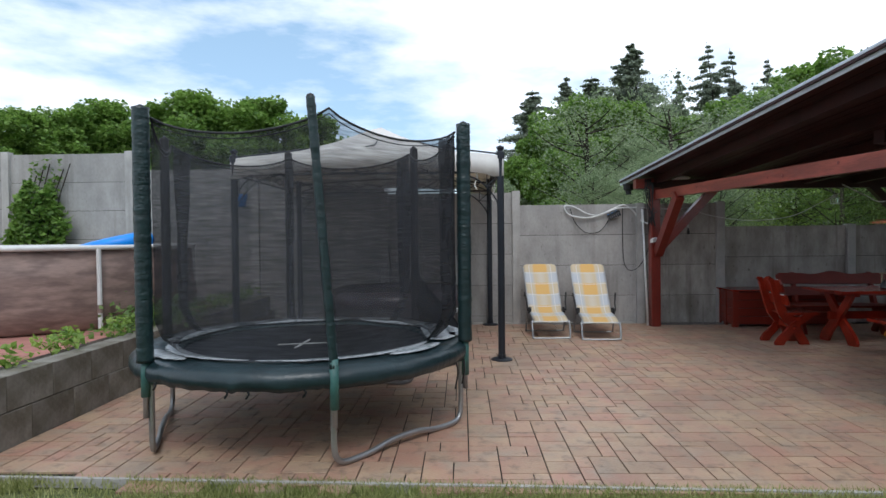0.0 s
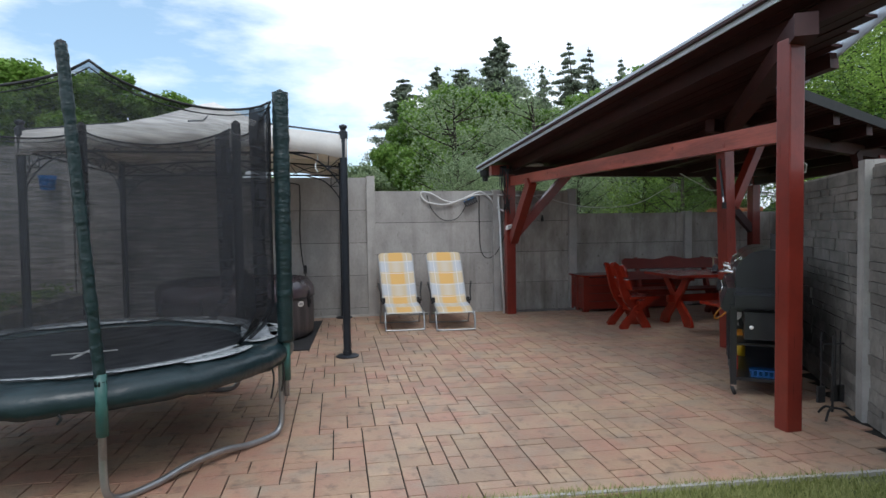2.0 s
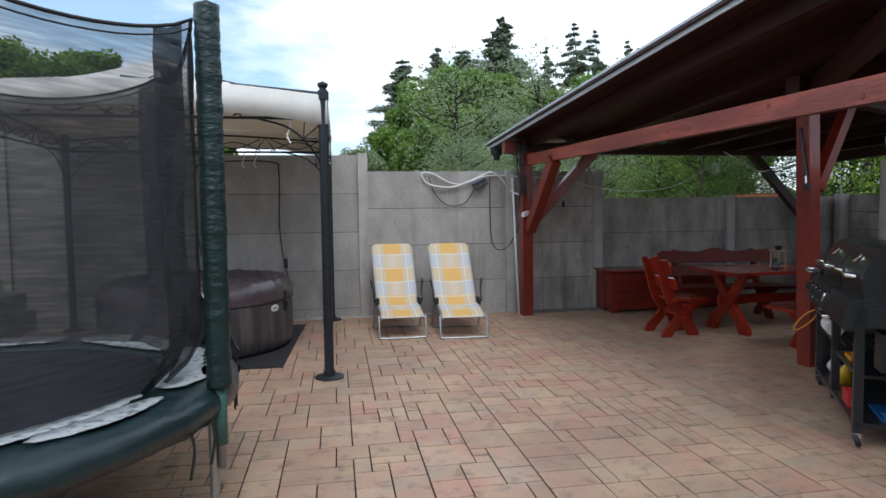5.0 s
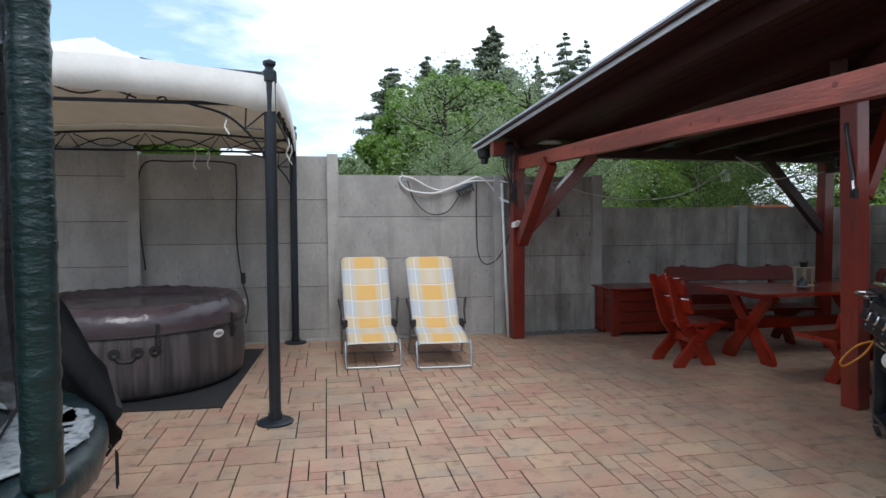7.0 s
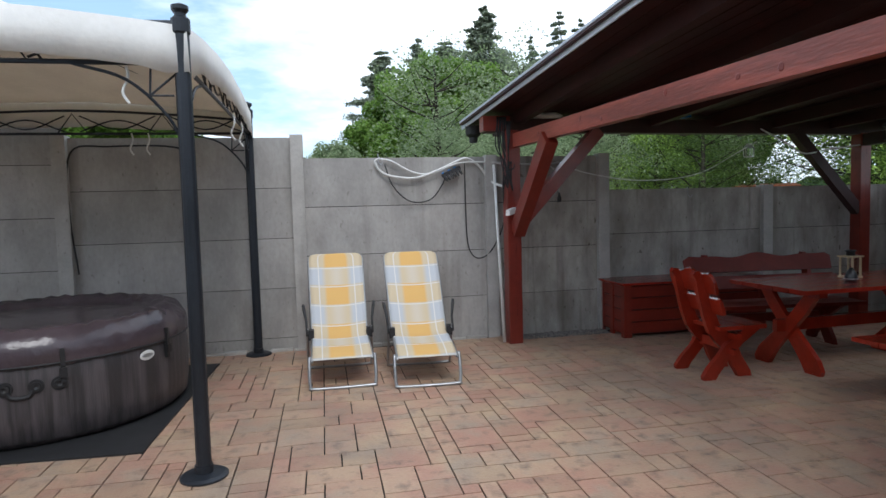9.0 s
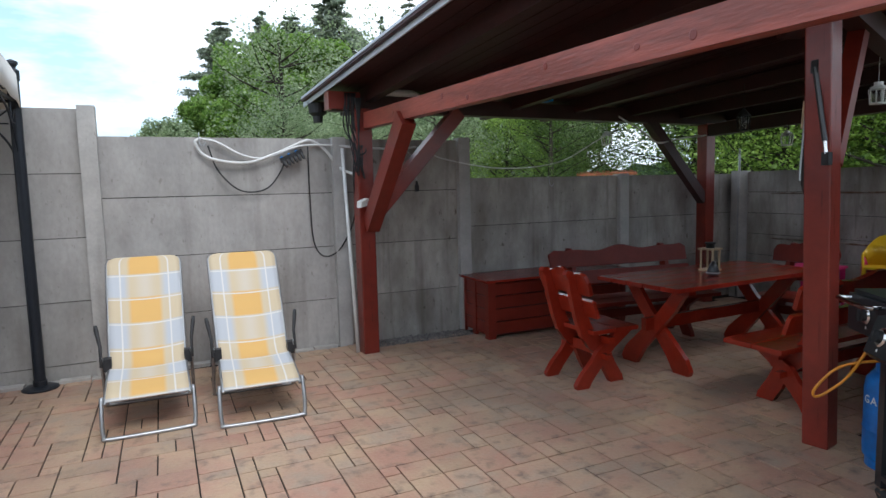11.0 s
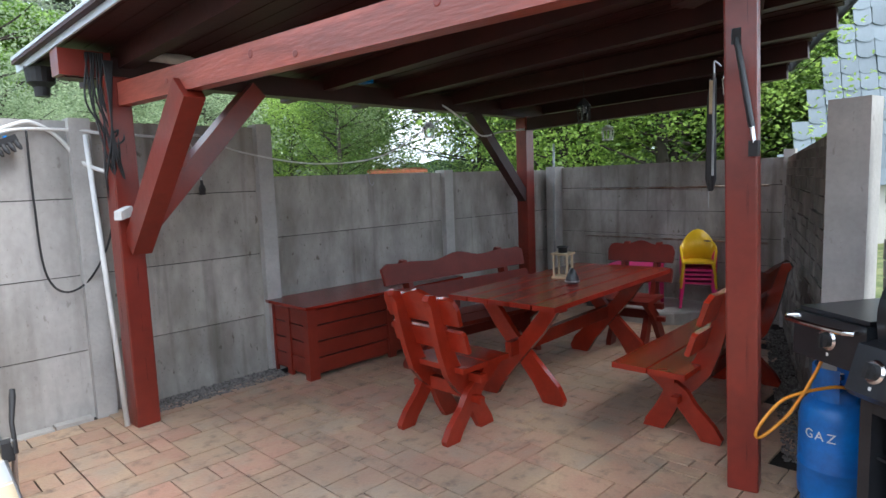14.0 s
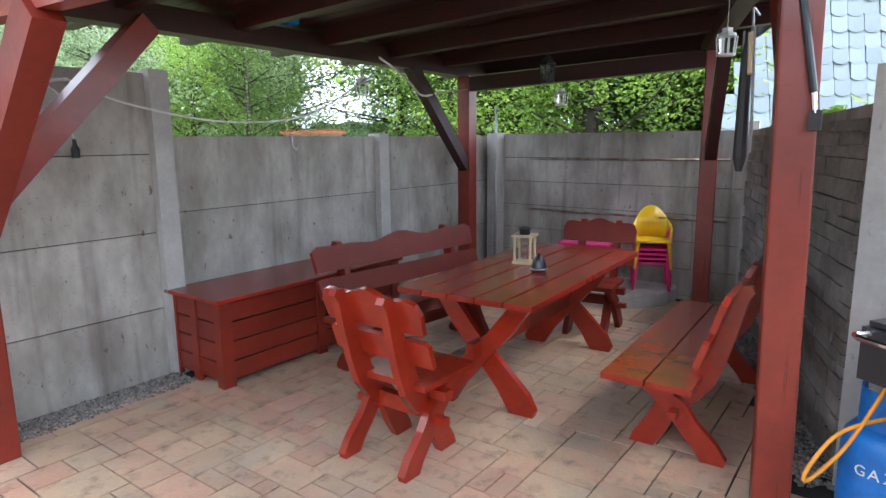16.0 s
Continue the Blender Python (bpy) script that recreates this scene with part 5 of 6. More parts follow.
add_slab(bm, panel, 0.66, Matrix.Translation((0.36, 0, 0)) @ Matrix.Rotation(radians(90), 4, "Z"))
part("control_panel", bm, M_BLACK, bbq, bevel=0.008)
tiltm = Matrix.Rotation(radians(-72), 4, "X")


def knob(x, y, z, rot=tiltm):
    m = Matrix.Translation((x, y, z)) @ rot
    part("knob_bezel", lathe([(0, 0), (0.042, 0), (0.044, 0.006), (0.036, 0.014), (0.03, 0.014), (0, 0.010)], 24, m), M_CHROME, bbq, "chrome knob ring", smooth_=False)
    k = part("knob", lathe([(0.03, 0.008), (0.028, 0.03), (0, 0.033)], 20, m), M_BLACKM, bbq, "black turning knob")
    part("knob_grip", box((-0.007, -0.028, 0.03), (0.007, 0.028, 0.045), m), M_BLACKM, bbq, bevel=0.003)
    part("marking", box((-0.005, 0.055, 0.001), (0.005, 0.068, 0.003), m), M_WHITE, bbq)


for x in (1.40, 1.2, 1.0, 0.8):
    knob(x, 0.048, 0.815)
for x in (1.3, 1.1):
    for i in range(5):
        part("print_line", box((x - 0.035 + 0.004 * i, 0.0 + i * 0.0085, 0.0), (x + 0.035 - 0.006 * (i % 3), 0.003 + i * 0.0085, 0.0015), Matrix.Translation((0, 0.035, 0.852)) @ tiltm), M_ZINC, bbq)


def lid(x0, x1):
    prof = [(-0.045, 0.90), (-0.035, 1.0), (-0.06, 1.09), (-0.14, 1.18), (-0.25, 1.215), (-0.38, 1.20), (-0.47, 1.12), (-0.5, 0.98), (-0.5, 0.90)]
    bm = bmesh.new()
    c = curve_pts([(0, a_, b_) for a_, b_ in prof], 3)
    add_slab(bm, [(p.y, p.z) for p in c], x1 - x0, Matrix.Translation(((x0 + x1) / 2, 0, 0)) @ Matrix.Rotation(radians(90), 4, "Z"))
    part("lid", bm, M_BLACK, bbq, "rounded glossy black lid", bevel=0.012)
    part("lid_handle", tube([(x0 + 0.12, -0.02, 1.02), (x0 + 0.12, 0.03, 1.03), (x1 - 0.12, 0.03, 1.03), (x1 - 0.12, -0.02, 1.02)], 0.012, 8), M_CHROME, bbq, "steel lid handle")
    m = Matrix.Translation(((x0 + x1) / 2, -0.07, 1.12)) @ Matrix.Rotation(radians(-42), 4, "X")
    part("thermometer", lathe([(0, 0), (0.034, 0), (0.034, 0.01), (0.026, 0.012), (0, 0.01)], 22, m), M_CHROME, bbq)
    part("badge", lathe([(0, 0), (0.035, 0), (0.03, 0.004), (0, 0.004)], 20, Matrix.Translation(((x0 + x1) / 2 + 0.16, -0.036, 1.01)) @ Matrix.Rotation(radians(-85), 4, "X")), M_ZINC, bbq)


lid(0.76, L - 0.02), lid(0.04, 0.72)
part("chimney", lathe([(0, 0), (0.045, 0), (0.045, 0.14), (0.05, 0.14), (0.05, 0.155), (0, 0.155)], 20, Matrix.Translation((0.3, -0.36, 1.19))), M_BLACKM, bbq, "short black chimney")
bb("side_burner", (L + 0.005, -0.02, 0.76), (L + 0.36, D + 0.03, 0.945), label="black side burner box", bev=0.012)
bb("burner_lid", (L + 0.012, -0.04, 0.948), (L + 0.35, D + 0.03, 0.965), label="grey side burner lid", bev=0.006)
part("rail", tube(curve_pts([(L + 0.03, -0.02, 0.925), (L + 0.04, 0.05, 0.925), (L + 0.32, 0.05, 0.925), (L + 0.33, -0.02, 0.925)], 3), 0.011, 8), M_CHROME, bbq, "chrome towel rail")
knob(L + 0.18, -0.02, 0.86, Matrix.Rotation(radians(-90), 4, "X"))
part("drawer_handle", tube([(0.86, -0.0, 0.66), (0.86, 0.04, 0.66), (1.25, 0.04, 0.66), (1.25, -0.0, 0.66)], 0.012, 8), M_CHROME, bbq, "steel door handle")
bb("towel_bar", (L / 2 + 0.05, 0.0, 0.64), (L - 0.04, -0.05, 0.69), M_BLACKM)


def on_bbq(name, p, label, category):
    return thing(name, BU @ Matrix.Translation(p), label, category)


r = on_bbq("paper_roll", (1.22, -0.07, 0.535), "thick white paper towel roll lying on a grill shelf", "paper roll")
part("roll", lathe([(0.018, -0.13), (0.06, -0.13), (0.062, 0.0), (0.06, 0.13), (0.018, 0.13)], 24, Matrix.Rotation(radians(90), 4, "Y")), M_PAPER, r, smooth_=False)
r = on_bbq("cleaner_bottle", (1.2, -0.1, 0.205), "white plastic bottle lying on the bottom grill shelf", "bottle")
part("body", lathe([(0, -0.13), (0.04, -0.13), (0.046, -0.11), (0.046, 0.05), (0.02, 0.1), (0.018, 0.13), (0, 0.13)], 20, Matrix.Rotation(radians(-90), 4, "Y")), M_WHITE, r)
part("cap", lathe([(0, 0.13), (0.024, 0.13), (0.022, 0.17), (0, 0.17)], 16, Matrix.Rotation(radians(-90), 4, "Y")), M_BLACKM, r)
r = on_bbq("matchbox", (0.5, -0.08, 0.441), "flat yellow box on the grill's middle shelf", "box")
part("carton", box((-0.1, -0.03, 0), (0.1, 0.03, 0.025)), M_ORANGE, r, bevel=0.003)
r = on_bbq("yellow_bottle", (0.95, -0.12, 0.156), "small yellow squeeze bottle on the bottom grill shelf", "bottle")
part("body", lathe([(0, 0), (0.035, 0), (0.037, 0.1), (0.015, 0.14), (0, 0.145)], 16), M_YELLOW, r, smooth_=True)
r = on_bbq("red_packet", (0.42, -0.05, 0.156), "red and white packet on the bottom grill shelf", "packet")
part("packet", box((-0.1, -0.02, 0), (0.1, 0.02, 0.09)), mat("red_packet_print", (0.55, 0.03, 0.03), 0.5, var=0.15), r, bevel=0.006)
r = on_bbq("blue_crate", (0.25, -0.34, 0.156), "blue plastic basket on the bottom grill shelf", "basket")
part("floor_panel", box((-0.19, -0.12, 0), (0.16, 0.18, 0.01)), M_BLUED, r)
for i in range(8):
    part("rib", box((-0.196, -0.12 + i * 0.04, 0.0), (-0.19, -0.105 + i * 0.04, 0.05)), M_BLUED, r)
part("rim", box((-0.2, -0.125, 0.05), (-0.186, 0.19, 0.06)), M_BLUED, r)

gas = thing("gas_bottle", pose(5.15, 6.57, 0, 0, 0, 215), "blue steel gas bottle with scratched paint, beside the barbecue", "gas bottle")
part("body", lathe([(0, 0.03), (0.13, 0.035), (0.148, 0.06), (0.15, 0.1), (0.15, 0.2), (0.153, 0.205), (0.15, 0.21), (0.15, 0.42), (0.142, 0.47), (0.11, 0.51), (0.05, 0.53), (0, 0.535)], 32), M_BLUE, gas, smooth_=True)
part("foot_ring", lathe([(0.125, 0.0), (0.135, 0.0), (0.135, 0.06), (0.125, 0.06), (0.125, 0)], 28), M_BLUE, gas)
bm = bmesh.new()
for a0, a1 in ((20, 160), (200, 340)):
    n = 10
    rows = [[bm.verts.new((r_ * math.cos(radians(a0 + (a1 - a0) * k / n)), r_ * math.sin(radians(a0 + (a1 - a0) * k / n)), z_)) for r_, z_ in ((0.098, 0.51), (0.098, 0.66), (0.102, 0.66), (0.102, 0.51))] for k in range(n + 1)]
    for a_, b_ in zip(rows, rows[1:]):
        for k in range(4):
            bm.faces.new((a_[k], b_[k], b_[(k + 1) % 4], a_[(k + 1) % 4]))
    bm.faces.new(rows[0]), bm.faces.new(rows[-1][::-1])
part("collar", bm, M_BLUE, gas, "blue steel guard collar")
part("valve", lathe([(0, 0.53), (0.02, 0.53), (0.02, 0.58), (0.012, 0.58), (0.012, 0.60), (0.026, 0.60), (0.026, 0.625), (0, 0.63)], 14), M_CHROME, gas)
for k, letter in enumerate("GAZ"):
    txt = new("lettering", bpy.data.curves.new("lettering", "FONT"))
    txt.data.body, txt.data.size, txt.data.extrude = letter, 0.058, 0.001
    txt.data.materials.append(M_WHITE)
    txt.parent = gas
    txt.matrix_local = Matrix.Rotation(radians(-66 + k * 18), 4, "Z") @ Matrix.Translation((0.152, -0.02, 0.35)) @ Matrix.Rotation(radians(90), 4, "Z") @ Matrix.Rotation(radians(90), 4, "X")
hose = curve_pts([(5.10, 6.50, 0.58), (5.02, 6.58, 0.59), (4.90, 6.72, 0.54), (4.82, 6.80, 0.41), (4.84, 6.79, 0.37), (4.92, 6.70, 0.48), (4.97, 6.62, 0.66), (4.98, 6.58, 0.78)], 8)
tagged(part("gas_hose", tube(hose, 0.0075, 8), M_ORANGE, smooth_=True), "orange rubber gas hose from the bottle to the burner", "hose")

# ---- fire tools by the front post ----
ft = thing("fire_tool_stand", pose(4.20, 4.47, 0), "black iron fireplace tool stand by the stone wall", "tool stand")
part("stem", tube([(0, 0, 0.05), (0, 0, 0.62)], 0.009, 8), M_BLACKM, ft)
for a_ in (90, 210, 330):
    c_, s_ = math.cos(radians(a_)), math.sin(radians(a_))
    part("foot", tube(curve_pts([(0, 0, 0.08), (0.07 * c_, 0.07 * s_, 0.07), (0.13 * c_, 0.13 * s_, 0.01)], 4), 0.009, 6), M_BLACKM, ft)
part("crossbar", tube([(-0.09, 0, 0.55), (0.09, 0, 0.55)], 0.007, 6), M_BLACKM, ft)
for x in (-0.08, 0.08, 0.04):
    part("tool", tube([(x, 0.02, 0.64), (x, 0.02, 0.18)], 0.006, 6), M_BLACKM, ft)
    part("tool_head", box((x - 0.03, 0.01, 0.12), (x + 0.03, 0.03, 0.24)), M_BLACKM, ft, bevel=0.01)

# ---- things on the shelter posts ----
gs = thing("gas_strut", pose(0.035, -0.055, 0), "black umbrella strut screwed to the post", "strut")
part("cylinder", tube([(4.955, 7.03, 2.13), (4.945, 6.955, 1.73)], 0.014, 10), M_BLACK, gs)
part("rod", tube([(4.945, 6.955, 1.73), (4.944, 6.945, 1.66)], 0.01, 8), M_CHROME, gs)
part("bracket", box((4.945, 7.01, 2.1), (4.975, 7.05, 2.17)), M_BLACKM, gs, bevel=0.006)
part("bracket", box((4.935, 6.925, 1.60), (4.97, 6.965, 1.67)), M_BLACKM, gs, bevel=0.006)
tools = thing("hanging_tools", pose(5.20, 7.15, 0, 0, 0, 20), "bunch of barbecue tools and a closed black umbrella on a hook", "barbecue tools")
part("umbrella", tube([(0.02, 0.0, 2.0), (0.03, 0.01, 1.9), (0.03, 0.01, 1.5), (0.03, 0.01, 1.44)], [0.012, 0.022, 0.026, 0.012], 8), M_BLACKM, tools)
part("tongs", tube([(-0.03, 0, 2.0), (-0.07, 0, 1.85), (-0.12, 0, 1.6), (-0.125, 0, 1.52)], 0.006, 6), M_ZINC, tools)
part("wooden_handle", tube([(-0.03, 0.01, 1.98), (-0.07, 0.01, 1.82)], 0.011, 8), M_PALE, tools)
for i in range(3):
    part("skewer", tube([(0.05 + 0.012 * i, 0.02, 2.0), (0.06 + 0.012 * i, 0.02, 1.35 + 0.1 * i)], 0.003, 5), M_ZINC, tools)
part("hook", tube(curve_pts([(0.06, -0.03, 2.06), (0.02, 0.0, 2.08), (0.0, 0.0, 2.02), (0.02, 0.0, 1.98)], 4), 0.005, 6), M_ZINC, tools)
wb = thing("junction_box", pose(3.375, 10.08, 1.37, 0, 0, 25), "white plastic electrical box fixed to the post", "junction box")
bm = bmesh.new()
add_slab(bm, [(-0.05, 0.0), (0.02, 0.015), (0.05, 0.055), (0.04, 0.085), (-0.045, 0.055)], 0.06)
part("case", bm, M_WHITE, wb, bevel=0.006)
bx = thing("blue_box", pose(5.34, 10.20, 2.401, 0, 0, 1), "blue carton tucked on the roof beam", "box")
part("carton", box((-0.16, -0.06, 0), (0.16, 0.06, 0.075)), M_BLUEP, bx, bevel=0.004)
part("red_ball", lathe([(0, 0), (0.018, 0.006), (0.022, 0.022), (0.018, 0.036), (0, 0.042)], 14, Matrix.Translation((-0.2, 0.03, 0))), M_YELLOW, bx, smooth_=True)
wd = thing("cloth_bundle", pose(3.78, 10.26, 2.395), "pale grey folded cloth stuffed on the roof beam", "cloth")
bm = lathe([(0, 0), (0.14, 0.01), (0.17, 0.03), (0.12, 0.06), (0, 0.07)], 20)
for v in bm.verts:
    v.co += noise.noise_vector(v.co * 11) * 0.02
    v.co.x *= 1.5
    v.co.y *= 0.5
    v.co.z = max(0.0, v.co.z)
part("cloth", bm, M_PAPER, wd, smooth_=True)

# ---- cables on the fence ----
FY = WALL_Y - 0.03


def cable(name, pts, r, material, label, k=8):
    return tagged(part(name, tube(curve_pts(pts, k), r, 7), material, smooth_=True), label, "cable")


cable("white_cable", [(2.07, FY, 2.02), (2.02, FY, 1.98), (2.07, FY, 1.88), (2.2, FY - 0.02, 1.82), (2.45, FY - 0.02, 1.80), (2.7, FY - 0.02, 1.88), (2.95, FY, 1.99), (3.05, FY, 2.0), (3.17, FY, 1.92), (3.3, FY - 0.02, 1.75), (3.38, FY - 0.2, 1.68)], 0.014, M_CABLE_G, "thick pale grey cable looped on the fence")
cable("white_cable", [(2.07, FY - 0.01, 2.01), (2.2, FY - 0.01, 1.98), (2.4, FY - 0.02, 1.87), (2.6, FY - 0.02, 1.84), (2.85, FY - 0.02, 1.93), (3.0, FY - 0.01, 1.96), (3.3, FY - 0.02, 1.96), (3.45, FY - 0.05, 1.94), (3.9, FY - 0.02, 1.93), (4.1, FY - 0.02, 1.95)], 0.011, M_CABLE_G, "pale grey cable running along the fence")
cable("black_cable", [(2.12, FY - 0.01, 1.95), (2.2, FY - 0.02, 1.72), (2.38, FY - 0.02, 1.55), (2.6, FY - 0.02, 1.56), (2.74, FY - 0.03, 1.72), (2.78, FY - 0.03, 1.84)], 0.007, M_BLACKM, "thin black cable hanging in a loop on the fence")
cable("black_cable", [(3.0, FY - 0.02, 1.95), (3.0, FY - 0.02, 1.5), (3.02, FY - 0.02, 1.05), (3.12, FY - 0.03, 0.90), (3.28, FY - 0.04, 0.98), (3.36, 10.3, 1.3), (3.33, 10.2, 1.7), (3.36, 10.2, 2.1)], 0.007, M_BLACKM, "thin black cable hanging down to a loop beside the post")
cable("grey_cable", [(4.1, FY - 0.02, 1.95), (4.4, FY - 0.1, 1.82), (5.0, 10.35, 1.72), (5.7, 10.35, 1.78), (6.2, 10.3, 2.02), (6.45, 10.3, 2.14)], 0.007, M_CABLE_G, "thin cable sagging between the fence and the roof beam")
cable("white_cable", [(3.95, FY - 0.02, 1.93), (4.05, FY - 0.02, 1.85), (4.1, FY - 0.02, 1.6)], 0.006, M_CABLE_G, "short pale cable end hanging on the fence")
sk = thing("cable_socket", pose(4.1, FY - 0.02, 1.5), "black rubber plug socket on a hanging cable end", "socket")
part("body", lathe([(0, 0), (0.022, 0), (0.024, 0.05), (0.012, 0.08), (0.01, 0.11), (0, 0.11)], 12), M_BLACKM, sk)
cable("grey_cable", [(6.5, 10.32, 2.3), (6.6, 10.25, 2.22), (6.85, 10.25, 2.1), (7.1, 10.3, 2.0), (7.5, 10.35, 2.06), (7.9, 10.35, 2.1), (8.1, 10.3, 2.12)], 0.01, M_CABLE_G, "grey hose looped under the back beam")
for i in range(9):
    o = 0.012 * i
    rr = random.Random(i)
    cable("black_cable", [(3.27 + o, 10.17, 2.40), (3.25 + o + rr.uniform(-.03, .03), 10.14, 2.1), (3.29 + o + rr.uniform(-.05, .05), 10.12, 1.9), (3.31 + o + rr.uniform(-.04, .04), 10.1, 1.75 + rr.uniform(-.15, .2)), (3.36, 10.10, 1.95), (3.35 + o * 0.5, 10.11, 2.35)], 0.006, M_BLACKM, "black cable in a tangled bundle on the post", 5)
ps = thing("power_strip", pose(2.84, FY - 0.04, 1.86, 0, -24, 0), "black multi-socket power strip on the fence", "power strip")
part("strip", box((-0.11, -0.02, -0.022), (0.11, 0.015, 0.022)), M_BLACKM, ps, bevel=0.008)
for i in range(6):
    part("plug", lathe([(0, 0), (0.014, 0), (0.016, 0.04), (0.008, 0.065), (0, 0.065)], 10, Matrix.Translation((-0.09 + i * 0.036, -0.02, -0.015)) @ Matrix.Rotation(radians(155), 4, "X")), M_BLACKM, ps)
    if i % 2 == 0:
        part("blue_cover", box((-0.1 + i * 0.036, -0.02, 0.022), (-0.08 + i * 0.036, 0.0, 0.032)), M_BLUEP, ps)
pp = tagged(part("pole", tube([(3.31, 10.19, 0.01), (3.33, 10.54, 1.93)], 0.017, 10), M_WHITE, smooth_=True), "white plastic conduit leaning on the fence", "pipe")
for x, z in ((2.05, 2.03), (5.72, 1.6)):
    tagged(part("hook", tube(curve_pts([(x, FY + 0.03, z + 0.02), (x, FY - 0.02, z + 0.03), (x, FY - 0.03, z - 0.05), (x + 0.03, FY - 0.04, z - 0.08), (x + 0.05, FY - 0.03, z - 0.05)], 3), 0.004, 5), M_ZINC), "bent wire hook over the fence's edge", "hook")
for z in (1.36, 0.79):
    tagged(part("pipe", tube([(8.78, 10.45, z), (8.5, 7.86, z + 0.02)], 0.011, 8), M_RUST, smooth_=True), "thin rusty steel pipe along the fence", "pipe")
tagged(part("pipe", tube([(8.60, 10.42, 0.0), (8.62, 10.42, 1.95)], 0.014, 8), M_ZINC, smooth_=True), "grey steel pipe standing in the fence corner", "pipe")
tagged(part("rod", tube([(5.42, 6.33, 0.0), (5.40, 6.36, 1.35)], 0.011, 8), M_RUST, smooth_=True), "rusty steel rod leaning on the wall", "rod")

# ---- gravel strips ----
def gravel(name, spots, label):
    rnd = random.Random(8)
    vs, fs = [], []
    ico = bmesh.new()
    bmesh.ops.create_icosphere(ico, subdivisions=1, radius=1)
    base = [v.co.copy() for v in ico.verts]
    tri = [tuple(v.index for v in f.verts) for f in ico.faces]
    ico.free()
    for x, y in spots(rnd):
        s = rnd.uniform(0.007, 0.017)
        m = pose(x, y, -0.01 + rnd.uniform(0, 0.012), rnd.uniform(0, 90), rnd.uniform(0, 90), rnd.uniform(0, 90)) @ Matrix.Diagonal((s, s * rnd.uniform(0.6, 1), s * rnd.uniform(0.5, 0.8), 1))
        k = len(vs)
        vs += [tuple(m @ v) for v in base]
        fs += [tuple(k + i for i in t_) for t_ in tri]
    return tagged(raw(name, vs, fs, M_GRAVEL), label, "gravel", kind="stuff")


gravel("gravel", lambda r_: [(r_.uniform(3.42, 4.62), r_.uniform(10.30, 10.57)) for _ in range(2000)], "grey gravel strip at the foot of the fence")
gravel("gravel", lambda r_: [(lambda f, o: (8.3 - 2.8 * f + o * 0.36, 7.72 - 0.95 * f - o * 0.0 - 0.02 + 0.0 + o * -0.9 + 0.12))(r_.random(), r_.uniform(0, 0.2)) for _ in range(2600)], "grey gravel strip at the foot of the stone wall")
bm = bmesh.new()
for i in range(26):
    x = -2.9 + i * 0.235
    if x < 3.2:
        add_box(bm, (x, 10.50 + 0.01 * math.sin(i * 2.1), -0.02), (x + 0.225, 10.59, 0.018 + 0.008 * math.sin(i * 3.3)))
tagged(part("mortar_strip", bm, M_POST, bevel=0.006), "uneven mortar strip along the fence foot", "mortar", kind="stuff")

# ---- plants on the terrace ----
def leaf_cloud(name, material, n, place, size, seed, bend=0.35, label="", category="plant", parent=None, droop=0.0):
    """Leaves as small folded blades at the places that place(rnd) gives."""
    rnd = random.Random(seed)
    vs, fs = [], []
    for _ in range(n):
        p = place(rnd)
        s = size * rnd.uniform(0.6, 1.3)
        a_, t_ = rnd.uniform(0, 6.283), rnd.uniform(-0.9, 0.9) - droop
        d = Vector((math.cos(a_) * math.cos(t_), math.sin(a_) * math.cos(t_), math.sin(t_)))
        w = d.cross(Vector((rnd.gauss(0, 0.6), rnd.gauss(0, 0.6), 1))).normalized() * s * 0.42
        u = d.cross(w).normalized() * s * bend * 0.4
        k = len(vs)
        c = Vector(p)
        vs += [tuple(c - d * s * 0.5), tuple(c + w + u), tuple(c + d * s * 0.6), tuple(c - w + u)]
        fs += [(k, k + 1, k + 2), (k, k + 2, k + 3)]
    ob = raw(name, vs, fs, material, parent)
    if label:
        tagged(ob, label, category)
    return ob


def strawberry(x, y, s):
    t = thing("strawberry_plant", pose(x, y, 0.49), "low strawberry plant with toothed green leaves in the planter", "plant", "strawberry plants on the wall")
    rnd = random.Random(int(x * 100 + y * 37))
    bm = bmesh.new()
    for i in range(11):
        a_, r_, h = rnd.uniform(0, 6.28), rnd.uniform(0.05, 0.17) * s, rnd.uniform(0.05, 0.16) * s
        add_tube(bm, [(0, 0, 0), (r_ * 0.5 * math.cos(a_), r_ * 0.5 * math.sin(a_), h * 0.8), (r_ * math.cos(a_), r_ * math.sin(a_), h)], 0.002, 4)
    part("stalks", bm, L_YELLOW, t)
    leaf_cloud("leaves", L_DECID if rnd.random() < .6 else L_YELLOW, 60, lambda q: ((lambda a_, r_: (r_ * math.cos(a_), r_ * math.sin(a_), q.uniform(0.05, 0.19) * s))(q.uniform(0, 6.28), q.uniform(0.02, 0.2) * s)), 0.06 * s, int(y * 50), parent=t)


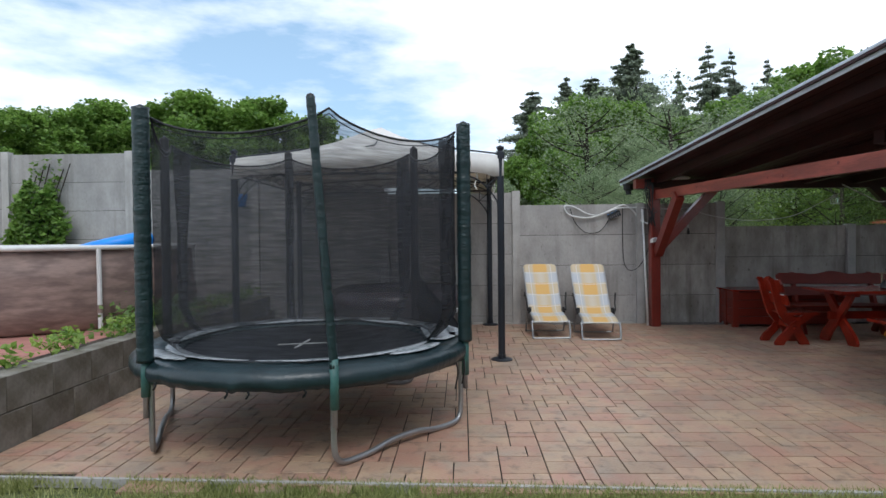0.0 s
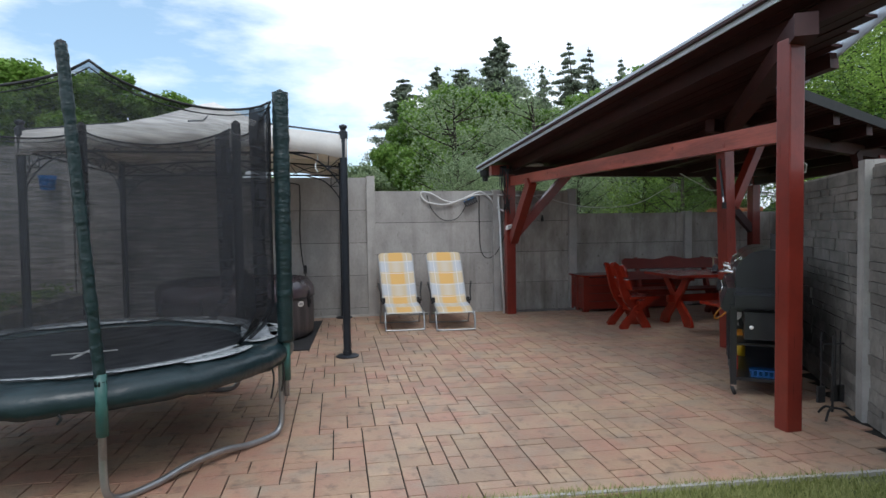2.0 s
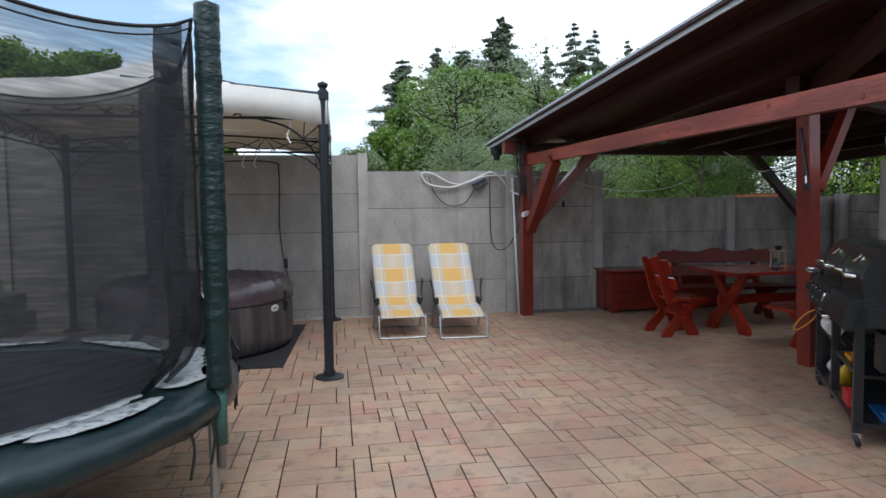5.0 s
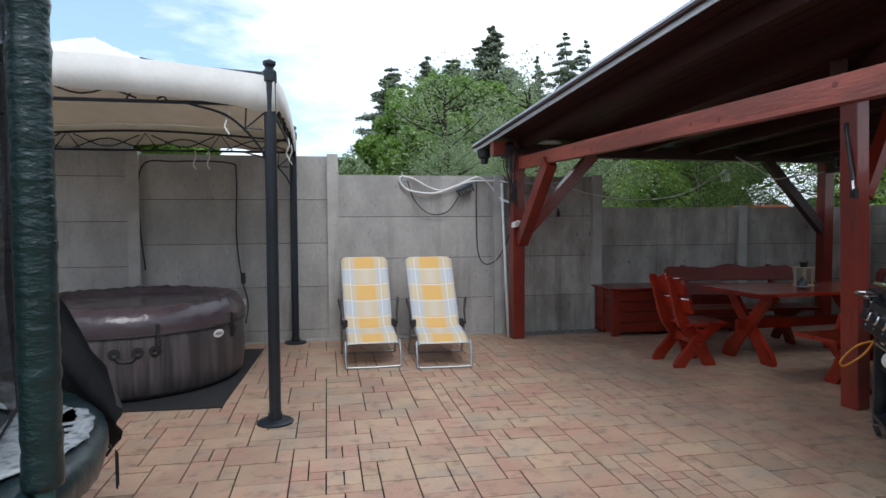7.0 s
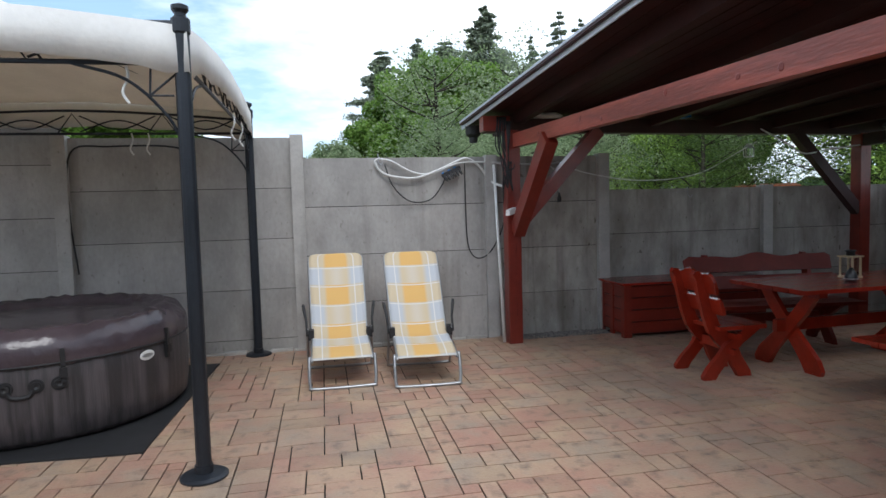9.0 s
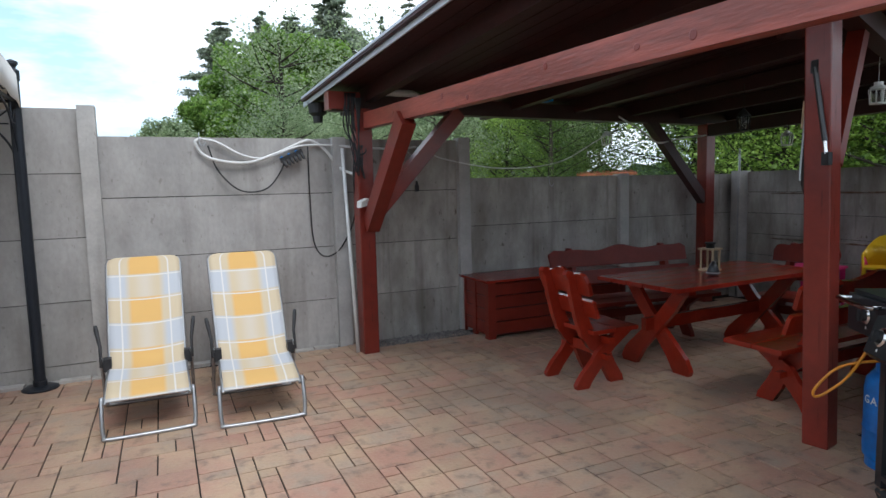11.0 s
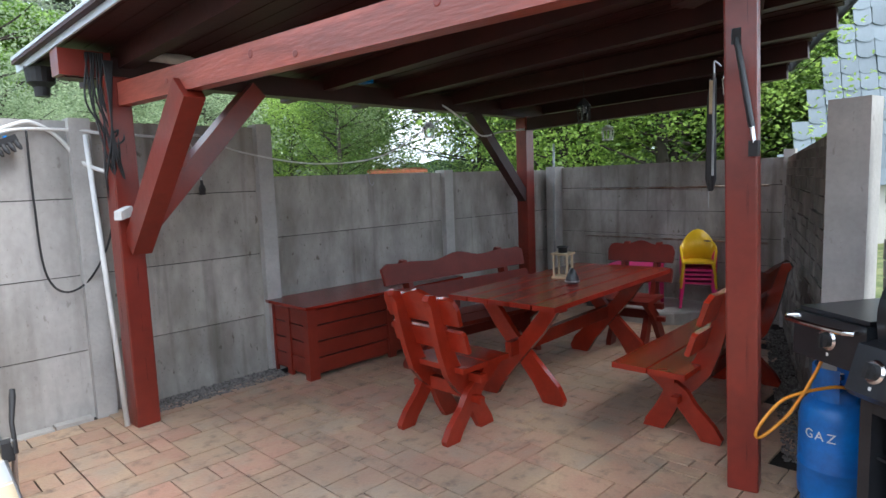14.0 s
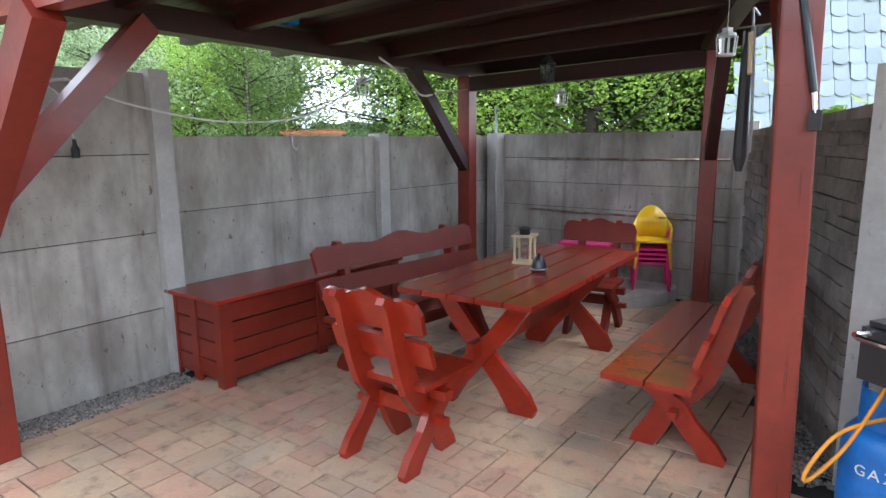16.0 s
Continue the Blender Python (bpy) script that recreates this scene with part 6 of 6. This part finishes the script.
for i in range(15):
    strawberry(-3.28 + 0.05 * math.sin(i * 4.1), 3.9 + i * 0.43 + 0.1 * math.sin(i * 2.7), 0.8 + 0.35 * abs(math.sin(i * 1.9)))
ivy = thing("ivy_bush", pose(-7.0, 10.35, 0.44), "dense dark green climbing bush against the concrete fence", "bush")
leaf_cloud("foliage", L_DECID, 2600, lambda q: ((lambda a_, r_, z_: (r_ * math.cos(a_) * (0.56 + 0.1 * math.sin(z_ * 9 + 2 * math.cos(a_))) * math.sin(math.pi * min(1, max(0.05, (2.15 - z_) / 1.5)) * 0.62) ** 0.6, r_ * math.sin(a_) * 0.25, z_ + 0.08 * math.sin(a_ * 3)))(q.uniform(0, 6.28), q.uniform(0.3, 1.0) ** 0.5, q.uniform(0.5, 2.1) - 0.1)), 0.10, 4, parent=ivy)
bm = bmesh.new()
for i in range(6):
    add_tube(bm, curve_pts([(0.05 * i - 0.1, 0, 0), (0.08 * i - 0.2, 0.05, 0.9), (0.1 * i - 0.2, 0.1, 1.7), (0.12 * i - 0.1, 0.15, 2.2 + 0.1 * (i % 3))], 4), 0.01, 5)
part("stem", bm, M_BARK, ivy)
leaf_cloud("shoots", L_DECID, 70, lambda q: (q.uniform(-0.25, 0.35), 0.15, q.uniform(1.9, 2.5)), 0.08, 14, parent=ivy)
leaf_cloud("shrub", L_DARK, 900, lambda q: (-3.45 + q.gauss(0, 0.22), 7.4 + q.gauss(0, 0.35), 0.5 + abs(q.gauss(0, 0.12))), 0.07, 9, label="low dark green shrub behind the block wall")

# ---- pool ----
pool = thing("pool", pose(-5.55, 8.25, 0.44), "round above-ground pool with a rattan-print liner and white steel rim", "pool")
PR = 2.0
bm = lathe([(PR - 0.05, 0.02), (PR + 0.01, 0.06), (PR + 0.03, 0.3), (PR, 0.6), (PR - 0.03, 0.95), (PR - 0.06, 0.95)], 96)
for v in bm.verts:
    th = math.atan2(v.co.y, v.co.x)
    v.co *= 1 + 0.006 * noise.noise(Vector((th * 6, v.co.z * 3, 0)))
part("liner", bm, M_RATTAN, pool, "wrinkled brown rattan-print liner", smooth_=True)
part("water", lathe([(0, 0.75), (PR - 0.06, 0.75)], 64), mat("pool_water", (0.03, 0.16, 0.24), 0.08, var=0.1, bump=0.05), pool, "still blue pool water")
part("rim", tube([(PR * math.cos(a_ / 64 * 6.2832), PR * math.sin(a_ / 64 * 6.2832), 0.97) for a_ in range(64)], 0.03, 8, True), M_CABLE_G, pool, "white steel rim tube", smooth_=True)
for k in range(10):
    a_ = radians(-150 + k * 36 - 31)
    c_, s_ = math.cos(a_), math.sin(a_)
    part("leg", tube([((PR + 0.05) * c_, (PR + 0.05) * s_, 0.0), ((PR + 0.03) * c_, (PR + 0.03) * s_, 0.96)], 0.026, 8), M_CABLE_G, pool, "white steel pool leg")
    part("clamp", tube([((PR + 0.05) * c_, (PR + 0.05) * s_, 0.22), ((PR + 0.05) * c_, (PR + 0.05) * s_, 0.31)], 0.035, 8), M_RATTAN, pool)
part("blue_cap", lathe([(0, 0), (0.06, 0), (0.05, 0.03), (0, 0.04)], 14, Matrix.Translation((0.37, -(PR + 0.0), 0.62)) @ Matrix.Rotation(radians(90), 4, "X")), M_BLUEP, pool)
fl = thing("pool_float", pose(-4.6, 8.5, 1.25, 0, 0, 10), "bright blue inflatable float lying on the pool", "pool float")
part("tube_ring", tube([(0.42 * math.cos(a_ / 24 * 6.283), 0.3 * math.sin(a_ / 24 * 6.283), 0.16 + 0.10 * math.cos(a_ / 24 * 6.283)) for a_ in range(24)], 0.11, 10, True), M_BLUEP, fl, smooth_=True)
bk = thing("blue_bucket", pose(-3.5, 10.4, 2.05), "small blue bucket hanging on the fence", "bucket")
part("body", lathe([(0, 0), (0.09, 0), (0.12, 0.2), (0.125, 0.21), (0, 0.205)], 18), M_BLUEP, bk, smooth_=True)

# ---- neighbouring house ----
house = thing("house", pose(0, 0, 0), "neighbouring house with a steep roof of silvery diamond-cut shingles", "house")
A = Vector((10.13, 8.24, 1.3))
dirn = Vector((0.655, -0.755, 0)).normalized()
inn = Vector((0.755, 0.655, 0)).normalized()
RL, RH, RIN = 5.6, 2.3, 0.25
m_roof = Matrix((dirn, (inn * RIN + Vector((0, 0, RH))).normalized(), dirn.cross((inn * RIN + Vector((0, 0, RH))).normalized()))).transposed().to_4x4()
m_roof.translation = A 
part("wall", box((0.12, 0.1, -1.35), (RL, 0.35, 0.0), Matrix.Translation(A) @ Matrix((dirn, inn, Vector((0, 0, 1)))).transposed().to_4x4()), M_RENDER, house)
slope = math.hypot(RIN, RH)
bm = bmesh.new()
q = [(0, 0), (RL, 0), (RL, slope), (1.1, slope)]
f0 = [bm.verts.new(m_roof @ Vector((x, y, -0.02))) for x, y in q]
bm.faces.new(f0)
f1 = [bm.verts.new(v.co + inn * 1.8 + dirn * 1.3) for v in f0]
bm.faces.new(f1[::-1])
for i in range(4):
    bm.faces.new((f0[i], f1[i], f1[(i + 1) % 4], f0[(i + 1) % 4]))
roof = part("roof", bm, M_SLATE, house, "steep silvery shingle roof")
rs = random.Random(4)
sm = {}
row = 0
y = 0.0
while y < slope - 0.1:
    x = 1.1 * y / slope - (0.10 if row % 2 else 0.0)
    while x < RL - 0.2:
        if x + 0.12 > 1.1 * y / slope:
            bm = bmesh.new() if not sm else None
            if bm is not None:
                o = [(0.004, 0.215), (0.206, 0.215), (0.207, 0.03), (0.17, 0.004), (0.105, -0.008), (0.04, 0.004), (0.003, 0.03)]
                top = [bm.verts.new((a_, b_, 0.004 if b_ > 0.2 else 0.016)) for a_, b_ in o]
                bot = [bm.verts.new((a_, b_, 0.0)) for a_, b_ in o]
                bm.faces.new(top)
                for i in range(7):
                    bm.faces.new((top[i], top[(i + 1) % 7], bot[(i + 1) % 7], bot[i]))
                me = bpy.data.meshes.new("shingle")
                bmesh.ops.recalc_face_normals(bm, faces=bm.faces)
                bm.to_mesh(me)
                bm.free()
                me.materials.append(M_SLATE)
                sm[0] = me
            ob = new("shingle", sm[0])
            ob.matrix_world = m_roof @ pose(x, y, rs.uniform(0, 0.01), rs.gauss(0, 0.8), rs.gauss(0, 0.8), rs.gauss(0, 1.2))
            ob.parent = roof
        x += 0.21
    y += 0.19
    row += 1
NEAR = Vector((2.05, 5.96, 1.55))
house.matrix_world = Matrix.Translation(NEAR) @ Matrix.Scale(1.667, 4) @ Matrix.Translation(-NEAR)
leaf_cloud("vine", L_YELLOW, 26, lambda q_: (6.55 + q_.gauss(0, 0.06), 6.92 + q_.gauss(0, 0.05), 1.69 + abs(q_.gauss(0, 0.035))), 0.07, 31, label="small bright green vine over the stone wall", droop=0.1)
nb = thing("shed_roof", pose(14.4, 20.0, 0, 0, 0, -38), "distant low building with an orange tiled roof beyond the fence", "building")
part("wall", box((-0.8, 0, 0), (0.8, 2, 1.8)), M_RENDER, nb)
bm = bmesh.new()
add_slab(bm, [(-0.2, 1.88), (2.2, 2.0), (2.2, 1.92), (-0.2, 1.80)], 1.8, Matrix.Rotation(radians(90), 4, "Z"))
part("roof", bm, mat("orange_tiles", (0.5, 0.16, 0.08), 0.8, var=0.3, stretch=(6, 1, 1)), nb, "orange tiled roof")


# ---- trees ----
def limb(bm, p0, p1, r0, r1, seed):
    mid = (p0 + p1) / 2 + noise.noise_vector(p1 * 0.7 + Vector((seed, 0, 0))) * (p1 - p0).length * 0.12
    pts = curve_pts([p0, mid, p1], 3)
    add_tube(bm, pts, [r0 + (r1 - r0) * i / (len(pts) - 1) for i in range(len(pts))], 6)


def broadleaf(h, spread, n, leaf, material, seed, low=0.25, gaps=0.5):
    """A tapered trunk with limbs and a crown of many leaves in clumps, with gaps between."""
    t = thing("broadleaf_tree", pose(0, 0, 0), "", "")
    rnd = random.Random(seed)
    bm = bmesh.new()
    limb(bm, Vector((0, 0, 0)), Vector((0.02 * h, 0, h * 0.85)), 0.022 * h, 0.005 * h, seed)
    tips = []
    for i in range(26):
        f = low + (0.95 - low) * (i + rnd.random()) / 26
        a_ = rnd.uniform(0, 6.283)
        ln = spread * math.sin(min(1.0, (1.08 - f) * 1.9) * math.pi / 2) * rnd.uniform(0.5, 1.0)
        p0 = Vector((0.02 * h * f, 0, h * f * 0.85))
        p1 = p0 + Vector((math.cos(a_) * ln, math.sin(a_) * ln, ln * rnd.uniform(0.15, 0.7)))
        limb(bm, p0, p1, 0.0055 * h, 0.0008 * h, i)
        for g in range(4):
            tips.append((p0.lerp(p1, 0.35 + 0.65 * g / 3) + Vector((rnd.gauss(0, 1), rnd.gauss(0, 1), rnd.gauss(0, 0.6))) * ln * 0.18, spread * rnd.uniform(0.12, 0.26)))
    part("trunk", bm, M_BARK, t, "grey-brown trunk and limbs", smooth_=True)
    tips += [(Vector((0, 0, h * 0.93)) + Vector((rnd.gauss(0, 1), rnd.gauss(0, 1), rnd.uniform(-1, 0.3))) * spread * 0.2, spread * 0.18) for _ in range(8)]

    def place(q):
        c, r_ = tips[q.randrange(len(tips))]
        v = Vector((q.gauss(0, 1), q.gauss(0, 1), q.gauss(0, 0.7)))
        v = v.normalized() * r_ * (0.55 + 0.6 * q.random() ** 0.6)
        return c + v
    leaf_cloud("crown", material, n, place, leaf, seed, parent=t)
    return t


def spruce(h, spread, n, seed, thin=0.0, size=0.012, leaves=None):
    """A straight trunk with whorls of drooping branches set with needle sprays."""
    t = thing("spruce_tree", pose(0, 0, 0), "", "")
    rnd = random.Random(seed)
    bm = bmesh.new()
    limb(bm, Vector((0, 0, 0)), Vector((0, 0, h)), 0.013 * h, 0.001 * h, seed)
    br = []
    k = 0
    z = 0.12
    while z < 0.985:
        for j in range(6):
            a_ = rnd.uniform(0, 6.283)
            ln = spread * (1 - z) ** 0.8 * rnd.uniform(0.4, 1.15) + 0.012 * h
            p0 = Vector((0, 0, z * h))
            p1 = p0 + Vector((math.cos(a_) * ln, math.sin(a_) * ln, ln * rnd.uniform(-0.35, 0.12)))
            if rnd.random() > thin:
                br.append((p0, p1, ln))
                if k % 2 == 0:
                    add_tube(bm, [p0, p1], [0.0022 * h, 0.0006 * h], 4)
            k += 1
        z += 0.022
    part("trunk", bm, M_BARK, t, "dark straight trunk with bare twigs")

    def place(q):
        p0, p1, ln = br[q.randrange(len(br))]
        f = q.random() ** 0.6
        return p0.lerp(p1, f) + Vector((q.gauss(0, 1), q.gauss(0, 1), q.gauss(-0.3, 0.5))) * ln * (0.07 + 0.08 * (1 - f))
    leaf_cloud("needles", leaves or L_SPRUCE, n, place, h * size, seed, parent=t, droop=0.3)
    return t


T1 = broadleaf(10, 3.6, 34000, 0.24, L_DECID, 1)
T2 = broadleaf(10, 4.2, 26000, 0.24, L_LIGHT, 2, gaps=0.7)
T3 = broadleaf(10, 2.8, 30000, 0.23, L_DECID, 3, low=0.12)
T4 = broadleaf(8, 3.4, 16000, 0.085, L_YELLOW, 4, low=0.15)
T5 = broadleaf(8, 3.4, 14000, 0.095, L_LIGHT, 5, low=0.2)
T6 = broadleaf(8, 3.6, 16000, 0.085, L_DARK, 6, low=0.15)
T7 = broadleaf(8, 3.0, 4500, 0.10, L_LIGHT, 17, low=0.3)
S1 = spruce(20, 8.0, 60000, 7)
S2 = spruce(20, 5.6, 32000, 8, thin=0.45)
EYE0 = Vector((0.5, 0.5))


def plant(src, az, dist, height, h0, turn, label, category, group, wide=1.0, base=-0.05):
    s = height / h0
    a_ = radians(az)
    ob = copy_thing(src, pose(EYE0.x + dist * math.sin(a_), EYE0.y + dist * math.cos(a_), base, 0, 0, turn) @ Matrix.Diagonal((s * wide, s * wide, s, 1)))
    return tagged(ob, label, category, group)


SP, BR = "spruces beyond the fence", "leafy trees beyond the fence"
for az, d, top, w, src in ((6.5, 52, 14.0, 1.1, S1), (9.6, 58, 16.6, 0.8, S1), (6.6, 54, 11.4, 1.2, S1), (11.9, 62, 17.4, 1.1, S1), (15.4, 60, 19.8, 1.0, S1), (19.3, 55, 15.6, 0.9, S2), (21.6, 58, 18.4, 0.8, S2), (23.4, 60, 18.2, 0.8, S2), (26.3, 60, 17.0, 0.8, S2), (17.2, 66, 17.5, 0.9, S2), (28.5, 62, 15.5, .9, S1), (-42, 30, 9.5, .9, S2), (-19, 55, 13.5, .6, S2)):
    plant(src, az, d, top, 20, az * 31, "tall dark green spruce with drooping branches" if src is S1 else "tall thin dark spruce with sparse branches", "tree", SP, w)
for az, d, top, w, src in ((5.9, 44, 8.8, 0.8, T3), (8.0, 43, 8.6, 0.8, T3), (4.2, 42, 7.0, 0.7, T3), (6.9, 38, 6.4, 0.8, T1), (10.3, 42, 10.8, 0.9, T1), (12.7, 43, 11.2, 0.95, T3), (14.8, 42, 10.4, 0.9, T1), (17.0, 42, 9.6, 0.9, T2), (9.0, 36, 6.6, 0.9, T1), (12.0, 35, 7.2, 0.9, T3), (15.4, 35, 7.0, 0.9, T2), (19.5, 40, 9.0, 1.0, T3), (3.2, 38, 5.4, 0.9, T2), (0.8, 44, 5.4, 0.9, T2), (22.5, 38, 8.2, 1, T2), (26, 40, 10, 1.1, T1), (29, 42, 11.5, 1.1, T1), (32, 42, 11.8, 1.1, T1),
                            (-10, 46, 9.2, 1.1, T3), (-14.5, 44, 10.4, 1.1, T1), (-18.5, 44, 11.6, 1.1, T3), (-21, 45, 11, 1.1, T1), (-24, 42, 11, 1.1, T1), (-27.5, 42, 10.2, 1.1, T3), (-31, 44, 10.4, 1.1, T1), (-34, 42, 9.4, 1.1, T1), (-36.5, 40, 8.8, 1.2, T3), (-39.5, 40, 8.6, 1.1, T1), (-5.5, 48, 5.4, 1, T3), (-44, 36, 9.5, 1.1, T3), (-49, 34, 9, 1.1, T1), (-2, 50, 5, 1, T3)):
    plant(src, az, d, top, 10, az * 47, "tall leafy green tree beyond the fence", "tree", BR, w)
HB = "leafy trees behind the shelter"
for x, y, top, w, src, b in ((4.6, 20, 4.0, 1.0, T5, 0), (7.0, 21, 4.4, 1.1, T5, 0), (9.8, 22.5, 4.7, 1.1, T5, 0), (12.5, 23, 5.0, 1.1, T4, 0), (8.6, 27, 5.6, 1.1, T5, 0), (15.5, 23, 5.6, 1.1, T5, 0), (14.5, 29, 9.0, 1.0, T7, 0), (17.0, 25, 8.5, 1.2, T6, 0), (13.2, 21.5, 5.2, 1.1, T6, 0), (20.5, 17.5, 10.0, 1.3, T4, 0), (19.5, 13.2, 10.5, 1.3, T6, 0), (22.5, 20.5, 11.0, 1.3, T4, 0), (18.5, 27, 9.5, 1.2, T7, 0), (6.5, 30, 9.0, 1.0, T7, 0), (10.5, 31, 9.5, 1.0, T7, 0),
                              (16.3, 18.6, 5.6, 1.0, T6, 0), (15.0, 14.5, 6.6, 1.0, T4, 0), (16.5, 12.5, 8.0, 1.1, T4, 0), (18.5, 15.5, 9.5, 1.2, T6, 0), (17.8, 18.5, 9.0, 1.1, T4, 0), (24, 14, 9, 1.2, T6, 0), (19.8, 21.5, 9.5, 1.1, T7, 0),
                              (27, 12.5, 8.5, 1.1, T3, 0), (29, 9, 9.5, 1.1, T1, 0), (27, 17, 8.5, 1.1, T1, 0), (25, 22, 8.5, 1.1, T3, 0), (31, 14, 10, 1.1, T3, 0)):
    s = top / 8
    ob = copy_thing(src, pose(x, y, -0.05, 0, 0, x * 53 + y * 17) @ Matrix.Diagonal((s * w, s * w, s, 1)))
    tagged(ob, "airy young tree with sparse pale leaves behind the fence" if src is T7 else "broad leafy tree with pale green foliage behind the fence" if src is T5 else "broad leafy tree with bright green foliage behind the fence" if src is T4 else "broad leafy tree with dark green foliage behind the fence", "tree", HB)
for src in (T1, T2, T3, T4, T5, T6, T7, S1, S2):
    for o in (*src.children_recursive, src):
        bpy.data.objects.remove(o)
# two walls added out of view, which hold back sky light from the paving
structure(part("house_wall", box((4.6, -7.0, -0.05), (5.0, 1.6, 5.2)), M_RENDER), "plain rendered wall added unseen to close the garden and block light", "wall")
structure(part("house_wall", box((-4.0, -7.4, -0.05), (5.0, -7.0, 5.2)), M_RENDER), "plain rendered wall added unseen to close the garden and block light", "wall")
bm = bmesh.new()
n = 160
rows = []
for i in range(n + 1):
    a_ = radians(-80 + 200 * i / n)
    r_ = 120
    h = 5 + 3 * noise.noise(Vector((i * 0.13, 0, 0))) + 2.5 * noise.noise(Vector((i * 0.9, 2, 0)))
    rows.append([bm.verts.new((r_ * math.sin(a_), r_ * math.cos(a_), -1)), bm.verts.new((r_ * math.sin(a_), r_ * math.cos(a_), max(2.5, h)))])
for a_, b_ in zip(rows, rows[1:]):
    bm.faces.new((a_[0], b_[0], b_[1], a_[1]))
structure(part("backdrop", bm, mat("far_wood", (0.04, 0.075, 0.03), 0.95, var=0.5, scale=0.8, fine=6)), "far dark green line of woods", "woods")


# ---- retaining wall blocks and pavers, the smallest pieces of the setting ----
def shared(name, bm, material):
    me = bpy.data.meshes.new(name)
    bm.to_mesh(me)
    bm.free()
    me.materials.append(material)
    return me


def block_mesh(w, h, d, c, material, name):
    """A block with a chamfered upper rim; its top middle is at the origin of height."""
    bm = bmesh.new()
    q = [(-w / 2, -d / 2), (w / 2, -d / 2), (w / 2, d / 2), (-w / 2, d / 2)]
    lo = [bm.verts.new((x, y, -h)) for x, y in q]
    mi = [bm.verts.new((x, y, -c)) for x, y in q]
    hi = [bm.verts.new((x * (1 - 2 * c / w), y * (1 - 2 * c / d), 0)) for x, y in q]
    bm.faces.new(hi)
    for a_, b_ in ((lo, mi), (mi, hi)):
        for i in range(4):
            bm.faces.new((a_[i], a_[(i + 1) % 4], b_[(i + 1) % 4], b_[i]))
    return shared(name, bm, material)


rb = random.Random(11)
blk = block_mesh(0.5, 0.2, 0.262, 0.006, M_BLOCK, "block")
for row in range(2):
    y = 1.6 + (0.25 if row else 0)
    while y < 10.3:
        ob = new("block", blk)
        ob.matrix_world = Matrix.Translation((-3.0 + rb.uniform(-0.005, 0.003), y + 0.247, 0.125 + row * 0.267)) @ Matrix.Rotation(radians(90), 4, "Y") @ Matrix.Rotation(radians(90), 4, "Z")
        ob.parent = retaining
        y += 0.503

U = 0.1
rp = random.Random(21)
NX, NY = 120, 71
X0, Y0 = -3.0, 3.62
used = [[False] * NY for _ in range(NX)]
SIZES = [(3, 2)] * 5 + [(2, 2)] * 4 + [(2, 3)] * 4 + [(3, 3)] * 3 + [(2, 1)] * 2 + [(1, 2)] * 2 + [(4, 2)]
tiles = []


def on_paving(x, y):
    if y < edge_y(x) - 0.04 or y > 10.52 or (x > 3.45 and y > 10.38) or x < -2.98:
        return False
    if y < 6.86:
        return x < 4.42 + (y - 4.4) * 0.47 - 0.04
    return x < 5.55 + (y - 6.80) * 2.55 and x < 8.45


for j in range(NY):
    for i in range(NX):
        if used[i][j]:
            continue
        for _ in range(12):
            w, d = rp.choice(SIZES)
            if i + w <= NX and j + d <= NY and not any(used[a_][b_] for a_ in range(i, i + w) for b_ in range(j, j + d)):
                break
        else:
            w = d = 1
            if i + 1 < NX and not used[i + 1][j]:
                w = 2
        for a_ in range(i, i + w):
            for b_ in range(j, j + d):
                used[a_][b_] = True
        x, y = X0 + (i + w / 2) * U, Y0 + (j + d / 2) * U
        if on_paving(x, y):
            tiles.append((x, y, w, d))
tiles.sort(key=lambda q: (q[0] - 2.2) ** 2 * 0.8 + (q[1] - 7.0) ** 2)
paver_meshes = {}
joined_v, joined_f = [], []
for k, (x, y, w, d) in enumerate(tiles):
    tilt = pose(x, y, rp.uniform(-0.0015, 0.001), rp.gauss(0, 0.15), rp.gauss(0, 0.15), rp.gauss(0, 0.2))
    if (w, d) not in paver_meshes:
        paver_meshes[w, d] = block_mesh(w * U - 0.0085, 0.045, d * U - 0.0085, 0.0007, M_PAVER, "paver")
    me = paver_meshes[w, d]
    if k < 300:
        ob = new("paver", me)
        ob.matrix_world = tilt
        ob.parent = pave
    else:
        n0 = len(joined_v)
        joined_v += [tuple(tilt @ v.co) for v in me.vertices]
        joined_f += [tuple(n0 + i for i in p.vertices) for p in me.polygons]
rest = raw("pavers", joined_v, joined_f, M_PAVER, pave)
tagged(rest, "brown and sandy concrete pavers", kind="stuff")
